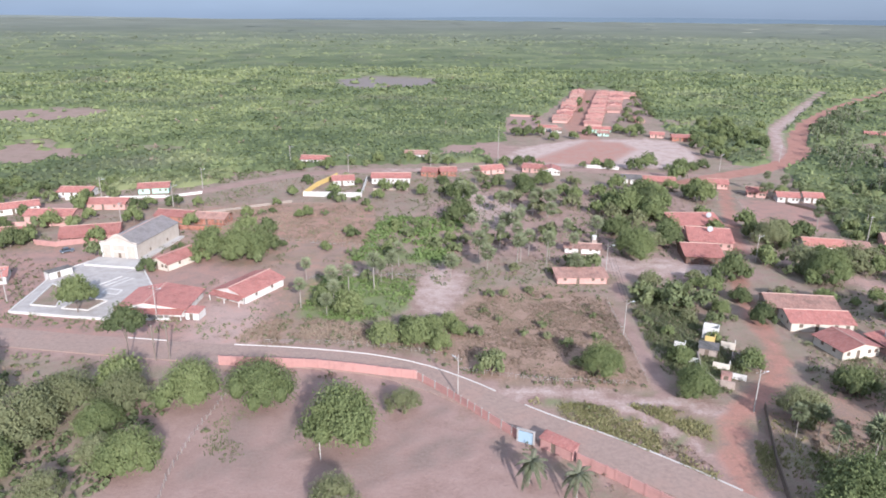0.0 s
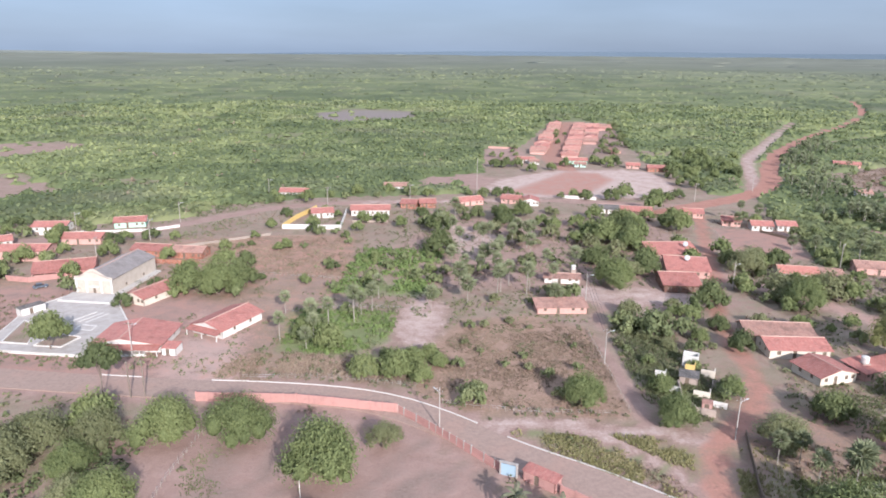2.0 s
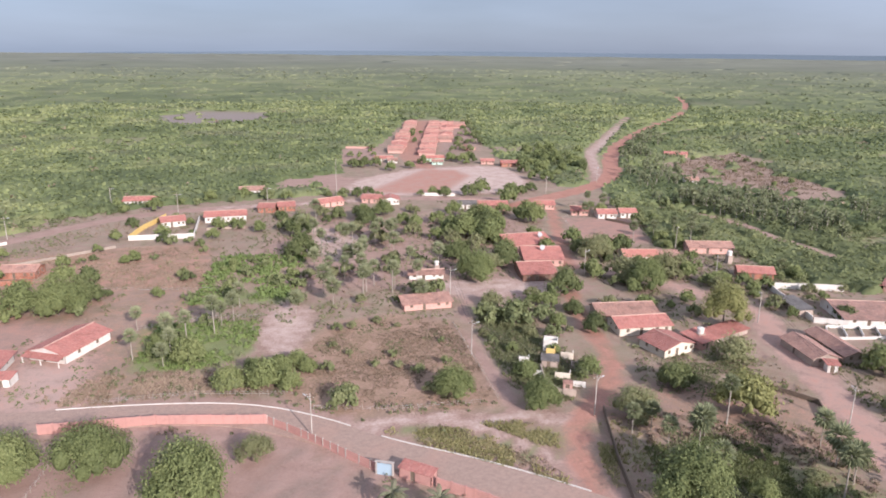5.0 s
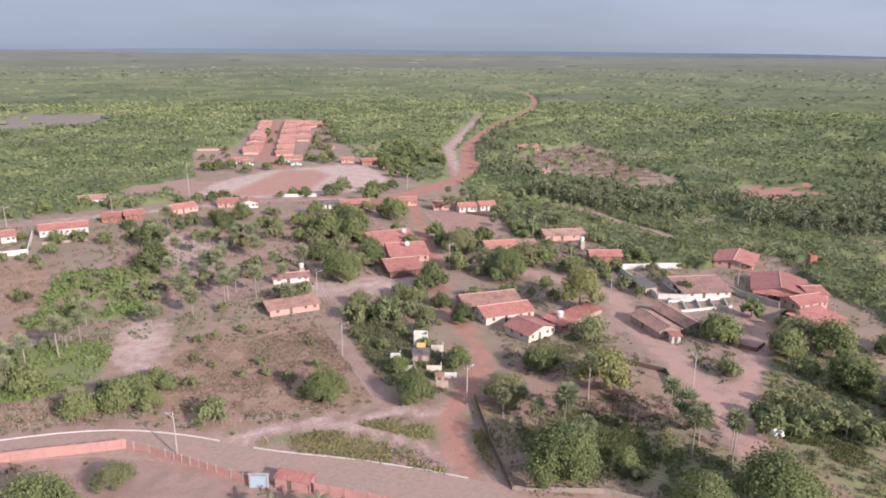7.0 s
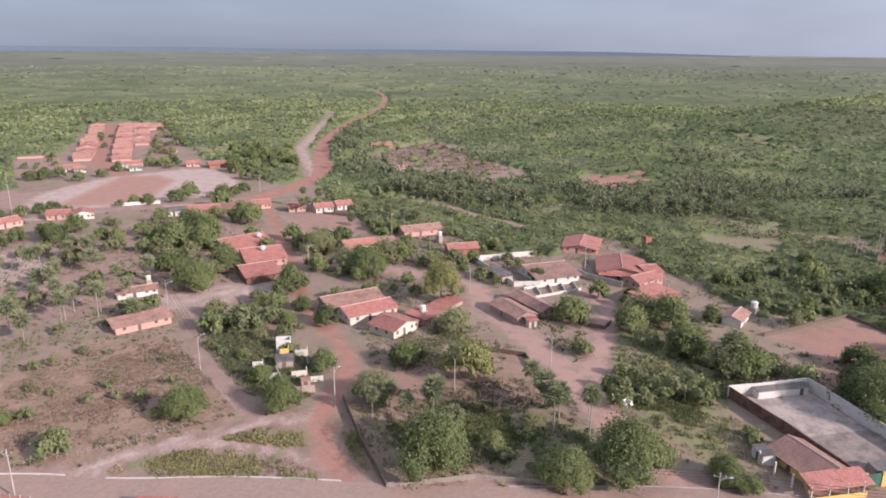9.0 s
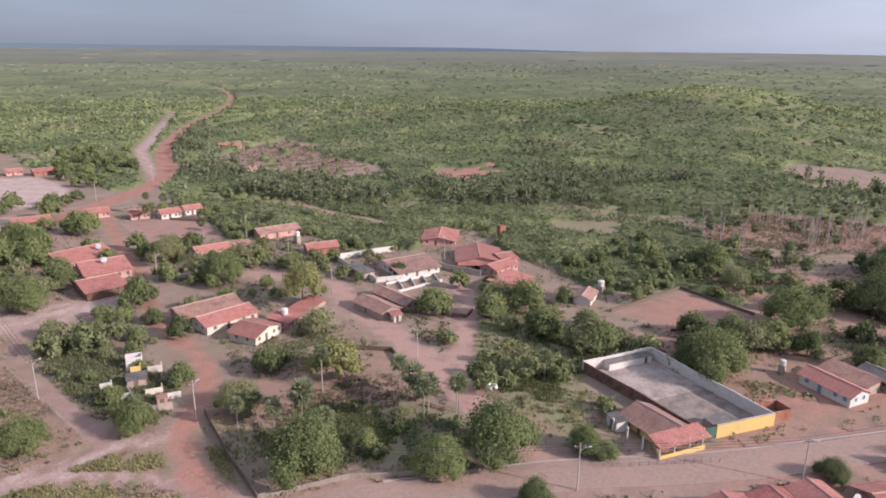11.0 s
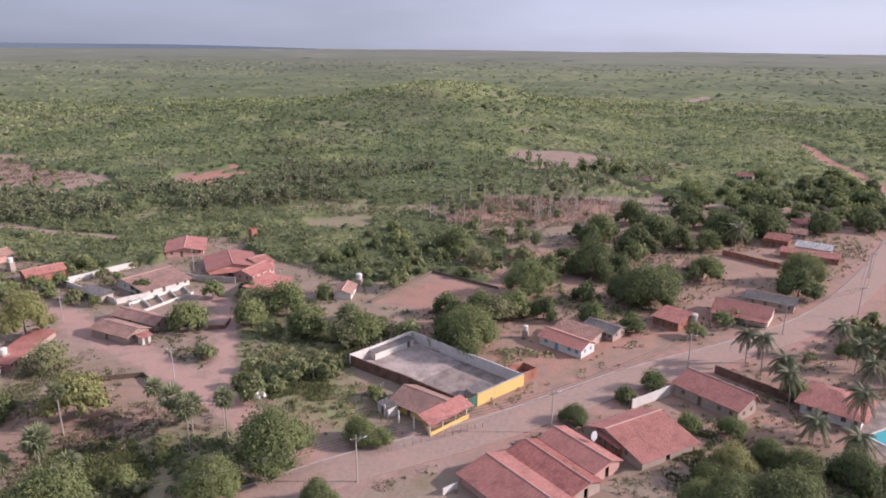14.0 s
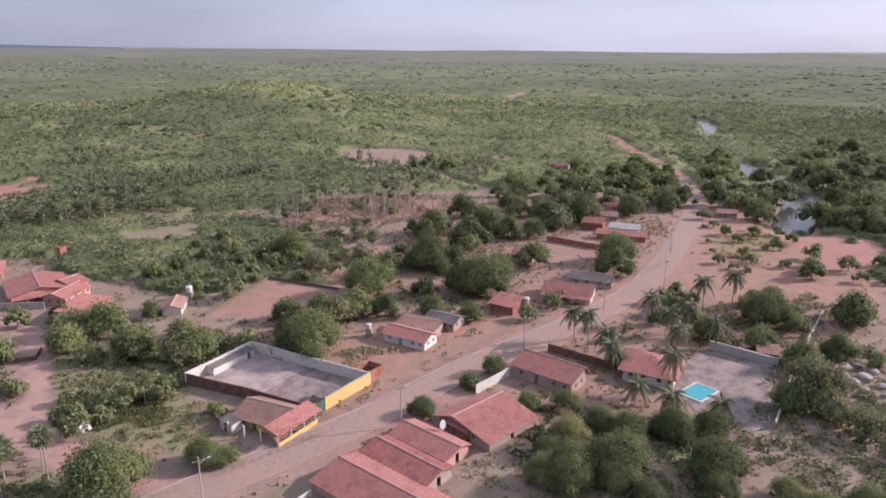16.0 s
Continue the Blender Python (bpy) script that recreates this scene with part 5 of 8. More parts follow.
run_wall([(63, 132.5), (66, 131), (66.8, 132.8), (63.8, 134.2), (63, 132.5)], 1.2, mud_wall, 0.2, "low grey shell of a ruined room", "ruin")
run_wall([(59.5, 124.8), (62.4, 123.4)], 1.3, white_wall, 0.2, "white stub of a ruined wall", "ruin")
run_wall([(53, 131), (55, 130)], 1.6, white_wall, 0.2, "white stub of a ruined wall", "ruin")
# fences of the fields
run_wall([(61.7, 113.5), (56, 96.1), (52.6, 83.2)], 1.3, wood_dark, 0.18, "dark rough paling along the lane", "paling")
run_wall([(52.6, 83), (66, 76), (80, 62)], 1.0, wood_pale, 0.08, "grey paling along the street", "paling")
run_wall([(100, 116), (107, 106), (102, 96.6)], 1.1, wood_dark, 0.2, "dark brush fence round a red earth lot", "paling")
run_wall([(165, 78), (197, 71), (189, 47)], 0.9, wood_dark, 0.3, "brush fence round a bare red yard", "paling")
run_wall([(163, 60), (176, 50)], 0.8, wood_dark, 0.25, "brush fence round a bare red yard", "paling")
run_wall([(251.5, -18.8), (241, -36.5)], 2.0, brick_red, 0.25, "long brick wall of a street yard")
run_wall([(152, -13), (147, -21), (143.2, -27)], 2.0, brick_dark, 0.25, "dark brick wall beside the store house")
run_wall([(121, -54.4), (151, -70.4), (183, -90)], 1.5, concrete, 0.35, "pale boundary wall below the pool yard")
run_wall([(157.2, -52.4), (148.6, -65.1)], 2.2, concrete, 0.6, "grey concrete wall of the pool yard")
run_wall([(129, 3.5), (138, -3.6)], 2.2, white_wall, 0.2, "white wall between two street houses")
run_wall([(90, 30.5), (92.5, 28.8)], 1.2, white_wall, 0.2, "short white garden wall by the street")
run_wall([(138, 266), (168, 214)], 1.1, wood_dark, 0.2, "brush fence along a bare field", "paling")
slab("pool_yard", [(141, -38), (157, -51.9), (151.5, -66.5), (134, -59.5), (121, -53.2), (119, -49), (123.2, -41.6), (134, -39)], 0.14, yard_concrete, "stone-paved yard round the swimming pool", "paving")
pool = new("swimming_pool")
pool.matrix_world = pose(134.2, -43.6, 0.1, 0, 0, -45)
bm = bmesh.new()
box(bm, -3.4, -2.4, -0.2, 3.4, 2.4, 0.12)
part("water", bm, pool_mat, pool, "clear turquoise pool water")
bm = bmesh.new()
for x0, y0, x1, y1 in ((-3.8, -2.8, 3.8, -2.4), (-3.8, 2.4, 3.8, 2.8), (-3.8, -2.4, -3.4, 2.4), (3.4, -2.4, 3.8, 2.4)):
    box(bm, x0, y0, -0.2, x1, y1, 0.2)
part("rim", bm, kerb_white, pool)
tagged(pool, "small turquoise swimming pool with a pale rim", "pool")


# ---------------------------------------------------------------- poles and cables
def pole_parts(top, h, arm, lamp):
    bm = bmesh.new()
    tube(bm, [(0, 0, -0.3), (0, 0, h * 0.5), (0, 0, h)], [0.15, 0.12, 0.09], 8)
    part("pole", bm, concrete, top)
    if arm:
        bm = bmesh.new()
        box(bm, -0.95, -0.06, h - 0.75, 0.95, 0.06, h - 0.62)
        part("crossarm", bm, wood_dark, top)
        bm = bmesh.new()
        tube(bm, [(0, 0, 0), (0, 0, 0.12), (0, 0, 0.2)], [0.06, 0.08, 0.04], 6)
        knob = part("insulator", bm, white_wall, top)
        knob.matrix_local = Matrix.Translation((-0.85, 0, h - 0.62))
        for x in (0.0, 0.85):
            share("insulator", knob.data, top, Matrix.Translation((x, 0.14 if x == 0 else 0, h - 0.62)))
    if lamp:
        bm = bmesh.new()
        tube(bm, [(0, 0, h - 1.4), (0.7, 0, h - 0.9), (1.5, 0, h - 0.75)], [0.04, 0.04, 0.04], 6)
        lamp_arm = part("lamp_arm", bm, metal_grey, top)
        bm = bmesh.new()
        tube(bm, [(1.3, 0, h - 0.76), (1.55, 0, h - 0.74), (1.95, 0, h - 0.7)], [0.07, 0.14, 0.08], 8)
        part("lamp_head", bm, metal_grey, lamp_arm)


def utility_pole(x, y, h=8.5, turn=0.0, arm=True, lamp=True):
    top = new("utility_pole")
    top.matrix_world = pose(x, y, lift(x, y), 0, 0, turn)
    pole_parts(top, h, arm, lamp)
    return tagged(top, "slim concrete utility pole with crossarm and street lamp" if arm else "slim concrete street lamp pole", "utility pole", "utility poles")


pole_street = utility_pole(88.4, 45.1, 9, -45)
for x, y, turn in ((114.7, 17.3, -45), (151.4, -7.2, -50), (180.7, -30.2, -55), (201.5, -51.3, -60), (59, 112, 20), (3.2, 116.6, 130), (42.6, 144.9, 10), (47.7, 186.3, 0), (95.7, 196.2, 20), (142.3, 217.4, 40)):
    copy_thing(pole_street, pose(x, y, 0, 0, 0, turn))
for x, y, turn in ((-136.3, 263.7, 10), (-103.9, 253.6, 30), (-111.6, 226.4, 90), (-102.5, 283, 40), (-76.9, 338, 0), (-45.1, 318, 0), (-6.1, 324.6, 0), (134.8, 327.5, 20), (175.1, 351.4, 50), (134.1, 180.9, 60), (124.4, 147.7, 70), (170.6, 143, 60), (105.7, 96.5, 70), (161.4, 104.8, 80), (240, -62, -60), (-111.8, 161, 90), (-69, 150.5, 0)):
    copy_thing(pole_street, pose(x, y, 0, 0, 0, turn))
utility_pole(27, 334, 20, 0, False, False)["label"] = "tall slim mast beside the sports field"


def cable(points, sag=0.6, lift_by=0.0):
    """Three lines from pole to pole."""
    top = new("overhead_cable")
    top.matrix_world = pose(points[0][0], points[0][1], 0)
    x0, y0 = points[0]
    for off in (-0.8, 0.0, 0.8):
        for (ax, ay), (bx, by) in zip(points[:-1], points[1:]):
            bm = bmesh.new()
            d = Vector((bx - ax, by - ay, 0)).normalized()
            side = Vector((-d.y, d.x, 0)) * off
            row = []
            for k in range(9):
                s = k / 8
                row.append(Vector((ax - x0 + (bx - ax) * s, ay - y0 + (by - ay) * s, 8.6 + lift_by - 4 * sag * s * (1 - s))) + side)
            tube(bm, row, [0.03] * 9, 4)
            part("wire", bm, wire_black, top)
    return tagged(top, "black overhead power lines between street poles", "cable")


cable([(62, 74), (88.4, 45.1), (114.7, 17.3), (151.4, -7.2), (180.7, -30.2), (201.5, -51.3), (240, -62)])
cable([(59, 112), (42.6, 144.9), (47.7, 186.3)])
cable([(105.7, 96.5), (124.4, 147.7), (134.1, 180.9), (142.3, 217.4)])


# ---------------------------------------------------------------- loose things
def car(x, y, turn):
    top = new("car")
    top.matrix_world = pose(x, y, 0.1, 0, 0, turn)
    bm = bmesh.new()
    box(bm, -2.0, -0.82, 0.3, 2.0, 0.82, 0.85)
    bmesh.ops.bevel(bm, geom=bm.edges[:], offset=0.1, segments=2, affect="EDGES")
    part("body", bm, car_paint, top)
    bm = bmesh.new()
    vs = [bm.verts.new(p) for p in ((-1.5, -0.75, 0.84), (1.1, -0.75, 0.84), (1.1, 0.75, 0.84), (-1.5, 0.75, 0.84), (-1.0, -0.62, 1.42), (0.5, -0.62, 1.42), (0.5, 0.62, 1.42), (-1.0, 0.62, 1.42))]
    for f in ((0, 1, 5, 4), (1, 2, 6, 5), (2, 3, 7, 6), (3, 0, 4, 7)):
        bm.faces.new([vs[i] for i in f])
    part("window_band", bm, dark_glass, top)
    bm = bmesh.new()
    box(bm, -1.02, -0.64, 1.42, 0.52, 0.64, 1.48)
    part("roof", bm, car_paint, top)
    bm = bmesh.new()
    tube(bm, [(0, -0.1, 0), (0, 0.1, 0)], [0.31, 0.31], 12)
    wheel = part("wheel", bm, black_rubber, top)
    wheel.matrix_local = Matrix.Translation((-1.3, -0.75, 0.31))
    for wx, wy in ((1.3, -0.75), (-1.3, 0.75), (1.3, 0.75)):
        share("wheel", wheel.data, top, Matrix.Translation((wx, wy, 0.31)))
    bm = bmesh.new()
    tube(bm, [(0, -0.13, 0), (0, 0.13, 0)], [0.17, 0.17], 10)
    rim = part("rim", bm, metal_grey, wheel)
    for ob in [o for o in top.children if o.data is wheel.data and o is not wheel]:
        share("rim", rim.data, ob)
    bm = bmesh.new()
    box(bm, 1.97, -0.7, 0.55, 2.03, -0.4, 0.72)
    headlight = part("headlight", bm, white_wall, top)
    share("headlight", headlight.data, top, Matrix.Translation((0, 1.1, 0)))
    return tagged(top, "dark grey parked car on the sand near the church", "car")


car(-116.5, 199.5, 35)


def water_tank(x, y, z, r, material, label):
    top = new("water_tank")
    top.matrix_world = pose(x, y, 0)
    bm = bmesh.new()
    tube(bm, [(0, 0, z), (0, 0, z + 0.1), (0, 0, z + r * 1.4), (0, 0, z + r * 1.5)], [r * 0.85, r * 0.9, r, r * 0.95], 16)
    tank = part("tank", bm, material, top)
    bm = bmesh.new()
    tube(bm, [(0, 0, z + r * 1.5), (0, 0, z + r * 1.62), (0, 0, z + r * 1.8)], [r * 1.02, r * 0.9, r * 0.3], 16)
    part("lid", bm, material, tank)
    bm = bmesh.new()
    box(bm, -r, -r, -0.2, r, r, z)
    part("stand", bm, mud_wall, top)
    return tagged(top, label, "water tank")


water_tank(180.5, -8.5, 1.2, 1.1, pale_concrete, "pale round water tank on a low stand beside a brick house")
water_tank(101, 139.5, 2.6, 0.9, white_wall, "white water tank on a block stand")
water_tank(49, 210, 2.4, 0.8, white_wall, "white water tank on a tall stand")
water_tank(178, 88, 2.0, 1.0, white_wall, "white water tank beside a small house")
water_tank(151.2, 198, 3.0, 0.9, white_wall, "white water tank on a tall stand among bushes")
water_tank(156.5, 31.5, 2.2, 0.7, white_wall, "white tank tower behind the white house")


def dish(x, y, z, turn):
    top = new("satellite_dish")
    top.matrix_world = pose(x, y, z, 0, 0, turn)
    bm = bmesh.new()
    tube(bm, [(0, 0, -z), (0, 0, 0.2)], [0.04, 0.04], 6)
    part("mast", bm, metal_grey, top)
    bm = bmesh.new()
    rings = []
    for k in range(4):
        r = 0.3 * k
        rings.append([bm.verts.new((r * math.cos(a * math.pi / 7), -0.12 * r * r + 0.1 - 0.5 * r * math.sin(a * math.pi / 7) * 0.4, 0.3 + r * math.sin(a * math.pi / 7))) for a in range(14)] if k else [bm.verts.new((0, 0.1, 0.3))])
    for a in range(14):
        bm.faces.new((rings[0][0], rings[1][a], rings[1][(a + 1) % 14]))
        for k in (1, 2):
            bm.faces.new((rings[k][a], rings[k + 1][a], rings[k + 1][(a + 1) % 14], rings[k][(a + 1) % 14]))
    part("reflector", bm, metal_grey, top)
    return tagged(top, "grey satellite dish on a mast beside a roof", "satellite dish")


dish(110.2, 8.9, 3.4, 150)
dish(88, 214.5, 4.6, 160)
dish(94, 232, 4.4, 160)


def church_front():
    """Parapet, cornice and pilasters before the church's gable."""
    top = bpy.data.objects["church"]
    w, h = 11.44, 5.0
    bm = bmesh.new()
    outline = [(-0.3, h - 0.2), (w + 0.3, h - 0.2), (w + 0.3, h + 0.5), (w - 1.6, h + 0.75), (w / 2 + 1.1, h + 2.75), (w / 2, h + 3.1), (w / 2 - 1.1, h + 2.75), (1.6, h + 0.75), (-0.3, h + 0.5)]
    a, b = [bm.verts.new((x, -0.12, z)) for x, z in outline], [bm.verts.new((x, 0.16, z)) for x, z in outline]
    n = len(outline)
    bm.faces.new(a), bm.faces.new(b[::-1])
    for i in range(n):
        bm.faces.new((a[i], b[i], b[(i + 1) % n], a[(i + 1) % n]))
    part("parapet", bm, church_wall, top, "stepped cream gable parapet")
    bm = bmesh.new()
    box(bm, -0.4, -0.3, h - 0.35, w + 0.4, -0.02, h - 0.1)
    part("cornice", bm, white_wall, top)
    bm = bmesh.new()
    box(bm, -0.25, -0.18, -0.2, 0.25, -0.004, h - 0.35)
    first = part("pilaster", bm, white_wall, top)
    first.matrix_local = Matrix.Translation((0.1, 0, 0))
    for x in (3.4, w - 3.4, w - 0.1):
        share("pilaster", first.data, top, Matrix.Translation((x, 0, 0)))
    bm = bmesh.new()
    box(bm, 4.2, -0.1, 2.4, 7.2, -0.004, 2.6)
    part("door_moulding", bm, white_wall, top)
    bm = bmesh.new()
    box(bm, w + 0.004, 0.5, -0.2, w + 2.0, 23.5, 0.55)
    part("side_step", bm, pale_concrete, top)


church_front()


# ---------------------------------------------------------------- stake fences
def stake_fence(points, label="rough stake and wire fence round a field", high=1.35, gap=1.6):
    """Crooked wooden stakes with two wires."""
    dice = random.Random(int(10 * points[0][0]))
    top = new("stake_fence")
    x0, y0 = points[0]
    top.matrix_world = pose(x0, y0, lift(x0, y0))
    first = None
    for (ax, ay), (bx, by) in zip(points[:-1], points[1:]):
        length = math.hypot(bx - ax, by - ay)
        count = max(1, int(length / gap))
        for k in range(count):
            m = pose(ax - x0 + (bx - ax) * k / count, ay - y0 + (by - ay) * k / count, 0, dice.uniform(-6, 6), dice.uniform(-6, 6), dice.uniform(0, 90)) @ Matrix.Diagonal((1, 1, dice.uniform(0.8, 1.2), 1))
            if first is None:
                bm = bmesh.new()
                tube(bm, [(0, 0, -0.3), (0.02, 0, high * 0.5), (0, 0.01, high)], [0.07, 0.06, 0.045], 5)
                first = part("stake", bm, wood_pale, top)
                first.matrix_local = m
            else:
                share("stake", first.data, top, m)
        for z in (0.55, 1.05):
            bm = bmesh.new()
            tube(bm, [(ax - x0, ay - y0, z), (bx - x0, by - y0, z)], [0.012, 0.012], 4)
            part("wire", bm, metal_grey, top)
    return tagged(top, label, "fence", "stake fences")


stake_fence([(-40, 138.5), (-20, 138), (0, 133.5)])
stake_fence([(4, 126.5), (20, 122.5), (38, 121.5)])
stake_fence([(42, 122), (42.5, 140), (43, 165)])
stake_fence([(-38, 178), (-20, 182), (-6, 180)], "weathered stake fence behind a green thicket")
stake_fence([(-22, 206), (-48, 211), (-70, 215)])
stake_fence([(112, 233), (121, 274), (151, 268)], "stake fence round a bare lot")
stake_fence([(-41.9, 116), (-43.6, 101), (-43.7, 92), (-42, 80)], "stake fence along the bare yard")
stake_fence([(165, 62), (176, 52), (188, 48)], "stake fence round a bare red yard")
stake_fence([(219, 76), (262, 92), (323, 90), (332, 28)], "stake fence round the dead palms", gap=3.0)
stake_fence([(112, 30), (104, 38), (96, 46)], "low stake fence along the street verge")
stake_fence([(104, 52), (112, 57), (122, 54)], "stake fence of a dug garden plot")
stake_fence([(262, 92), (323, 90), (345, 40)], "stake fence of a cleared palm field")
stake = new("stake")
stake.matrix_world = pose(-20, 96, 0, 3, 0, 0)
bm = bmesh.new()
tube(bm, [(0, 0, -0.3), (0, 0, 2.0), (0, 0, 3.6)], [0.07, 0.06, 0.05], 6)
part("post", bm, white_wall, stake)
tagged(stake, "thin white post standing in the bare yard", "post")
run_wall([(-131, 207), (-123, 205), (-106, 213.7)], 1.6, salmon_wall, 0.2, "salmon garden wall before a house")
run_wall([(-163, 222), (-150, 226), (-131, 228)], 1.6, pink_wall, 0.2, "pink garden wall along a lane")
run_wall([(-104, 226), (-90, 225), (-76, 223)], 1.5, brick_red, 0.2, "bare brick garden wall behind the church")
run_wall([(50, 519), (71, 513)], 1.4, pink_wall, 0.2, "pale wall of a bare lot behind the row houses")
run_wall([(70, 334), (86, 329)], 1.5, white_wall, 0.2, "white wall along the sports field")
run_wall([(-150, 262), (-110, 268), (-100, 275)], 1.1, white_wall, 0.2, "low white wall along the north street")


def floodlight_post(x, y):
    """A short mast with four pale floodlights round its head."""
    top = new("floodlight_post")
    top.matrix_world = pose(x, y, lift(x, y))
    bm = bmesh.new()
    tube(bm, [(0, 0, -0.3), (0, 0, 2.5), (0, 0, 5.2)], [0.11, 0.09, 0.08], 8)
    part("pole", bm, pale_concrete, top)
    bm = bmesh.new()
    box(bm, -0.35, -0.12, -0.3, 0.35, 0.16, 0.3)
    box(bm, -0.05, -0.5, -0.05, 0.05, -0.12, 0.05)
    first = part("floodlight", bm, white_wall, top)
    first.matrix_local = pose(0, 0.85, 4.9, 35, 0, 0)
    for k in range(1, 4):
        a = radians(90 * k)
        share("floodlight", first.data, top, pose(-0.85 * math.sin(a), 0.85 * math.cos(a), 4.9, 0, 0, 90 * k) @ pose(0, 0, 0, 35, 0, 0))
    tagged(top, "short mast with four pale floodlights beside a red lane", "floodlight")


floodlight_post(101, 71.8)


# ---------------------------------------------------------------- plants
rng = np.random.default_rng(7)
ICO = ((0, 0, 1), *[(0.894 * math.cos(k * 1.2566), 0.894 * math.sin(k * 1.2566), 0.447) for k in range(5)], *[(0.894 * math.cos(k * 1.2566 + 0.628), 0.894 * math.sin(k * 1.2566 + 0.628), -0.447) for k in range(5)], (0, 0, -1))
ICO_FACES = [(0, 1 + k, 1 + (k + 1) % 5) for k in range(5)] + [(1 + k, 6 + k, 1 + (k + 1) % 5) for k in range(5)] + [(6 + k, 6 + (k + 1) % 5, 1 + (k + 1) % 5) for k in range(5)] + [(11, 6 + (k + 1) % 5, 6 + k) for k in range(5)]


def leaf_tris(centres, normals, sizes, long=1.6):
    """Three corners for every leaf spray, each turned at random about its normal."""
    n = normals / (np.linalg.norm(normals, axis=1)[:, None] + 1e-9)
    t = np.cross(n, rng.normal(size=n.shape))
    t /= np.linalg.norm(t, axis=1)[:, None] + 1e-9
    b = np.cross(n, t)
    s = sizes[:, None]
    corners = np.stack([centres - t * s * long * 0.8 - b * s, centres - t * s * long * 0.6 + b * s, centres + t * s * long], 1)
    return corners.reshape(-1, 3), np.arange(3 * len(centres)).reshape(-1, 3)


def crown_mesh(name, material, leaves_n, lobes_n, flat, size, gap=0.0, core=0.7):
    """A crown of unit radius: uneven overlapping lobes of small leaf sprays round soft cores, painted dark for inner
    shade.
    """
    lobes = []
    wide = rng.uniform(0.72, 1.18, 7)
    for k in range(lobes_n):
        a, ring = 2.4 * k + rng.uniform(-0.6, 0.6), math.sqrt((k + 0.5) / lobes_n)
        r = rng.uniform(0.2, 0.44) * (1.2 - 0.45 * ring)
        up = flat * (1.0 - 0.8 * ring * ring) * rng.uniform(0.55, 1.08)
        reach = 0.82 * ring * wide[int(a * 7 / 6.2832) % 7]
        lobes.append((reach * math.cos(a), reach * math.sin(a), up, r))
    lobes = np.array(lobes)
    pick = rng.choice(lobes_n, leaves_n * 4, p=lobes[:, 3] ** 2 / (lobes[:, 3] ** 2).sum())
    d = rng.normal(size=(len(pick), 3))
    d /= np.linalg.norm(d, axis=1)[:, None]
    d[:, 2] = np.where(d[:, 2] < -0.35, -d[:, 2], d[:, 2])
    squash = np.array((1, 1, 0.85))
    c = lobes[pick, :3] + d * (lobes[pick, 3] * (0.7 + 0.75 * rng.random(len(pick)) ** 1.6))[:, None] * squash
    far = np.linalg.norm((c[:, None] - lobes[None, :, :3]) / squash, axis=2) / lobes[None, :, 3]
    keep = (far > 0.7).all(1)
    if gap:
        keep &= value_noise(c[:, 0] * 10 + 3, c[:, 1] * 10 + c[:, 2] * 7, 2.2, 3) > gap
    c, d, kept = c[keep][:leaves_n], d[keep][:leaves_n], pick[keep][:leaves_n]
    out = c * np.array((0.6, 0.6, 0.4))
    v, f = leaf_tris(c, d * 0.45 + out + np.array((0, 0, 0.35)) + rng.normal(size=d.shape) * 0.5, rng.uniform(0.55, 1.35, len(c)) * size)
    lobe_tone = rng.normal(size=lobes_n) * 0.09
    # light from above is put into the tone: upper leaves are lighter
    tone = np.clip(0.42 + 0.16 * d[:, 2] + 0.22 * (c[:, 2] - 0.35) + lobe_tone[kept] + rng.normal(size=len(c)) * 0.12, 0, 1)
    faces, tones, verts = [f], [tone], [v]
    base = len(v)
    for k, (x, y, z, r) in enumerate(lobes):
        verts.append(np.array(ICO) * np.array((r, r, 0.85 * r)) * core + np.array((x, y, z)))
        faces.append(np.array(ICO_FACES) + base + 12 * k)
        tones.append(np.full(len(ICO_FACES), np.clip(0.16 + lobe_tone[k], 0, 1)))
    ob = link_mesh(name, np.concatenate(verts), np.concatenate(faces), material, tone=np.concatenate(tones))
    me = ob.data
    bpy.data.objects.remove(ob)
    return me


def trunk_mesh(name, material, limbs, spread, rise, thick, sides=6):
    """A tapered trunk of unit height with limbs into the crown."""
    bm = bmesh.new()
    tube(bm, [(0, 0, -0.05), (0.01, 0.01, 0.3), (-0.01, 0.02, 0.62)], [thick * 1.3, thick, thick * 0.75], sides)
    for k in range(limbs):
        a = 2.4 * k + rng.uniform(-0.3, 0.3)
        s = spread * rng.uniform(0.6, 1.0)
        tube(bm, [(0, 0.01, 0.45 + 0.04 * k), (s * 0.45 * math.cos(a), s * 0.45 * math.sin(a), 0.72), (s * math.cos(a), s * math.sin(a), rise * rng.uniform(0.85, 1.0))], [thick * 0.55, thick * 0.4, thick * 0.12], sides - 1)
    me = bpy.data.meshes.new(name)
    bm.to_mesh(me)
    bm.free()
    me.materials.append(material)
    return me


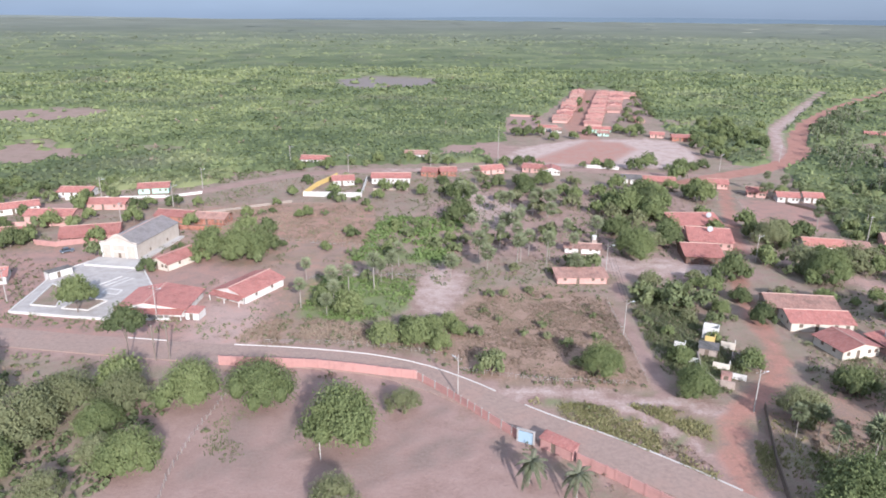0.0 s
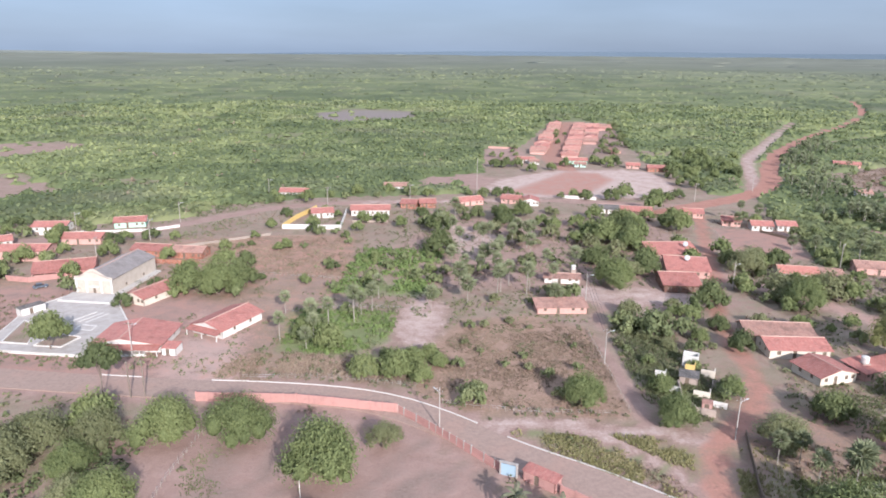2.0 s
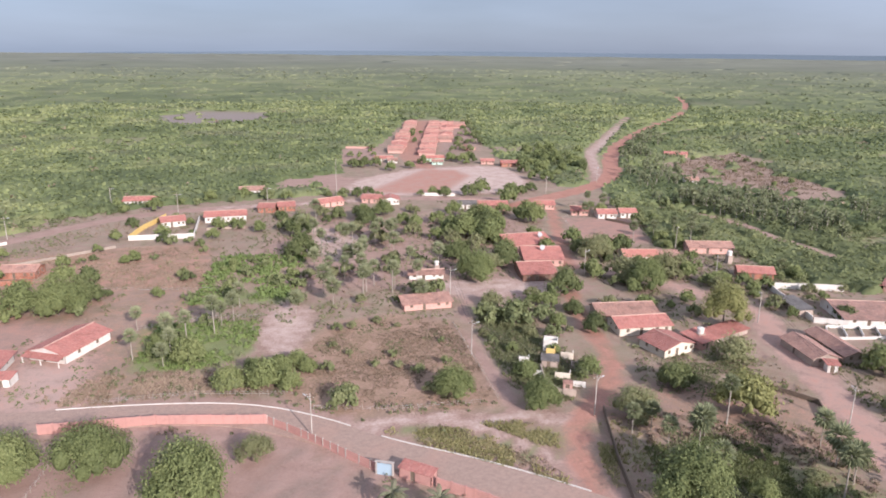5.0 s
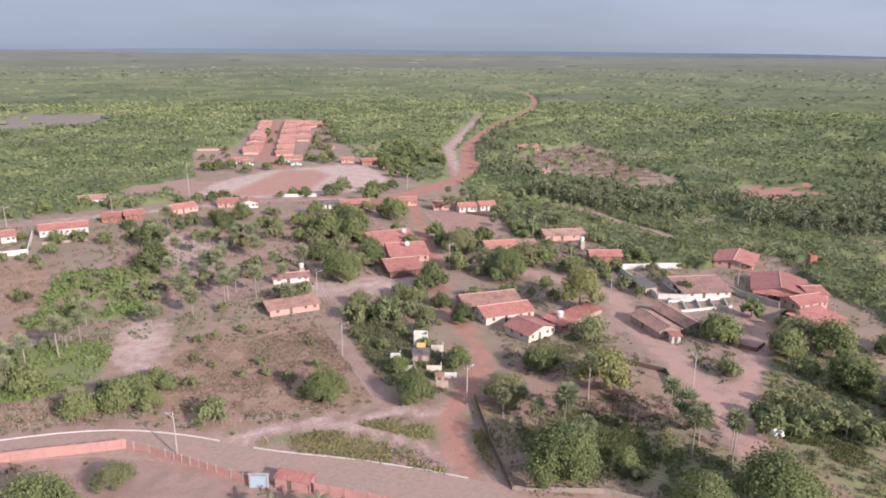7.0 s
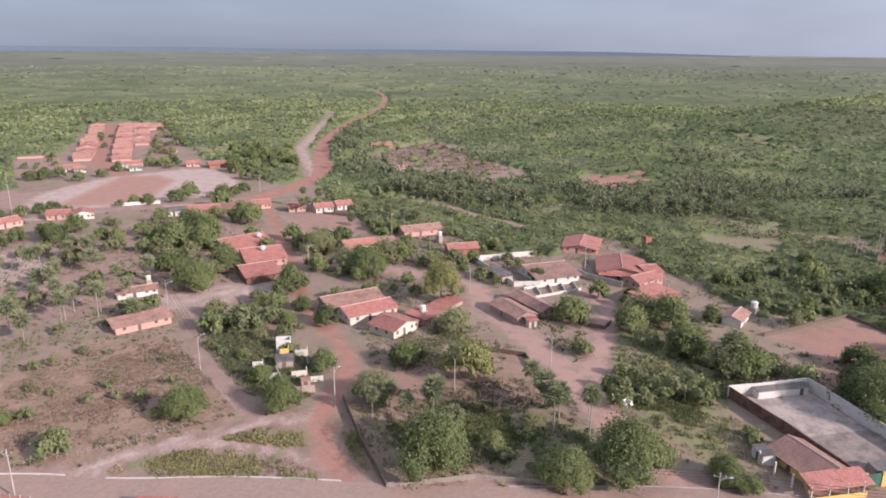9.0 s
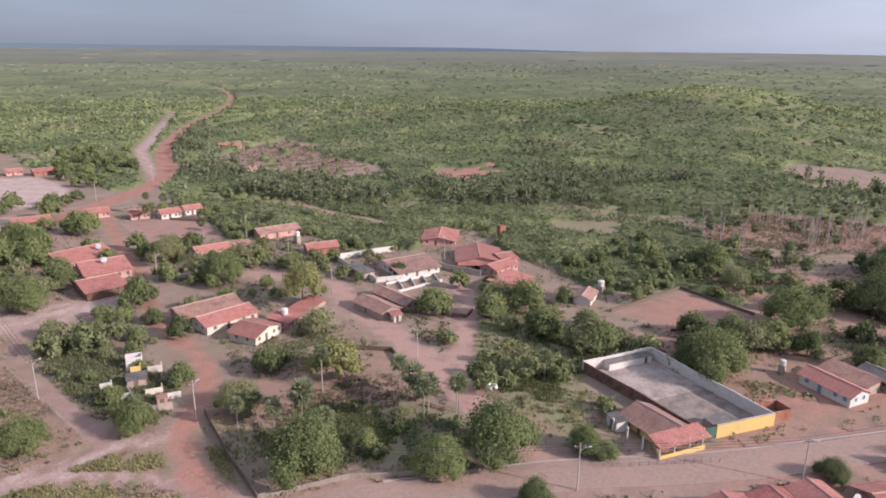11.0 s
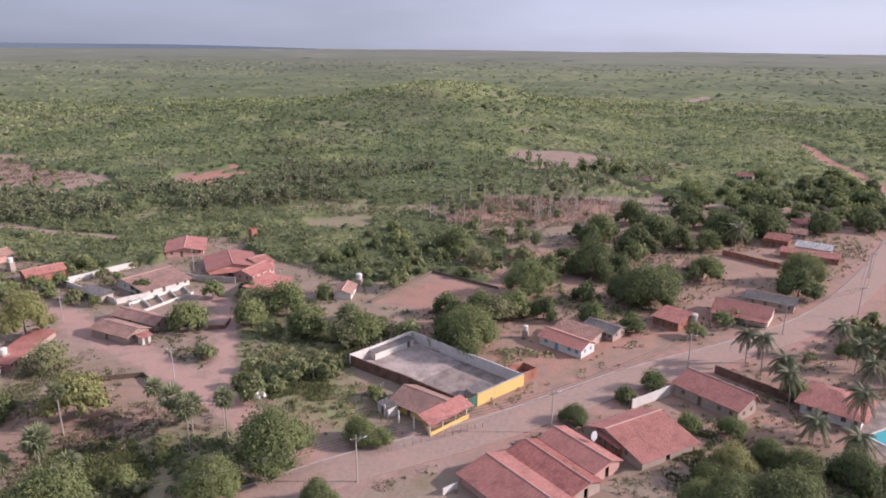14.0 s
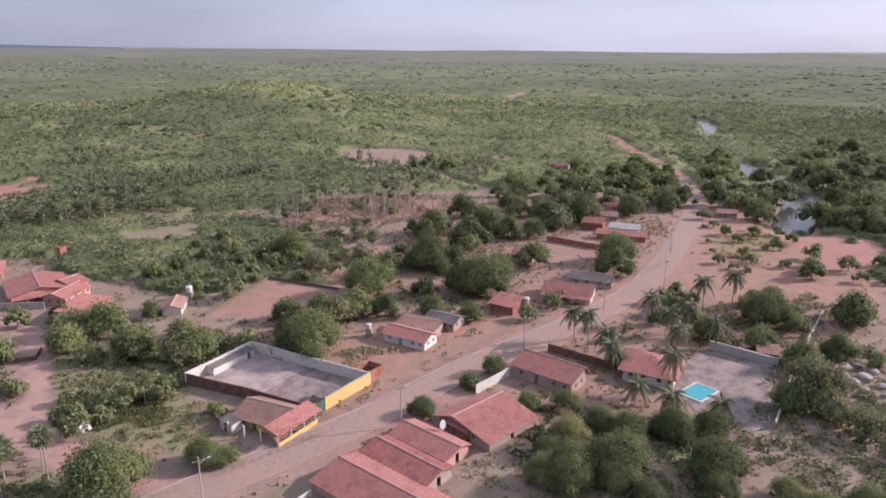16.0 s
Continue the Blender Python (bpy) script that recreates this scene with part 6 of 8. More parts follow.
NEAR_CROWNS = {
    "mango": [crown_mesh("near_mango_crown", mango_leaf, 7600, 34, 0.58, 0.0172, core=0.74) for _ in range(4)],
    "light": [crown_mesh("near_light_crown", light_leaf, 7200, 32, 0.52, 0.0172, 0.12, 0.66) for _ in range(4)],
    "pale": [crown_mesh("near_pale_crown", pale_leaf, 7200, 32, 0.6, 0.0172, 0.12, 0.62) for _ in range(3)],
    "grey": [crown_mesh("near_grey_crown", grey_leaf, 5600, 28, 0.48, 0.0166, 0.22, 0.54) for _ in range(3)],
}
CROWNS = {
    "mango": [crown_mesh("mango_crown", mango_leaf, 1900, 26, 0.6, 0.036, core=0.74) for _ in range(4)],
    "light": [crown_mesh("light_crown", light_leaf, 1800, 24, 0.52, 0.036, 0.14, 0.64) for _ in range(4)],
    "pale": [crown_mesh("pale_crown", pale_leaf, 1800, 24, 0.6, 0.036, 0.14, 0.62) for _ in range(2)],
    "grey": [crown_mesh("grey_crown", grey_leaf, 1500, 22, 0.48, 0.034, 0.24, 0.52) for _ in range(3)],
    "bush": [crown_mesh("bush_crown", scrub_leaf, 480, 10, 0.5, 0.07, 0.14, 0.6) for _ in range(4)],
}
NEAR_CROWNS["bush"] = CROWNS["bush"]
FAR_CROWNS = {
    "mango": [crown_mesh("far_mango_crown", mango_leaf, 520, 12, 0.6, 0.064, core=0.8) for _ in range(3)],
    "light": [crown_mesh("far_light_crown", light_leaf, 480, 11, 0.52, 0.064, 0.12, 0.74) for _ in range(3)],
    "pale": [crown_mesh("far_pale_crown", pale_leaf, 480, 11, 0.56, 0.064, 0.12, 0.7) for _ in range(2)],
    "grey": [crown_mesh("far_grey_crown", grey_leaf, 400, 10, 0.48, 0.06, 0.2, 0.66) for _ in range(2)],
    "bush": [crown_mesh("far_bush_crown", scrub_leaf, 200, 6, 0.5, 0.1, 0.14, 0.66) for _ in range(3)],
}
TRUNKS = [trunk_mesh("tree_trunk", bark, 6, 0.5, 0.98, 0.035) for _ in range(3)]
FAR_TRUNKS = [trunk_mesh("far_tree_trunk", bark, 3, 0.5, 0.98, 0.035, 4) for _ in range(2)]
BUSH_STEMS = trunk_mesh("bush_stems", bark, 4, 0.5, 0.9, 0.03, 4)
TREE_LABELS = {
    "mango": "broad dark-green mango tree with a dense round crown",
    "pale": "yellow-green shade tree with a loose round crown",
    "light": "fresh green shade tree with a loose round crown",
    "grey": "grey-green thorn tree with a thin airy crown",
    "bush": "low green bush growing in sandy ground",
}


def tree(kind, x, y, r, h=None, label=""):
    """A tree with a crown of radius r that reaches up to h."""
    h = h or min(1.62 * r, 5.5 + 0.75 * r)
    top = new({"mango": "mango_tree", "light": "shade_tree", "pale": "shade_tree", "grey": "thorn_tree", "bush": "bush"}[kind])
    top.matrix_world = pose(x, y, lift(x, y), 0, 0, rng.uniform(0, 360))
    crown_h = min(0.92 * h, 1.5 * r)
    away = math.hypot(x, y)
    choice = (NEAR_CROWNS if away < 132 and r > 2.6 or away < 240 and r > 6.4 else CROWNS if away < 185 and r > 2.2 or away < 320 and r > 4.8 else FAR_CROWNS)[kind]
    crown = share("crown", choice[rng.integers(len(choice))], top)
    crown.matrix_local = Matrix.LocRotScale((0, 0, h - (0.95 if kind == "mango" else 0.88) * crown_h), None, (r * rng.uniform(0.95, 1.1), r * rng.uniform(0.92, 1.06), crown_h * 0.95))
    trunk = share("trunk", BUSH_STEMS if kind == "bush" else TRUNKS[rng.integers(3)] if away < 185 else FAR_TRUNKS[rng.integers(2)], top)
    trunk.matrix_local = Matrix.LocRotScale(None, None, (r * 0.9, r * 0.9, h * 0.78))
    tagged(top, label or TREE_LABELS[kind], "bush" if kind == "bush" else "tree", kind + " trees of the village" if kind != "bush" else "bushes of the village")
    return top


def fan_crown(name):
    """The round head of a wax palm: stiff split fans on stalks, dead ones hanging."""
    verts, faces, tones = [], [], []
    for k in range(46):
        a, up = 2.4 * k, 1.4 - 2.7 * k / 46 + rng.uniform(-0.15, 0.15)
        d = Vector((math.cos(a) * math.cos(up), math.sin(a) * math.cos(up), math.sin(up)))
        side = d.cross(Vector((0, 0, 1))).normalized()
        over = side.cross(d)
        reach = rng.uniform(0.8, 1.2)
        base = len(verts)
        verts += [tuple(d * 0.3)]
        for j in range(9):
            w = (j - 4) / 4 * 1.2
            s = (1.0 if j % 2 == 0 else 0.66) * reach
            verts.append(tuple(d * (0.42 + 0.58 * math.cos(w)) * s + side * 0.42 * math.sin(w) * s + over * (0.06 if j % 2 else -0.04)))
        for j in range(8):
            faces.append((base, base + 1 + j, base + 2 + j))
            # raised fans lighter by painted top light, dead hanging ones darker
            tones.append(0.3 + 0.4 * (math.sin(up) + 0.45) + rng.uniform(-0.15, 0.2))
    me = bpy.data.meshes.new(name)
    me.from_pydata(verts, [], faces)
    me.attributes.new("tone", "FLOAT", "FACE").data.foreach_set("value", np.clip(tones, 0, 1).astype(np.float32))
    me.materials.append(palm_leaf)
    return me


def frond_crown(name):
    """The head of a coconut palm: arched fronds with hanging leaflets."""
    verts, faces, tones = [], [], []
    for k in range(24):
        a, rise, reach = 2.4 * k + rng.uniform(-0.2, 0.2), 1.3 - 1.8 * k / 24, rng.uniform(0.85, 1.15)
        spine = [Vector((math.cos(a) * s * reach, math.sin(a) * s * reach, rise * s * 0.85 - (0.72 + 0.3 * (1 - rise)) * s * s)) for s in np.linspace(0.05, 1, 12)]
        side = Vector((-math.sin(a), math.cos(a), 0))
        for j in range(11):
            p, q = spine[j], spine[j + 1]
            w = 0.19 * math.sin(math.pi * (0.15 + 0.78 * j / 11))
            for sign in (-1, 1):
                base = len(verts)
                tip = side * sign * w + Vector((0, 0, -0.5 * w)) + (q - p) * 0.9
                verts += [tuple(p), tuple(p * 0.15 + q * 0.85), tuple(p * 0.15 + q * 0.85 + tip), tuple(p + tip * 0.9)]
                faces.append((base, base + 1, base + 2, base + 3))
                # top light put into the tone: raised fronds are lighter
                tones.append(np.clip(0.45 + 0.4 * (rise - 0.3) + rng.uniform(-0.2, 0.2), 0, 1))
    me = bpy.data.meshes.new(name)
    me.from_pydata(verts, [], faces)
    me.attributes.new("tone", "FLOAT", "FACE").data.foreach_set("value", np.array(tones, np.float32))
    me.materials.append(coconut_leaf)
    return me


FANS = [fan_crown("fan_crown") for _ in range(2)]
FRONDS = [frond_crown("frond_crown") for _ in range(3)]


def stem_mesh(name, lean):
    bm = bmesh.new()
    tube(bm, [(0, 0, -0.03), (lean * 0.2, 0, 0.3), (lean * 0.6, 0, 0.7), (lean, 0, 1.0)], [0.022, 0.016, 0.014, 0.013], 7)
    me = bpy.data.meshes.new(name)
    bm.to_mesh(me)
    bm.free()
    me.materials.append(palm_bark)
    return me


STEMS = [stem_mesh("palm_stem", 0.02), stem_mesh("palm_stem_bent", 0.12)]


def palm(kind, x, y, h, r):
    top = new("palm_tree")
    top.matrix_world = pose(x, y, lift(x, y), 0, 0, rng.uniform(0, 360))
    bent = kind == "coconut"
    trunk = share("trunk", STEMS[1 if bent else 0], top, Matrix.LocRotScale(None, None, (h, h, h)))
    crown = share("crown", (FRONDS if bent else FANS)[rng.integers(2)], top)
    crown.matrix_local = Matrix.LocRotScale((0.12 * h if bent else 0.02 * h, 0, h), None, (r, r, r))
    tagged(top, "coconut palm with long drooping fronds" if bent else "wax palm with a slim trunk and round fan crown", "palm", "coconut palms" if bent else "wax palms")


def scatter(name, x, y, r, h, leaves_n, size, material, label, category, tone_seed=31, low=0.0, wild=0.5):
    """Uncounted scrub: every clump a dome of leaf sprays, all in one mesh."""
    n = len(x)
    z = terrain(x, y)
    d = rng.normal(size=(n, leaves_n, 3))
    d /= np.linalg.norm(d, axis=2)[:, :, None]
    d[:, :, 2] = np.abs(d[:, :, 2]) * 1.1 - 0.12
    lump = 0.72 + 0.38 * rng.random((n, leaves_n))
    c = np.stack([x, y, z + low], 1)[:, None] + d * lump[:, :, None] * np.stack([r, r, h], 1)[:, None]
    v, f = leaf_tris(c.reshape(-1, 3), (d + np.array((0, 0, 0.25)) + rng.normal(size=d.shape) * wild).reshape(-1, 3), (rng.uniform(0.65, 1.25, (n, leaves_n)) * np.broadcast_to(np.asarray(size), (n,))[:, None]).ravel(), 1.3)
    clump = np.clip(fractal(x, y, 45, tone_seed) * 1.5 - 0.4 + rng.normal(size=n) * 0.17, 0, 1)
    # top light painted in the tone: sprays facing up are lighter
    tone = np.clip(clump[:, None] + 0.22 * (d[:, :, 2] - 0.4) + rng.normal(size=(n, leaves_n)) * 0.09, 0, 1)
    ob = link_mesh(name, v, f, material, tone=tone.ravel())
    return tagged(ob, label, category, kind="stuff")


def stand_tone(x, y, patch, seed):
    """Lighter and darker stands of woods at three scales, and one lighter hill."""
    return 0.46 + 1.3 * (fractal(x, y, patch, seed) - 0.5) + 1.55 * (fractal(x, y, patch * 6, seed + 4) - 0.5) + 0.8 * (value_noise(x, y, patch * 0.4, seed + 7) - 0.5) + 0.28 * np.exp(-(((x - 640) / 190) ** 2) - ((y - 190) / 160) ** 2)


def canopy(name, x, y, r, h, leaves_n, size, material, label, category, tone_seed=31, patch=45, spread=0.17, wild=0.3):
    """Woods nobody could count: uneven crowns with leaf sprays standing off them, all in one mesh."""
    n = len(x)
    z = terrain(x, y)
    turn = rng.uniform(0, 6.28, n)[:, None] + np.arange(5) * 2 * math.pi / 5
    rings = []
    for out, up in ((0.66, 0.8), (1.0, 0.3)):
        rr = r[:, None] * out * rng.uniform(0.65, 1.25, (n, 5))
        zz = (z + h * up)[:, None] + h[:, None] * rng.uniform(-0.16, 0.16, (n, 5))
        rings.append(np.stack([x[:, None] + rr * np.cos(turn), y[:, None] + rr * np.sin(turn), zz], 2))
    rings[1][:, :, 2] = np.minimum(rings[1][:, :, 2], (z + 0.34 * h)[:, None])
    top = np.stack([x + r * rng.uniform(-0.25, 0.25, n), y + r * rng.uniform(-0.25, 0.25, n), z + h], 1)[:, None]
    verts = np.concatenate([top, rings[0], rings[1]], 1).reshape(-1, 3)
    tris = [(0, 1 + k, 1 + (k + 1) % 5) for k in range(5)]
    for k in range(5):
        m = (k + 1) % 5
        tris += [(1 + k, 6 + k, 6 + m), (1 + k, 6 + m, 1 + m)]
    faces = (np.array(tris)[None] + 11 * np.arange(n)[:, None, None]).reshape(-1, 3)
    clump = stand_tone(x, y, patch, tone_seed) + rng.normal(size=n) * spread + 0.3 * (rng.random(n) < 0.04)
    clump = np.clip(clump - 0.22 * ramp01(-y, 110, 260), 0, 1)
    # crown sides toned darker than tops, a little painted shade
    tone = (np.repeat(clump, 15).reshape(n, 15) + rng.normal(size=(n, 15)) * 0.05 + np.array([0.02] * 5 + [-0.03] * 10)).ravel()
    if leaves_n:
        d = rng.normal(size=(n, leaves_n, 3))
        d /= np.linalg.norm(d, axis=2)[:, :, None]
        d[:, :, 2] = np.abs(d[:, :, 2]) * 0.9 + 0.1
        c = np.stack([x, y, z], 1)[:, None] + d * rng.uniform(0.86, 1.25, (n, leaves_n, 1)) * np.stack([r, r, h], 1)[:, None]
        v, f = leaf_tris(c.reshape(-1, 3), (d + np.array((0, 0, 0.3)) + rng.normal(size=d.shape) * wild).reshape(-1, 3), (rng.uniform(0.6, 1.25, (n, leaves_n)) * np.broadcast_to(np.asarray(size), (n,))[:, None]).ravel(), 1.3)
        # leaves facing up get a lighter tone, painted light from above
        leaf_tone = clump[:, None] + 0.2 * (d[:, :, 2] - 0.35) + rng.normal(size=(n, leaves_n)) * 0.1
        faces = np.concatenate([faces, f + len(verts)])
        verts = np.concatenate([verts, v])
        tone = np.concatenate([tone, leaf_tone.ravel()])
    ob = link_mesh(name, verts, faces, material, tone=np.clip(tone, 0, 1), smooth=True)
    return tagged(ob, label, category, kind="stuff")


def foliage(name, bands, high, crown, material, label, category, gap, patch, leaves_n):
    """A closed layer of brush seen from above: an uneven sheet of foliage with leaf sprays on it, open where the ground is bare."""
    verts, faces, tones, base = [], [], [], 0
    for near, far, step in bands:
        na, nr = int(math.radians(168) * 0.5 * (near + far) / step), int((far - near) / (1.2 * step)) + 2
        k, m = np.meshgrid(np.arange(na), np.arange(nr))
        k, m = k.ravel(), m.ravel()
        a = math.radians(-44) + math.radians(168) * (k + rng.uniform(-0.4, 0.4, len(k))) / na
        r = near + (far - near) * (m + rng.uniform(-0.4, 0.4, len(k))) / (nr - 1)
        x, y = r * np.sin(a), r * np.cos(a)
        ok = (inside(x, y, VILLAGE) < 2) & (fractal(x, y, patch * 1.3, 12) > gap) & clear_of(x, y, 0.5)
        lump = 0.6 * value_noise(x, y, crown, 81) + 0.4 * value_noise(x, y, crown * 0.45, 82)
        h = high * (0.1 + 1.0 * lump + 0.6 * (value_noise(x, y, crown * 4.5, 83) - 0.3) + rng.uniform(0, 0.25, len(k)))
        z = terrain(x, y) + np.where(ok & (m > 0) & (m < nr - 1), np.maximum(h, 0.1), -0.6)
        # high lumps lighter and hollows darker, relief shading painted in the tone
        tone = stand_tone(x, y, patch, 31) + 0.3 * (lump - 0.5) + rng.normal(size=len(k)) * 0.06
        tone -= 0.22 * ramp01(-y, 110, 260)
        i = (np.arange(nr - 1)[:, None] * na + np.arange(na - 1)[None, :]).ravel()
        for tri in (np.stack([i, i + na, i + na + 1], 1), np.stack([i, i + na + 1, i + 1], 1)):
            tri = tri[ok[tri].any(1)]
            faces.append(tri + base)
            tones.append(tone[tri].mean(1))
        verts.append(np.stack([x, y, z], 1))
        base += len(x)
        if leaves_n:
            pick = np.repeat(np.flatnonzero(ok), leaves_n)
            size = step * rng.uniform(0.16, 0.36, len(pick))
            c = np.stack([x, y, z], 1)[pick] + rng.uniform(-0.55, 0.55, (len(pick), 3)) * np.array((step, step, 0.3 * step)) + np.array((0, 0, 0.2 * high))
            v, f = leaf_tris(c, rng.normal(size=c.shape) * 0.5 + np.array((0, 0, 0.8)), size, 1.3)
            verts.append(v), faces.append(f + base), tones.append(tone[pick] + rng.normal(size=len(pick)) * 0.09)
            base += len(v)
    ob = link_mesh(name, np.concatenate(verts), np.concatenate(faces), material, tone=np.clip(np.concatenate(tones), 0, 1), smooth=True)
    return tagged(ob, label, category, kind="stuff")


def grass(ring, count, low, high, material, label, seed, gap=0.3):
    """Standing grass: tufts of thin upright blades, all in one mesh."""
    dice = np.random.default_rng(seed)
    p = np.array(ring, float)
    x, y = dice.uniform(p[:, 0].min(), p[:, 0].max(), count), dice.uniform(p[:, 1].min(), p[:, 1].max(), count)
    ok = (inside(x, y, ring) + 9 * (fractal(x, y, 7, seed + 2) - 0.5) > 4 * dice.random(count)) & (fractal(x, y, 5, seed) > gap)
    for line, half in ROADS:
        ok &= off_line(x, y, line) > half * 0.72
    x, y = np.repeat(x[ok], 4), np.repeat(y[ok], 4)
    n = len(x)
    a, h, w = dice.uniform(0, 6.28, n), dice.uniform(low, high, n), dice.uniform(0.04, 0.12, n)
    x, y, z = x + dice.normal(size=n) * 0.18, y + dice.normal(size=n) * 0.18, terrain(x, y)
    bend = dice.uniform(0.2, 0.6, n) * h
    foot, tip = np.stack([x, y, z - 0.05], 1), np.stack([x + np.sin(a) * bend, y + np.cos(a) * bend, z + h], 1)
    side = np.stack([np.cos(a), -np.sin(a), 0 * a], 1) * w[:, None]
    v = np.stack([foot - side * 0.6, foot + side * 0.6, tip + side, tip - side], 1).reshape(-1, 3)
    tone = np.clip(fractal(x, y, 9, seed + 5) * 1.4 - 0.2 + dice.normal(size=n) * 0.15, 0, 1)
    tagged(link_mesh("grass", v, np.arange(4 * n).reshape(-1, 4), material, tone=tone), label, "grass", kind="stuff")


ROADS = ((MAIN_STREET, 6.0), (RED_ROAD, 6.6), (CART_TRACK, 7.0), (BACK_STREET, 5.0), (SIDE_TRACK, 2.6), (SIDE_TRACK_LOW, 1.9), (FIELD_PATH, 2.6), (SQUARE_LANE, 6.0), (RED_LANE, 5.5), (RED_ARM, 4.5), (NORTH_STREET, 6.0), (AVENUE, 24.0), (FAR_TRACK, 3.4), (FIELD_LANE, 3.6), (WOODS_LANE, 5.0), (EAST_ROAD, 6.0), (RIDGE_ROAD, 14.0), (FIELD_TRACK, 4.5))
OPEN = ([(127.6, 65.8), (144.8, 57.5), (131.5, 26.4), (117.4, 34.5), (105, 38), (109, 51)], [(141, -38), (157, -51.9), (151.5, -66.5), (134, -57), (122, -49), (126, -41.6)], SPORTS_FIELD, PLAZA, YARD_EAST, BARE_LOT)
CLEARED = (FIELD_APRON, BANK_EARTH, BARE_SCRUB, SAND_PIT, CLEARING, WEST_CLEARING, EAST_CLEARING, PALM_CLEARING, FAR_CLEARING)


def clear_of(x, y, margin=1.5):
    ok = np.ones(len(x), bool)
    for line, half in ROADS:
        ok &= off_line(x, y, line) > half
    for ring in OPEN:
        ok &= inside(x, y, ring) < 0
    for ring in CLEARED:
        ok &= (inside(x, y, ring) + (8 if ring is SAND_PIT else 26) * (fractal(x, y, 8 if ring is SAND_PIT else 22, 71) - 0.5) < 0) | (value_noise(x, y, 9, 72) > 0.86)
    ok &= (inside(x, y, RIVER) < -3) & (inside(x, y, RIVER_UPPER) < -4)
    for ring in FOOTPRINTS:
        ok &= inside(x, y, ring) < -margin
    return ok


def sector(near, far, step, grow=0.0):
    """Jittered places over the ground that the flight looks at."""
    out, r = [], near
    while r < far:
        s = step * (1 + grow * (r - near) / near)
        count = int(math.radians(168) * r / s)
        a = math.radians(-44) + math.radians(168) * (np.arange(count) + rng.random(count)) / count
        rr = r + s * (rng.random(count) - 0.5)
        out.append(np.stack([rr * np.sin(a), rr * np.cos(a)], 1))
        r += s * 0.9
    return np.concatenate(out).T


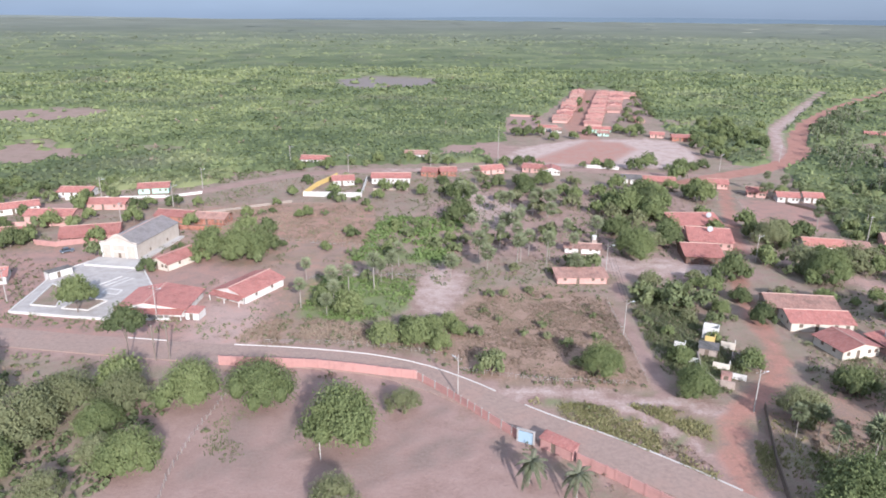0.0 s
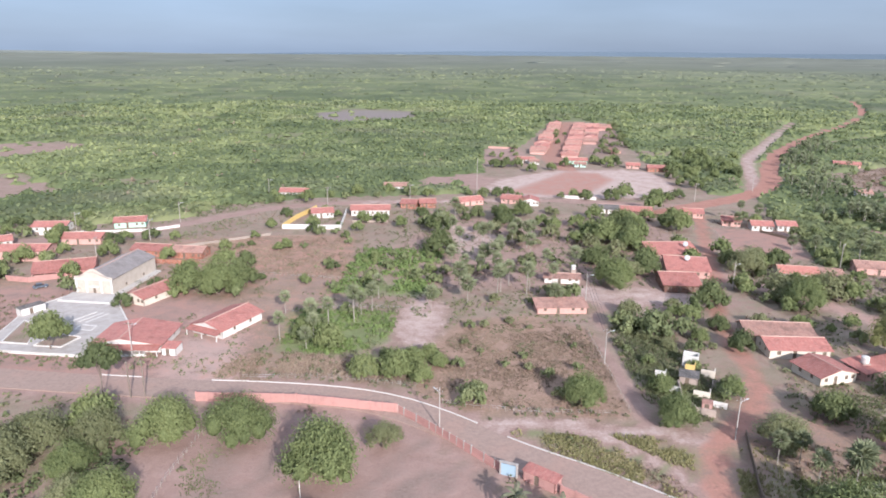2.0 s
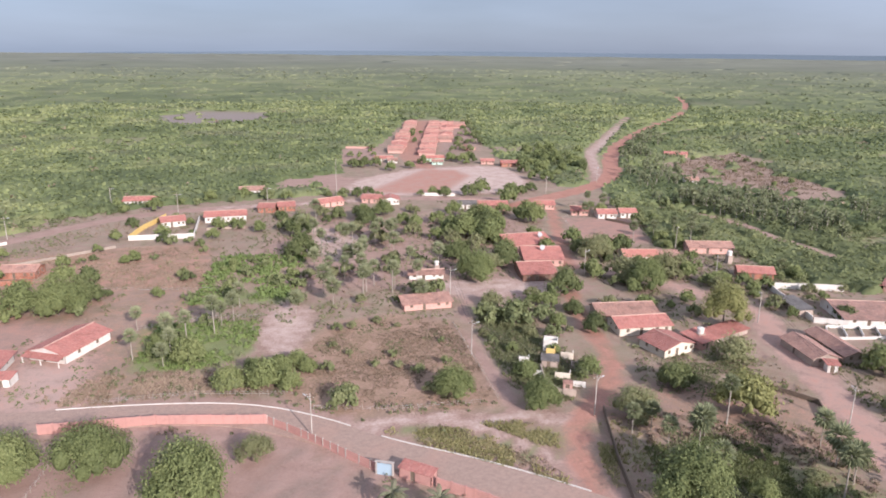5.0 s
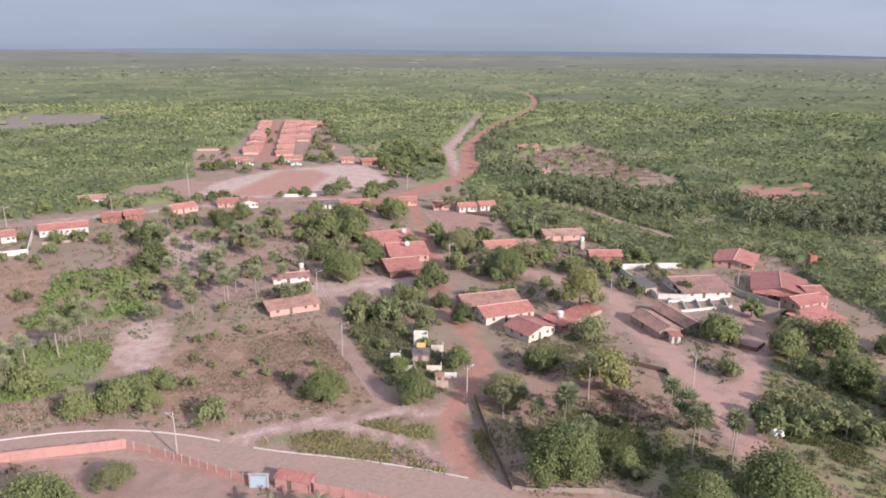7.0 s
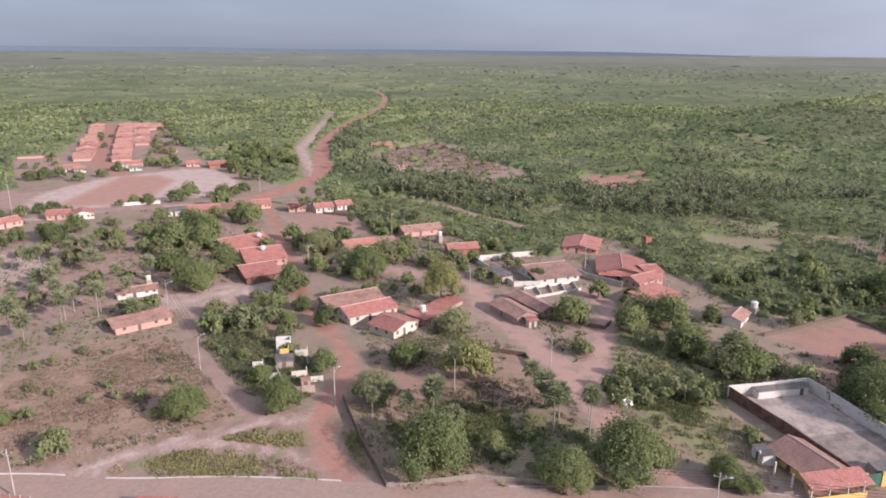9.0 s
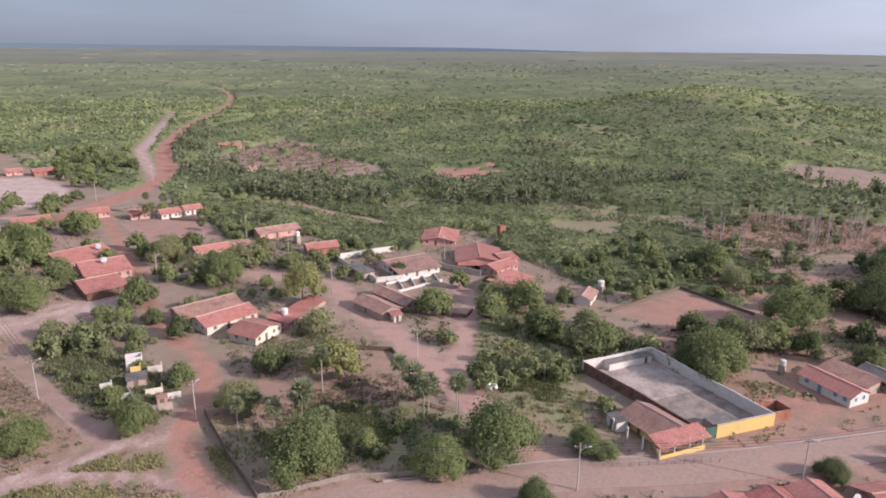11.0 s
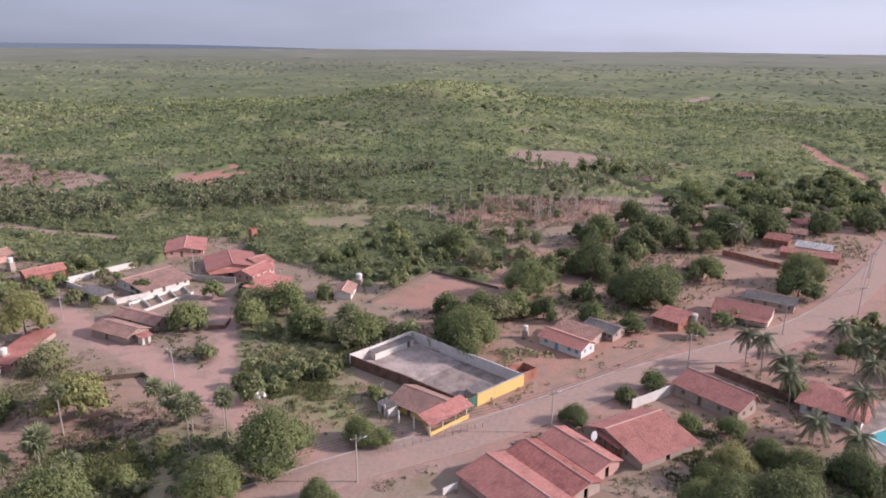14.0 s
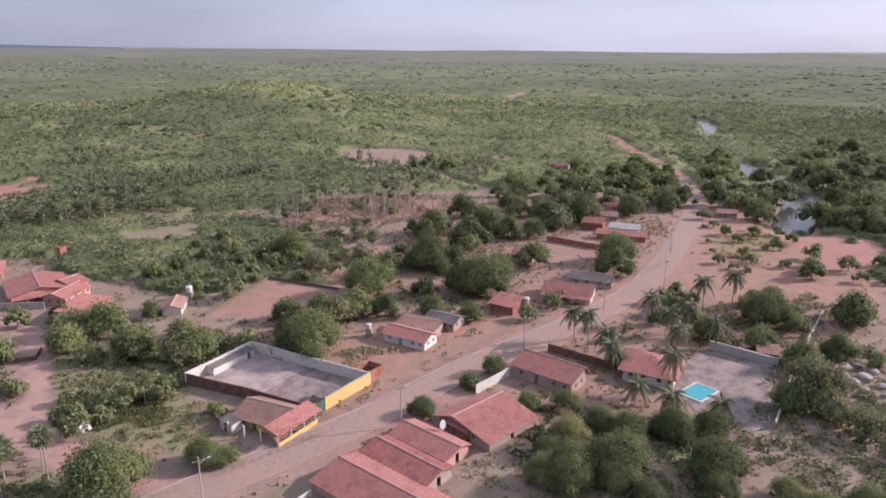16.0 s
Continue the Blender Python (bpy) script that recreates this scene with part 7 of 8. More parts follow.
# ---------------------------------------------------------------- scrub and woods
def build_scrub():
    def wild(near, far, step, grow, gap, scale, seed):
        x, y = sector(near, far, step, grow)
        ok = (inside(x, y, VILLAGE) < 2) & (fractal(x, y, scale, seed) > gap) & clear_of(x, y)
        return x[ok], y[ok], int(ok.sum())

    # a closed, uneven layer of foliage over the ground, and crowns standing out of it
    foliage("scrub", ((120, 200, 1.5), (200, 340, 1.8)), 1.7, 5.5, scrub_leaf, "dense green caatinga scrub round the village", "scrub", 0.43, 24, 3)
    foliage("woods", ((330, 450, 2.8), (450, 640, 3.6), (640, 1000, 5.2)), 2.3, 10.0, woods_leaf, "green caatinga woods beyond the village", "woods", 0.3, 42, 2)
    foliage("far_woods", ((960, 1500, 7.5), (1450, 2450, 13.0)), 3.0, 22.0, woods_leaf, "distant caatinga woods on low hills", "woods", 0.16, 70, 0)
    foliage("horizon_woods", ((2350, 4750, 36.0),), 5.0, 90.0, woods_leaf, "woods along the horizon, paled by painted haze", "woods", 0.0, 300, 0)
    x, y, n = wild(130, 340, 4.8, 0.0, 0.4, 34, 11)
    r = 0.8 + 2.0 * rng.random(n) ** 2
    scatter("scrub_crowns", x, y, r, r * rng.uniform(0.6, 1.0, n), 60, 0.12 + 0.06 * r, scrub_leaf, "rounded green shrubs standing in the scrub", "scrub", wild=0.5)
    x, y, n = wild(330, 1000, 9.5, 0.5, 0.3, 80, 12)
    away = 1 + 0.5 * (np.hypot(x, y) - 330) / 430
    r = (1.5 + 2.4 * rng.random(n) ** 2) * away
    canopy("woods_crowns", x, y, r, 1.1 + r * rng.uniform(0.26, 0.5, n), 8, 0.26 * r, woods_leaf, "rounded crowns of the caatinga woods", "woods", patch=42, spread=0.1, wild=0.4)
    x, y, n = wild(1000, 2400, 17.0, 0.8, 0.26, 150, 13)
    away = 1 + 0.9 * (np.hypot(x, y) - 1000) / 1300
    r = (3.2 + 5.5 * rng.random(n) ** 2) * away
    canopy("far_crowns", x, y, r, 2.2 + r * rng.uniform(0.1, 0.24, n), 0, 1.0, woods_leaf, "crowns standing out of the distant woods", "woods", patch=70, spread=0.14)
    x, y, n = wild(330, 2000, 19.0, 0.8, 0.4, 110, 18)
    r = rng.uniform(2.2, 3.8, n) * (1 + 0.4 * (np.hypot(x, y) - 330) / 700)
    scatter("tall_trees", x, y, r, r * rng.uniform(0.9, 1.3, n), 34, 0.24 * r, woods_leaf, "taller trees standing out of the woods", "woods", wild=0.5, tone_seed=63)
    x, y, n = wild(140, 340, 9.5, 0.0, 0.42, 60, 21)
    r = rng.uniform(1.4, 3.2, n)
    scatter("scrub_trees", x, y, r, r * rng.uniform(0.8, 1.3, n), 110, 0.1 * r + 0.05, scrub_leaf, "small trees standing in the scrub", "scrub", wild=0.6, tone_seed=64, low=0.6)
    # leafless grey thorn scrub among the green
    x, y, n = wild(130, 900, 13.0, 0.9, 0.5, 90, 17)
    r = rng.uniform(1.5, 3.6, n)
    scatter("bare_scrub", x, y, r, r * 1.3, 26, 0.3 + 0.0006 * np.hypot(x, y), dry_leaf, "leafless grey-brown thorn scrub among the green", "scrub", wild=0.6)
    # weeds and dry tufts, in patches
    for name, seed, low, biggest, material, label in (("undergrowth", 15, 0.55, 1.6, undergrowth_leaf, "small green bushes and weeds on sandy ground"), ("brush", 19, 0.59, 1.3, grey_leaf, "grey-green thorn brush on sandy ground"), ("dry_tufts", 16, 0.55, 0.9, dry_leaf, "tufts of dry grass and brush on sandy ground")):
        x, y = sector(62, 330, 2.7)
        ok = (inside(x, y, VILLAGE) > 2) & (0.6 * fractal(x, y, 30, seed) + 0.4 * fractal(x, y, 6, seed + 3) > low) & clear_of(x, y) & (inside(x, y, BARE_YARD) < -1) & (inside(x, y, RIVER_BANK) < 0)
        x, y = x[ok], y[ok]
        n = len(x)
        size = 0.35 + (biggest - 0.35) * rng.random(n) ** 2.0
        if name != "dry_tufts":
            bare = np.maximum(np.maximum(inside(x, y, BROWN_FIELD), inside(x, y, WEST_FIELD)), inside(x, y, GRASS_STRIP))
            some = (bare < 0) | (rng.random(n) < 0.08)
            x, y, size, n = x[some], y[some], size[some], int(some.sum())
        scatter(name, x, y, size, 0.15 + 0.75 * size, 10 if name == "dry_tufts" else 15, 0.14 + 0.08 * size, material, label, "undergrowth", wild=0.6)
    # thickets inside the village
    for ring, step, low, high, material, label in (
        ([(104, 54), (126, 66), (160, 92), (160, 106), (136, 108), (114, 88)], 3.6, 0.6, 1.8, scrub_leaf, "thicket of green shrubs behind the courtyard"),
        ([(-35, 153), (-20, 150), (-7, 158), (-7, 178), (-36, 182)], 1.3, 0.4, 1.0, fresh_leaf, "fresh green thicket along the creek"),
        ([(-28, 192), (2, 196), (8, 240), (-22, 242)], 1.7, 0.9, 2.0, fresh_leaf, "dense bright green thicket between the fields"),
        ([(-44, 108), (-37, 108), (-33, 99), (-40, 99)], 1.2, 0.4, 1.1, grey_leaf, "dead palm stumps and shrubs in the bare yard"),
        ([(130, 34), (200, 40), (208, -6), (172, 8)], 3.2, 0.8, 2.0, scrub_leaf, "shrubs under the mango trees"),
        ([(84, -85), (200, -95), (180, -45), (130, -60), (118, -30), (96, -5)], 2.6, 1.0, 2.4, scrub_leaf, "thicket below the street houses"),
        ([(60, 92), (100, 76), (104, 92), (70, 110)], 2.2, 0.4, 1.0, dry_leaf, "dry brush on the red lot"),
        ([(62, 64), (100, 52), (102, 78), (66, 86)], 2.4, 0.5, 1.4, scrub_leaf, "low green growth on the shaded lot"),
        ([(-104, 60), (-56, 60), (-50, 118), (-104, 128)], 2.6, 0.5, 1.6, scrub_leaf, "undergrowth beneath the thorn trees"),
        ([(150, 170), (200, 175), (206, 225), (150, 260), (140, 230)], 3.0, 0.9, 2.2, scrub_leaf, "shrubs round the outlying houses"),
        ([(340, -128), (460, -148), (640, -165), (640, -140), (420, -118)], 5.5, 2.5, 5.0, scrub_leaf, "wooded near bank of the river"),
        ([(300, -165), (480, -185), (760, -240), (760, -420), (300, -330)], 7.0, 3.0, 5.5, scrub_leaf, "wooded far bank of the river"),
    ):
        p = np.array(ring, float)
        count = int((p[:, 0].max() - p[:, 0].min()) * (p[:, 1].max() - p[:, 1].min()) / step**2)
        x, y = rng.uniform(p[:, 0].min(), p[:, 0].max(), count), rng.uniform(p[:, 1].min(), p[:, 1].max(), count)
        ok = (inside(x, y, ring) > 0) & (fractal(x, y, 14, 41) > 0.36) & clear_of(x, y, 0.8)
        x, y = x[ok], y[ok]
        n = len(x)
        size = 0.2 if high < 1.2 else 0.3 if high < 3 else 0.9
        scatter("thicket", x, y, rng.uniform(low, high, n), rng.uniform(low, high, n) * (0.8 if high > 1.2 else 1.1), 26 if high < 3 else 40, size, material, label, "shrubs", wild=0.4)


build_scrub()
grass(GRASS_STRIP, 13000, 0.15, 0.42, grass_leaf, "tall yellow-green grass on the roadside strip", 51, 0.34)
grass(GRASS_STRIP, 3500, 0.12, 0.35, dry_leaf, "dry reddish grass on the roadside strip", 64, 0.48)
grass([(34, 114.3), (39.1, 113.6), (49.5, 110.2), (51, 105.8), (48.4, 99.5), (42.5, 106.4)], 4200, 0.2, 0.55, grass_leaf, "rough grass between the sandy tracks", 52)
grass(BROWN_FIELD, 12000, 0.08, 0.24, dry_leaf, "brown dry grass over the open field", 53, 0.4)
grass(WEST_FIELD, 10000, 0.12, 0.4, dry_leaf, "dry reddish grass in the west field", 54, 0.42)
grass([(-48, 138), (-6, 136), (-8, 150), (-48, 152)], 6000, 0.15, 0.4, dry_leaf, "pale dry grass along the street verge", 55, 0.42)
grass([(56, 96), (60, 112), (66, 108), (92, 62), (80, 62), (54, 84)], 6000, 0.2, 0.5, grass_leaf, "green grass on the shaded lot", 56, 0.45)
grass([(104, 46), (118, 44), (122, 60), (160, 92), (140, 100), (106, 70)], 8000, 0.2, 0.55, grass_leaf, "green grass beside the courtyard", 57, 0.45)
grass([(263, -80), (285, -112), (252, -108), (222, -90), (240, -74)], 4000, 0.2, 0.5, grass_leaf, "sparse grass on the river bank", 58, 0.45)
grass([(46, 121), (58, 116), (68, 138), (64, 164), (54, 178), (47, 165)], 9000, 0.25, 0.8, undergrowth_leaf, "rank weeds round the ruined huts", 61, 0.36)
grass([(2, 150), (12, 171), (30, 173), (42, 164), (43, 144), (38, 140)], 2600, 0.12, 0.34, undergrowth_leaf, "grey-green weeds in the brown field", 62, 0.56)
grass([(-42, 97), (-45, 110), (-37, 112), (-31, 95)], 900, 0.1, 0.3, undergrowth_leaf, "small dark tufts on the trodden yard", 63, 0.5)
grass([(62, 108), (76, 112), (100, 100), (104, 84), (92, 62), (80, 74)], 6000, 0.2, 0.45, undergrowth_leaf, "low weeds under the palms of the lot", 59, 0.46)


grass([(55.6, 110), (59.6, 109.5), (53, 84), (51, 86), (52.6, 100.8)], 3000, 0.2, 0.5, grass_leaf, "rough green grass on the verge of the lane", 74, 0.36)
# these dark weeds also carry tree shade painted over the lot
grass([(64.9, 98.4), (78.5, 100.6), (88, 95), (86, 82), (74, 76), (62, 80), (59.7, 86.4)], 9000, 0.25, 0.6, weed_leaf, "rank dark weeds, darkened for tree shade on the lot", 65, 0.3)
grass([(120, 92), (107, 83), (103, 72), (108, 63.5), (122, 62), (130, 64), (128, 77)], 9000, 0.2, 0.6, weed_leaf, "rank green weeds beside the courtyard", 66, 0.4)
grass([(130, 66), (128, 78), (140, 90), (160, 76), (150, 64), (142, 62)], 5000, 0.3, 0.8, weed_leaf, "rank green weeds behind the courtyard", 67, 0.42)


grass([(119, 3), (128.6, -5.7), (126, -16), (113.5, -18.8), (104.6, -7.7), (106, 2.4)], 5000, 0.15, 0.5, weed_leaf, "weeds and cut branches in the yard behind the houses", 68, 0.45)

grass([(205, 62), (243, 80), (262, 92), (320, 88), (332, 30), (300, 5), (262, 48), (219, 40)], 11000, 0.3, 0.9, dry_leaf, "brown dead brush among the palm trunks", 69, 0.44)
grass([(205, 62), (243, 80), (262, 92), (318, 84), (332, 41), (284, 35), (262, 48), (219, 40)], 6000, 0.3, 0.9, undergrowth_leaf, "green weeds among the palm trunks", 70, 0.54)

grass([(112, 96), (118, 118), (124, 132), (138, 128), (148, 120), (132, 108)], 4500, 0.15, 0.5, weed_leaf, "weeds and rubbish on the island of the lane", 71, 0.47)
grass([(86, 112), (104, 106), (111, 126), (114, 142), (96, 142), (84, 130)], 5000, 0.15, 0.5, undergrowth_leaf, "thin weeds on the yards beside the lane", 72, 0.47)
grass([(244, 288), (290, 300), (300, 350), (326, 430), (290, 424), (246, 398), (238, 360), (252, 340)], 9000, 0.4, 1.1, dry_leaf, "dry brush over an old field in the woods", 73, 0.42)


def boulder(x, y, r):
    """A weathered boulder sunk a little into the ground."""
    bm = bmesh.new()
    bmesh.ops.create_icosphere(bm, subdivisions=2, radius=1.0)
    for v in bm.verts:
        v.co *= rng.uniform(0.82, 1.12)
    me = bpy.data.meshes.new("boulder")
    bm.to_mesh(me)
    bm.free()
    me.materials.append(concrete)
    ob = new("boulder", me)
    ob.matrix_world = Matrix.LocRotScale((x, y, lift(x, y) + 0.25 * r), Euler((rng.uniform(-0.3, 0.3), 0, rng.uniform(0, 6))), (r * rng.uniform(0.9, 1.5), r, r * rng.uniform(0.5, 0.8)))
    tagged(ob, "pale grey weathered boulder on bare ground", "boulder", "boulders beside the pool yard")


for x, y, r in ((142, -79, 1.3), (144.5, -82.5, 1.6), (147.5, -86, 1.1), (140.5, -84, 1.2), (138, -79.5, 0.9), (149, -80.5, 1.2), (146, -78.5, 0.8), (136.5, -83, 0.8), (143, -87, 0.9), (151.5, -84, 0.9)):
    boulder(x, y, r)


# ---------------------------------------------------------------- trees that stand by themselves
# trees at x -34 and -17 wear lighter leaves to imitate front light
for kind, x, y, r in (("light", -47, 113, 6.2), ("light", -34, 113, 6.7), ("light", -17, 102, 7.9), ("grey", -7, 111, 3.7), ("grey", -72, 101, 7.3), ("grey", -69, 110, 5.8), ("light", -63, 118, 5.0), ("light", -50, 93, 5.1), ("grey", -16, 84, 4.3), ("mango", -85, 184, 3.0), ("light", -71, 196, 6.0), ("light", -61, 194, 7.6), ("mango", -56, 202, 5.3)):
    tree(kind, x, y, r)
for kind, x, y, r in (("bush", 10, 127, 3.4), ("light", 33, 125, 5.0), ("light", -13, 139, 3.8), ("light", -6, 139, 4.5), ("mango", 6, 237, 6.1), ("bush", -12, 218, 2.6), ("bush", -1, 207, 2.8), ("bush", -6, 226, 2.4), ("bush", -16, 208, 2.4), ("light", 65.5, 128.5, 3.2), ("light", 51.3, 131, 2.9), ("light", 49.6, 117.4, 4.6)):
    tree(kind, x, y, r)
for kind, x, y, r in (("light", -30, 161, 3.6), ("light", -23, 155, 4.2), ("bush", 53, 165, 4.0), ("bush", 59.5, 161, 5.0), ("bush", 67, 160.5, 4.2), ("mango", 82, 119, 4.3), ("grey", 67, 110, 4.8), ("light", 63, 83, 7.6), ("light", 132, 114, 5.0), ("mango", 150, 145, 3.2), ("mango", 78, 165, 3.0)):
    tree(kind, x, y, r)
for kind, x, y, r in (("mango", 120, 14, 2.8), ("mango", 132, 5, 2.3), ("light", 139, 0, 3.0), ("light", 139, 84, 5.2), ("light", 88, 61, 8.0), ("light", 101, 50, 2.6), ("bush", 114, 53, 1.9), ("mango", 213, -38, 6.0), ("mango", 176, -72, 6.8), ("mango", 99, -13, 5.2), ("mango", 103, -22, 6.0), ("mango", 104, -38, 5.5), ("light", 220, -13, 5.7), ("mango", 298, -58, 7.5), ("mango", 332, -44, 10), ("mango", 351, -84, 8)):
    tree(kind, x, y, r)
for x, y, h, r in ((160, -20, 8, 2.9), (156, -23, 9, 3.0), (149, -27, 7.5, 3.0), (171, -40, 8, 2.9), (142, -27, 7, 2.9), (127, -29, 5, 2.8), (122, -35.5, 6, 3.0), (134, -36.5, 9, 3.0), (184, -58, 9, 3.2), (159, -52.5, 7, 3.0), (190, -68, 9, 3.4), (167, -49, 8, 3.0), (123.5, -45.5, 4, 2.7), (154, -43, 7, 2.8), (163, -43, 7, 2.8), (257, -23, 9, 3.6)):
    palm("coconut", x, y, h, r)
for x, y, h, r in ((-24, 162, 9, 1.9), (-14, 178, 7, 2.4), (11, 196, 7, 3.0), (13, 186, 6, 3.0), (26, 224, 7, 2.6), (36, 249, 8, 2.6), (41, 247, 8, 2.6), (7, 262, 7, 3.0), (-13, 189, 6, 2.2), (63, 104, 5, 2.0), (67, 104, 5, 1.9), (67, 98, 5, 2.0), (76, 100, 5, 2.2), (83, 103, 9, 2.0), (95, 92, 6, 2.3), (93, 86, 6, 2.9), (92, 81, 6, 2.8), (96, 77, 6, 2.0), (118, 70, 6, 2.1), (140, 73, 7, 2.8)):
    palm("wax", x, y, h, r)

for kind, x, y, r in (("light", 77, 65, 4.8), ("mango", 81, 48.5, 3.2), ("bush", 120, 99, 2.4), ("light", 139, 68, 5.0), ("bush", 117, 54, 1.5), ("light", 99, 48.5, 3.0), ("light", 100, 45.5, 2.3), ("mango", 78, 152, 3.6), ("grey", 102, 128, 5.0), ("bush", 110, 83, 2.5), ("bush", 106, 77, 3.2), ("bush", 111, 75, 2.5), ("bush", 116, 74, 2.5), ("bush", 122, 72, 2.6), ("bush", 124, 69, 2.6), ("bush", 117, 86, 2.0)):
    tree(kind, x, y, r)


for kind, x, y, r in (("light", 101, 334, 5.5), ("mango", 94, 330, 4.5), ("light", 117, 331, 4.0), ("light", 357, -8, 6.5), ("mango", 396, 40, 7.0), ("light", 400, 30, 6.0), ("mango", 392, 50, 6.0)):
    tree(kind, x, y, r)


def grove(ring, count, kinds, low, high, seed):
    """Trees spread over a ring of ground, clear of roads, houses and one another."""
    pick, dice = random.Random(seed), np.random.default_rng(seed)
    p = np.array(ring, float)
    n = count * 14
    px, py = dice.uniform(p[:, 0].min(), p[:, 0].max(), n), dice.uniform(p[:, 1].min(), p[:, 1].max(), n)
    ok = inside(px, py, ring) > 0
    px, py = px[ok], py[ok]
    ok = clear_of(px, py, 0.5 * low)
    put = []
    for x, y in zip(px[ok].tolist(), py[ok].tolist()):
        if len(put) >= count:
            break
        r = pick.uniform(low, high)
        if any(math.hypot(x - a, y - b) < 0.75 * (r + s) for a, b, s in put):
            continue
        put.append((x, y, r))
        kind = pick.choice(kinds)
        if kind in ("wax", "coconut"):
            palm(kind, x, y, pick.uniform(4.5, 9.0), pick.uniform(1.9, 2.9) if kind == "wax" else pick.uniform(2.8, 3.6))
        else:
            tree(kind, x, y, r)


grove([(95, 160), (135, 165), (135, 200), (92, 195)], 5, ("light", "grey"), 2.5, 4.2, 1)
grove([(50, 152), (76, 152), (78, 178), (52, 180)], 3, ("grey", "light"), 2.2, 3.4, 2)
grove([(10, 260), (60, 250), (60, 305), (10, 300)], 8, ("grey", "light", "wax"), 2.4, 4.4, 4)
grove([(0, 178), (45, 182), (48, 250), (8, 255)], 30, ("wax", "wax", "grey", "bush"), 1.6, 3, 5)
grove([(-36, 152), (-8, 152), (-6, 182), (-40, 185)], 9, ("bush", "wax"), 1.2, 2.2, 6)
grove([(-17, 136.5), (3, 136), (5, 150), (-14, 148)], 10, ("light", "light", "bush"), 2.0, 3.6, 57)
grove([(-28, 198), (6, 196), (10, 240), (-20, 240)], 12, ("bush", "bush", "light"), 1.6, 2.8, 7)
grove([(85, -80), (120, -82), (118, -64), (108, -50), (108, -10), (97, -6)], 16, ("mango", "light", "grey", "light"), 2.6, 4.6, 8)
grove([(118, -75), (200, -85), (190, -55), (160, -45), (158, -62), (120, -58)], 14, ("mango", "light", "grey", "light"), 2.5, 4.6, 9)
grove([(140, -22), (160, -18), (178, -45), (165, -52), (145, -30)], 5, ("light", "grey"), 1.8, 3.0, 10)
grove([(-100, 70), (-60, 70), (-52, 118), (-104, 126)], 22, ("grey", "light", "grey"), 3, 5.5, 17)
grove([(-175, 200), (-105, 205), (-110, 290), (-190, 285)], 24, ("mango", "light"), 2.5, 5, 18)
grove([(-110, 190), (-50, 185), (-40, 215), (-100, 260)], 10, ("light", "mango", "bush"), 2, 4.5, 19)
grove([(-70, 300), (10, 330), (10, 345), (-80, 345)], 12, ("light", "bush"), 2, 4.5, 20)
grove([(120, 205), (170, 215), (150, 300), (132, 290)], 22, ("light", "bush", "wax"), 2, 4, 21)
grove([(136, 100), (175, 90), (168, 106), (140, 122)], 5, ("light", "grey"), 2.5, 5, 22)
grove([(60, 430), (140, 425), (130, 468), (64, 470)], 6, ("light", "bush"), 2.2, 3.6, 23)
grove([(20, 325), (130, 318), (132, 336), (20, 342)], 14, ("mango", "light", "bush"), 2, 4, 24)
grove([(275, -45), (345, -30), (345, 10), (280, 0)], 10, ("mango", "light"), 4.0, 6.5, 25)
grove([(300, -70), (420, -60), (420, -120), (310, -120)], 24, ("mango", "light"), 4, 7, 26)
grove([(200, -130), (262, -185), (268, -118), (214, -100)], 16, ("light", "grey", "bush"), 2, 4.5, 27)
grove([(300, -140), (330, -250), (560, -260), (450, -178), (345, -165)], 30, ("mango", "mango", "light"), 5, 9, 28)
grove([(3, 134), (36, 126), (44, 170), (8, 170)], 16, ("bush", "bush", "grey"), 0.9, 1.9, 29)
grove([(-95, 215), (-25, 210), (-30, 265), (-90, 255)], 10, ("bush", "light"), 1.5, 3, 30)
grove([(48, 150), (74, 150), (72, 192), (50, 178)], 7, ("grey", "light", "bush"), 1.4, 2.6, 31)
grove([(8, 178), (50, 184), (52, 235), (12, 250)], 12, ("wax", "grey", "bush", "light", "wax"), 1.4, 3.0, 32)
grove([(96, 145), (140, 140), (142, 200), (100, 208)], 14, ("light", "grey", "bush"), 1.6, 3.4, 34)
grove([(125, 140), (170, 160), (168, 205), (130, 205)], 18, ("light", "grey", "bush"), 1.6, 3.4, 35)
grove([(54, 86), (100, 60), (104, 84), (68, 112)], 12, ("bush", "grey", "light", "wax"), 1.2, 2.6, 36)
grove([(165, 60), (240, 40), (262, 92), (200, 120), (180, 86)], 40, ("light", "mango", "bush"), 2.0, 4.5, 38)
grove([(-60, 205), (-20, 200), (-15, 290), (-70, 300)], 16, ("light", "bush", "mango"), 1.4, 3.2, 40)
grove([(-60, 265), (40, 262), (40, 312), (-60, 306)], 22, ("light", "mango", "bush", "grey"), 1.8, 4.0, 41)
grove([(46, 108), (70, 108), (76, 146), (50, 146)], 6, ("light", "bush"), 1.2, 2.2, 42)
grove([(-170, 210), (-100, 200), (-90, 260), (-180, 270)], 20, ("light", "mango", "bush"), 1.8, 4.0, 43)
grove([(205, -60), (280, -85), (285, -112), (215, -105)], 22, ("bush", "light", "grey", "bush"), 1.2, 3.2, 44)
grove([(150, 423), (190, 494), (213, 461), (173, 361), (141, 345), (142, 376)], 46, ("light", "mango", "light"), 2.6, 5.0, 46)
grove([(36, 440), (75, 436), (72, 520), (44, 515)], 7, ("bush", "light"), 1.6, 3.0, 47)
grove([(317, -127), (327, -116), (400, -132), (470, -148), (455, -138), (390, -116)], 26, ("mango", "light"), 4.5, 7.0, 49)
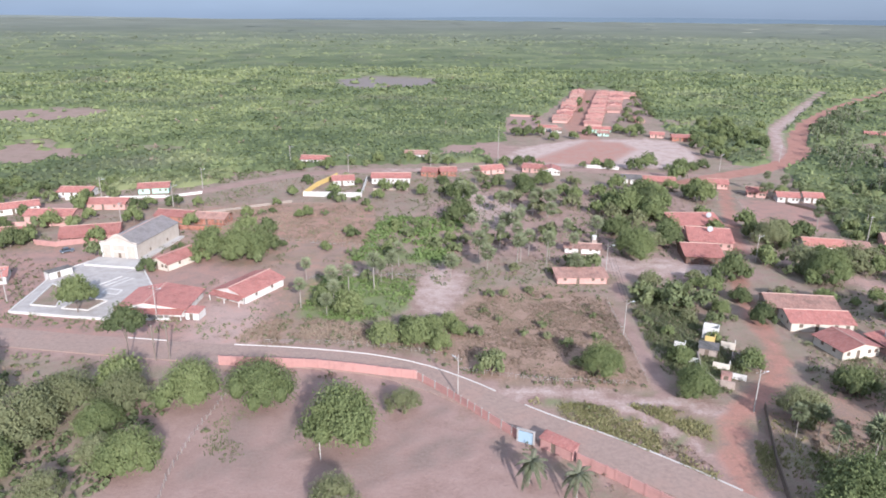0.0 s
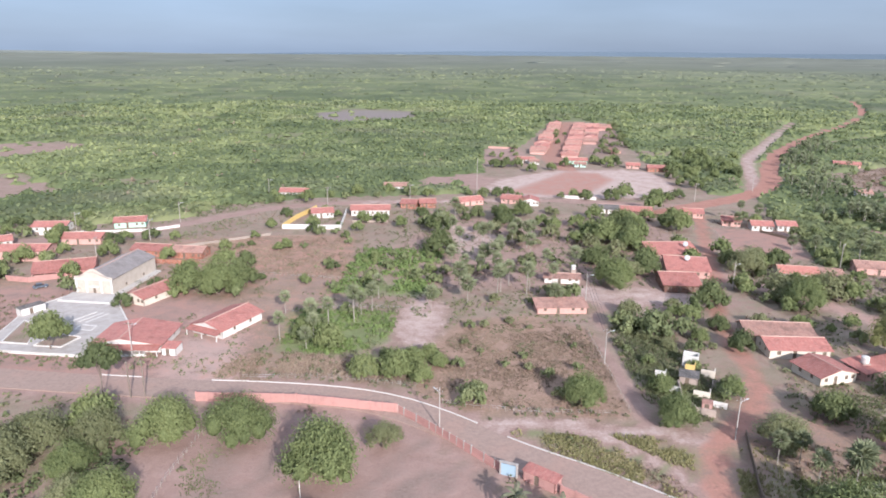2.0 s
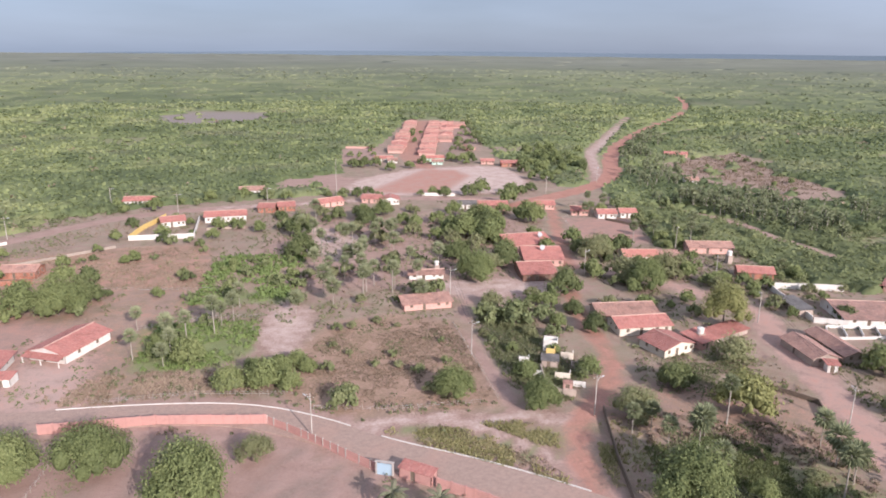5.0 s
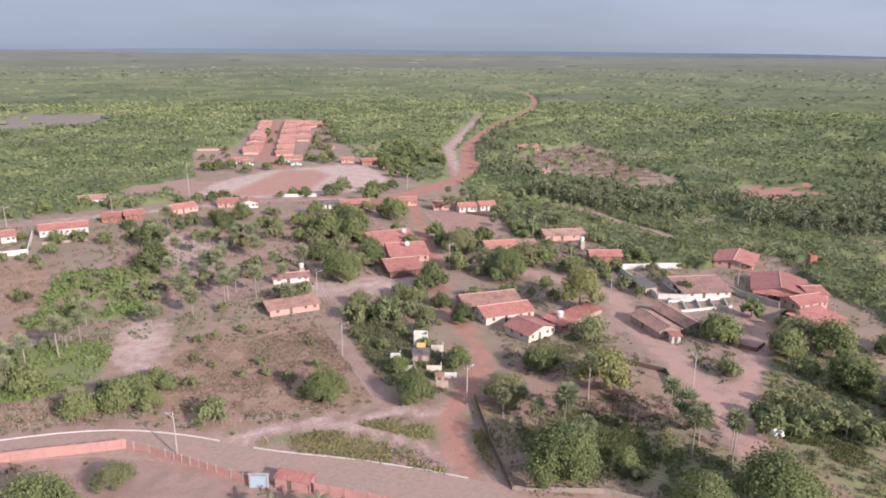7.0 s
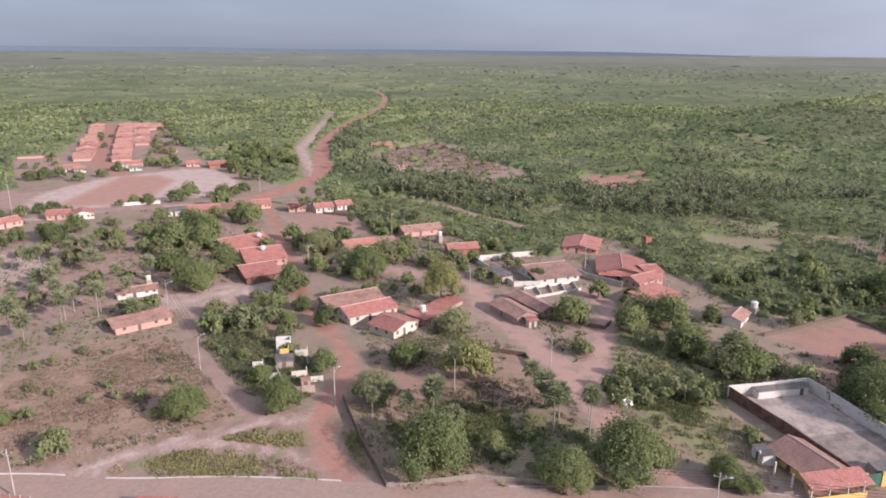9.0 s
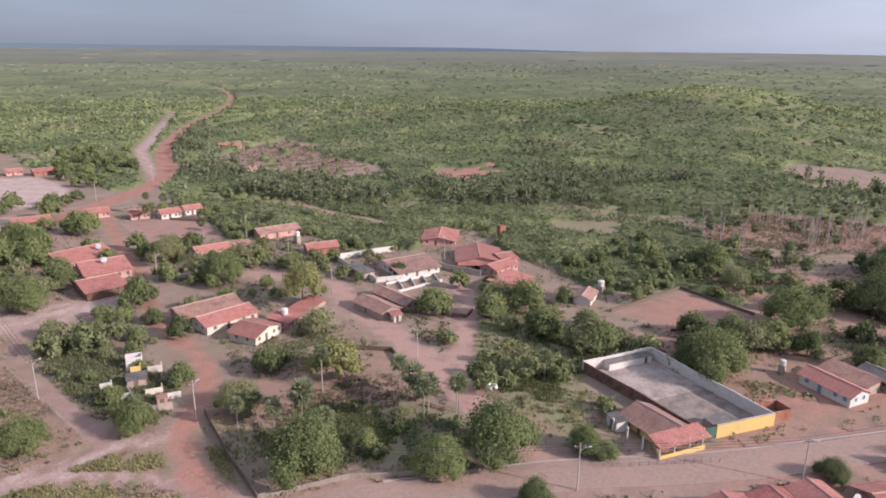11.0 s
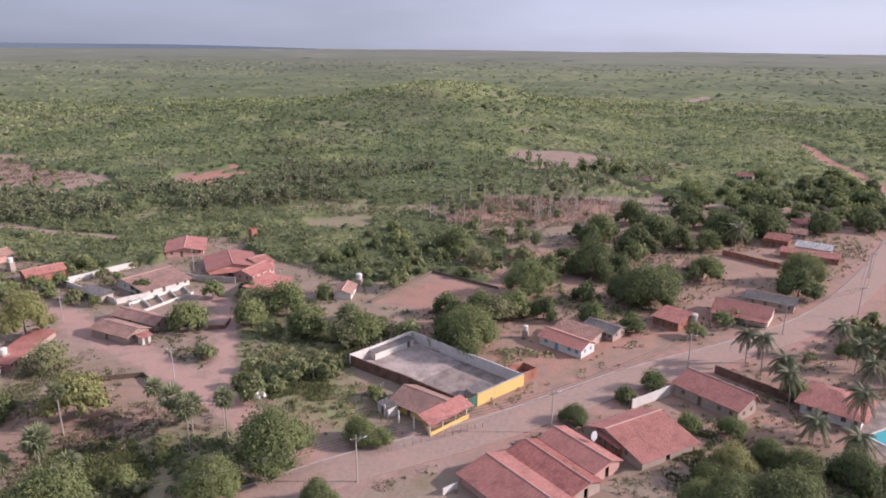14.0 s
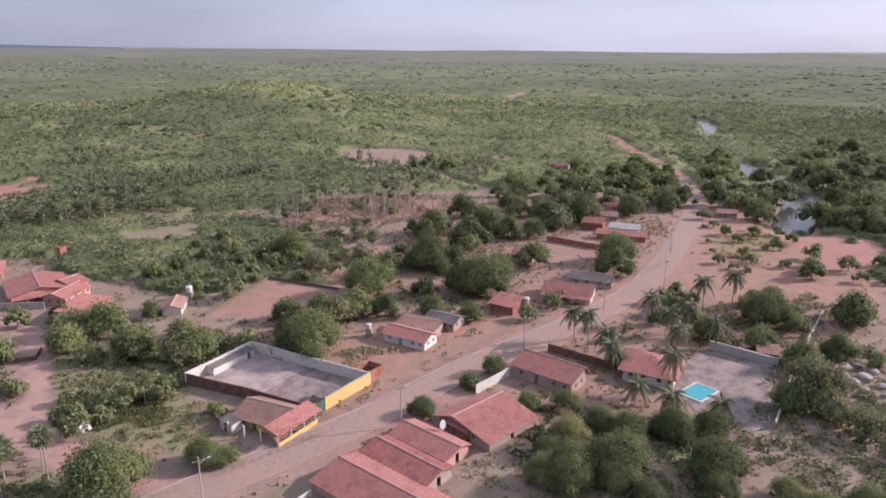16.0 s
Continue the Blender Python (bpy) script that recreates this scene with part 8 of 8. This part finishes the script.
grove([(84, 160), (122, 160), (142, 192), (100, 202)], 4, ("light", "grey"), 2.2, 3.6, 53)
grove([(68, 150), (82, 146), (82, 186), (68, 182)], 4, ("grey", "light"), 2.0, 3.2, 54)
grove([(172, 346), (186, 376), (214, 436), (222, 432), (192, 372)], 12, ("light", "bush", "wax"), 1.8, 3.2, 55)
grove([(138, 270), (170, 330), (160, 290), (200, 240), (190, 300)], 12, ("light", "wax", "bush"), 1.8, 3.4, 56)
grove([(300, -122), (345, -136), (350, -130), (318, -114)], 7, ("mango", "light"), 3.5, 5.5, 58)
grove([(418, -38), (410, -94), (352, -92), (312, -64), (292, -28), (354, -18)], 34, ("mango", "light", "light"), 3.6, 6.0, 60)
grove([(282, -132), (262, -140), (243, -150), (290, -186), (332, -166), (306, -146)], 26, ("mango", "light"), 3.5, 6.0, 64)
for kind, x, y, r in (("mango", 193.0, 3.6, 10.4), ("mango", 213.8, 21.4, 8.8), ("mango", 241, 10.8, 7.4), ("light", 256.7, 24.6, 7.2), ("mango", 264, 5, 7.3), ("mango", 253, -4, 6.2), ("mango", 285, 14.6, 7.6), ("light", 187.7, 37.2, 8.2), ("light", 146.5, 42.5, 7.8), ("grey", 165.3, 40.2, 5.2), ("mango", 156, 49, 5.4), ("mango", 272.4, -21.2, 9.4), ("mango", 290, -8, 7.0), ("mango", 283, -36, 8.0), ("light", 256, -14, 5.0), ("mango", 169.4, 6.3, 3.3), ("light", 226.4, -41, 7.4), ("grey", 208, 59, 5.0), ("light", 220.7, 70.6, 6.2), ("grey", 221, 46.4, 3.6), ("bush", 216.8, -9, 4.0), ("bush", 181, -16, 3.2), ("bush", 186, -19, 2.6), ("bush", 171.6, -9, 3.0)):
    tree(kind, x, y, r)
for kind, x, y, r in (("light", 60, 200, 7.1), ("mango", 82, 181, 5.8), ("light", 69.6, 250, 6.8), ("light", 76.6, 240.4, 5.4), ("mango", 73.4, 211.8, 5.2), ("light", 105.4, 267.8, 5.8), ("light", 106.3, 304.8, 5.6), ("grey", 107, 211.6, 7.2), ("grey", 105.9, 189.5, 5.8), ("light", 109, 180, 6.6), ("grey", 121, 189.5, 5.6), ("light", 6.9, 265.5, 6.4), ("mango", 34.4, 280.3, 5.2), ("light", 44.3, 293.6, 5.0), ("bush", 36, 219, 3.0), ("bush", 44.8, 188.7, 3.4), ("bush", 37.6, 191.5, 2.8), ("mango", 59.9, 222, 5.4), ("light", 84.6, 272.7, 5.4), ("grey", 49.7, 257.4, 4.6), ("grey", 35.4, 249.3, 4.4), ("light", 107.4, 232.5, 4.6)):
    tree(kind, x, y, r)
grove([(136, 46), (162, 34), (170, 52), (150, 66)], 5, ("mango", "light"), 3.0, 4.6, 13)
grove([(170, 14), (200, 20), (200, 48), (162, 48)], 6, ("mango", "light"), 3.0, 5.0, 12)
grove([(200, 0), (236, -6), (275, 0), (290, 30), (230, 46), (205, 38)], 12, ("mango", "light"), 3.6, 5.6, 11)
grove([(60, 235), (112, 240), (110, 296), (66, 292)], 14, ("light", "mango", "light"), 3.2, 5.4, 3)
grove([(50, 205), (80, 198), (84, 260), (56, 262)], 13, ("mango", "light", "grey", "light"), 2.8, 5.0, 33)
grove([(86, 196), (125, 192), (122, 226), (88, 226)], 10, ("grey", "mango", "light"), 2.6, 4.6, 67)
# round the courtyard and the lane
for kind, x, y, r in (("light", 151, 96.7, 5.8), ("bush", 135.2, 92, 3.2), ("grey", 137.2, 72.1, 4.7), ("bush", 145.8, 67.5, 3.4), ("bush", 147, 59.5, 3.4), ("bush", 118.6, 73.8, 2.9), ("bush", 115.5, 77.7, 2.8), ("bush", 119.6, 67.8, 2.8), ("light", 115.4, 54.5, 2.1), ("light", 99.5, 50, 3.4), ("bush", 118.9, 98.3, 2.8), ("light", 153, 122.5, 3.8), ("mango", 159.5, 115, 3.0), ("mango", 163, 91.5, 2.8), ("bush", 110.9, 80.4, 2.8), ("bush", 108.3, 79, 2.6), ("light", 151, 77.5, 3.4)):
    tree(kind, x, y, r)
# behind the street houses and round the pool yard
for kind, x, y, r in (("light", 124.2, -7.3, 2.5), ("mango", 114.2, -25.4, 4.0), ("pale", 111.4, -14.4, 3.8), ("mango", 117.8, -20.6, 3.4), ("mango", 115.9, -33.8, 4.6), ("mango", 117.5, -41.5, 3.8), ("light", 125.1, -15, 2.8), ("mango", 155.2, -81.1, 4.3), ("mango", 177, -95.1, 6.3), ("grey", 119, -70, 4.6), ("bush", 151.5, -87.9, 2.8), ("light", 169.4, -77, 3.8), ("bush", 187, -47, 3.6), ("bush", 181, -49, 3.4), ("bush", 192, -52, 3.4)):
    tree(kind, x, y, r)
# along the river and its bank
for kind, x, y, r in (("mango", 333, -132, 9.8), ("mango", 378, -142, 7.8), ("light", 312, -109, 8.0), ("mango", 294, -111, 5.9), ("light", 291, -115, 3.9), ("mango", 291, -134, 8.3), ("mango", 281, -147, 8.7), ("mango", 357, -167, 12.0), ("mango", 325, -164, 7.0), ("light", 383, -120, 8.4), ("light", 406, -133, 7.6), ("light", 292, -88, 3.2), ("bush", 257, -111, 2.9), ("bush", 269, -110, 2.5), ("bush", 237, -110, 3.9), ("mango", 389, -168, 9.5), ("mango", 319, -86, 6.4), ("light", 323, -77, 6.5)):
    tree(kind, x, y, r)
# before and along the avenue of row houses
for kind, x, y, r in (("mango", 46, 430, 4.4), ("mango", 53, 429, 5.0), ("light", 60, 429, 4.6), ("light", 67, 411, 4.2), ("light", 80, 418, 3.6), ("mango", 92, 434, 4.0), ("light", 112, 441, 4.2), ("light", 119, 435, 4.6), ("mango", 126, 437, 4.0), ("mango", 113.5, 588, 3.0), ("light", 116, 597, 3.2), ("mango", 118.5, 607, 3.0), ("light", 122, 622, 2.6), ("mango", 108, 545, 2.4), ("light", 111, 557, 2.0), ("mango", 126, 606, 2.2)):
    tree(kind, x, y, r)
grove([(122, 478), (146, 482), (172, 560), (200, 670), (186, 700), (160, 600)], 30, ("light", "grey", "bush", "mango"), 2.2, 4.2, 65)
dice = random.Random(68)
for x, y in ((239, 292), (250, 300), (262, 296), (274, 306), (248, 322), (262, 330), (281, 322), (287, 340), (262, 352), (274, 362), (288, 366), (258, 376), (270, 388), (284, 384), (298, 372), (262, 402), (276, 410), (292, 402), (304, 396), (310, 414), (296, 424), (318, 428), (244, 312), (284, 352), (300, 386), (268, 318)):
    tree(dice.choice(("grey", "bush", "bush", "light")), x + dice.uniform(-4, 4), y + dice.uniform(-4, 4), dice.uniform(1.3, 2.7))
grove([(205, 62), (243, 80), (262, 92), (318, 84), (332, 41), (284, 30), (262, 48), (219, 40)], 34, ("wax", "grey", "bush", "wax"), 1.4, 3.0, 69)
grove([(90, 414), (118, 411), (118, 405), (92, 407)], 12, ("bush",), 1.6, 2.6, 66)
tree("pale", 113, 147, 6.8, 12.5, "big pale-green shade tree on the village square")
tree("pale", 88.5, 105, 6.2, 10.5, "pale-green shade tree on the red earth lot")
tree("mango", -66.4, 129.5, 4.1, 13.8, "tall slender tree with a round dark crown by the street")


def dead_palm(x, y, h):
    """A bare palm trunk with rings of old leaf bases."""
    top = new("dead_palm")
    top.matrix_world = pose(x, y, lift(x, y), 1.5, 0, 0)
    bm = bmesh.new()
    tube(bm, [(0, 0, -0.3), (0, 0, 0.4 * h), (0.05, 0, 0.42 * h), (0.05, 0, 0.47 * h), (0.03, 0, 0.49 * h), (0, 0, 0.9 * h), (0, 0, 0.96 * h), (0, 0, h)], [0.2, 0.15, 0.27, 0.3, 0.15, 0.13, 0.32, 0.18], 8)
    part("trunk", bm, bark, top)
    return tagged(top, "bare dark trunk of a dead palm beside the street", "dead palm", "dead palms by the street")


dead_palm(-61.1, 130.1, 8.4)
dead_palm(-58.3, 130.6, 8.4)
for x, y, h, r in ((14, 90.5, 4.5, 2.4), (21, 87, 4.2, 2.4), (-20, 104, 7, 3.0)):
    palm("coconut", x, y, h, r)
tree("grey", 131, -65.5, 6.2, 12.5, "tall pale-barked tree with a thin crown beside the pool yard")


def palm_wood(name, ring, step, low, high, crown, label, seed, gap=0.47):
    """A stand of wax palms that nobody could count."""
    pick = np.random.default_rng(seed)
    p = np.array(ring)
    n = int((p[:, 0].max() - p[:, 0].min()) * (p[:, 1].max() - p[:, 1].min()) / step**2)
    x, y = pick.uniform(p[:, 0].min(), p[:, 0].max(), n), pick.uniform(p[:, 1].min(), p[:, 1].max(), n)
    ok = (inside(x, y, ring) > 0) & clear_of(x, y) & (fractal(x, y, 26, seed) > gap)
    x, y = x[ok], y[ok]
    n = len(x)
    h = pick.uniform(low, high, n)
    z = terrain(x, y)
    k = np.arange(5) * 2 * math.pi / 5
    ring5 = np.stack([np.cos(k), np.sin(k)], 1)
    bottom = np.concatenate([np.stack([x, y], 1)[:, None] + ring5 * 0.17, np.broadcast_to((z - 0.2)[:, None, None], (n, 5, 1))], 2)
    top = np.concatenate([np.stack([x, y], 1)[:, None] + ring5 * 0.12, np.broadcast_to((z + h)[:, None, None], (n, 5, 1))], 2)
    base = np.arange(n)[:, None] * 10
    quads = np.stack([base + np.arange(5), base + (np.arange(5) + 1) % 5, base + 5 + (np.arange(5) + 1) % 5, base + 5 + np.arange(5)], 2).reshape(-1, 4)
    stems = link_mesh(name + "_trunks", np.concatenate([bottom, top], 1).reshape(-1, 3), quads, palm_bark)
    tagged(stems, label + ", the bare trunks", "palms", kind="stuff")
    if crown:
        d = pick.normal(size=(n, 44, 3))
        d /= np.linalg.norm(d, axis=2)[:, :, None]
        # a round head of fans over a long skirt of dead ones
        skirt = np.where(np.arange(44) < 16, pick.uniform(0.3, 1.0, (n, 44)), 0.0)
        reach = np.where(skirt > 0, 0.55, 1.0) * crown * pick.uniform(0.55, 1.05, (n, 44))
        c = np.stack([x, y, z + h], 1)[:, None] + d * reach[:, :, None]
        c[:, :, 2] -= skirt * (0.5 * h)[:, None]
        side = np.cross(d, pick.normal(size=d.shape)).reshape(-1, 3)
        v, f = leaf_tris(c.reshape(-1, 3), side, pick.uniform(0.32, 0.52, n * 44), 1.7)
        # head toned lighter upward as painted light, the dead skirt darker
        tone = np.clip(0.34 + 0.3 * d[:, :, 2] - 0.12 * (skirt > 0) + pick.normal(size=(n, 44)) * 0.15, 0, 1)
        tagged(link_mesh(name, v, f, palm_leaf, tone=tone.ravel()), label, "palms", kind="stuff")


palm_wood("palm_wood", [(176, 292), (196, 252), (210, 222), (232, 196), (268, 160), (300, 128), (372, 132), (352, 218), (300, 214), (262, 258), (226, 306), (190, 318)], 4.6, 3.6, 7.0, 1.6, "stand of grey-green wax palms", 3, 0.53)
palm_wood("clearing_palms", [(276, 262), (300, 268), (368, 266), (420, 270), (430, 235), (372, 232), (362, 262), (312, 264)], 5.0, 4, 7.5, 1.6, "wax palms round a red clearing", 7, 0.4)
palm_wood("road_palms", [(190, 330), (230, 330), (330, 560), (290, 540), (215, 420)], 6.2, 4, 7.5, 1.6, "wax palms beside the red road", 4)
palm_wood("dead_palms", [(255, 95), (330, 100), (345, 30), (310, 0), (262, 50)], 5.2, 5, 9, 0.0, "bare trunks of dead palms over red earth", 5, 0.4)
palm_wood("field_palms", [(330, 110), (420, 90), (430, 0), (345, 10)], 7.0, 4, 8, 1.6, "wax palms beyond the red field", 6)

tree("light", -90, 154.2, 5.0, 10.5)
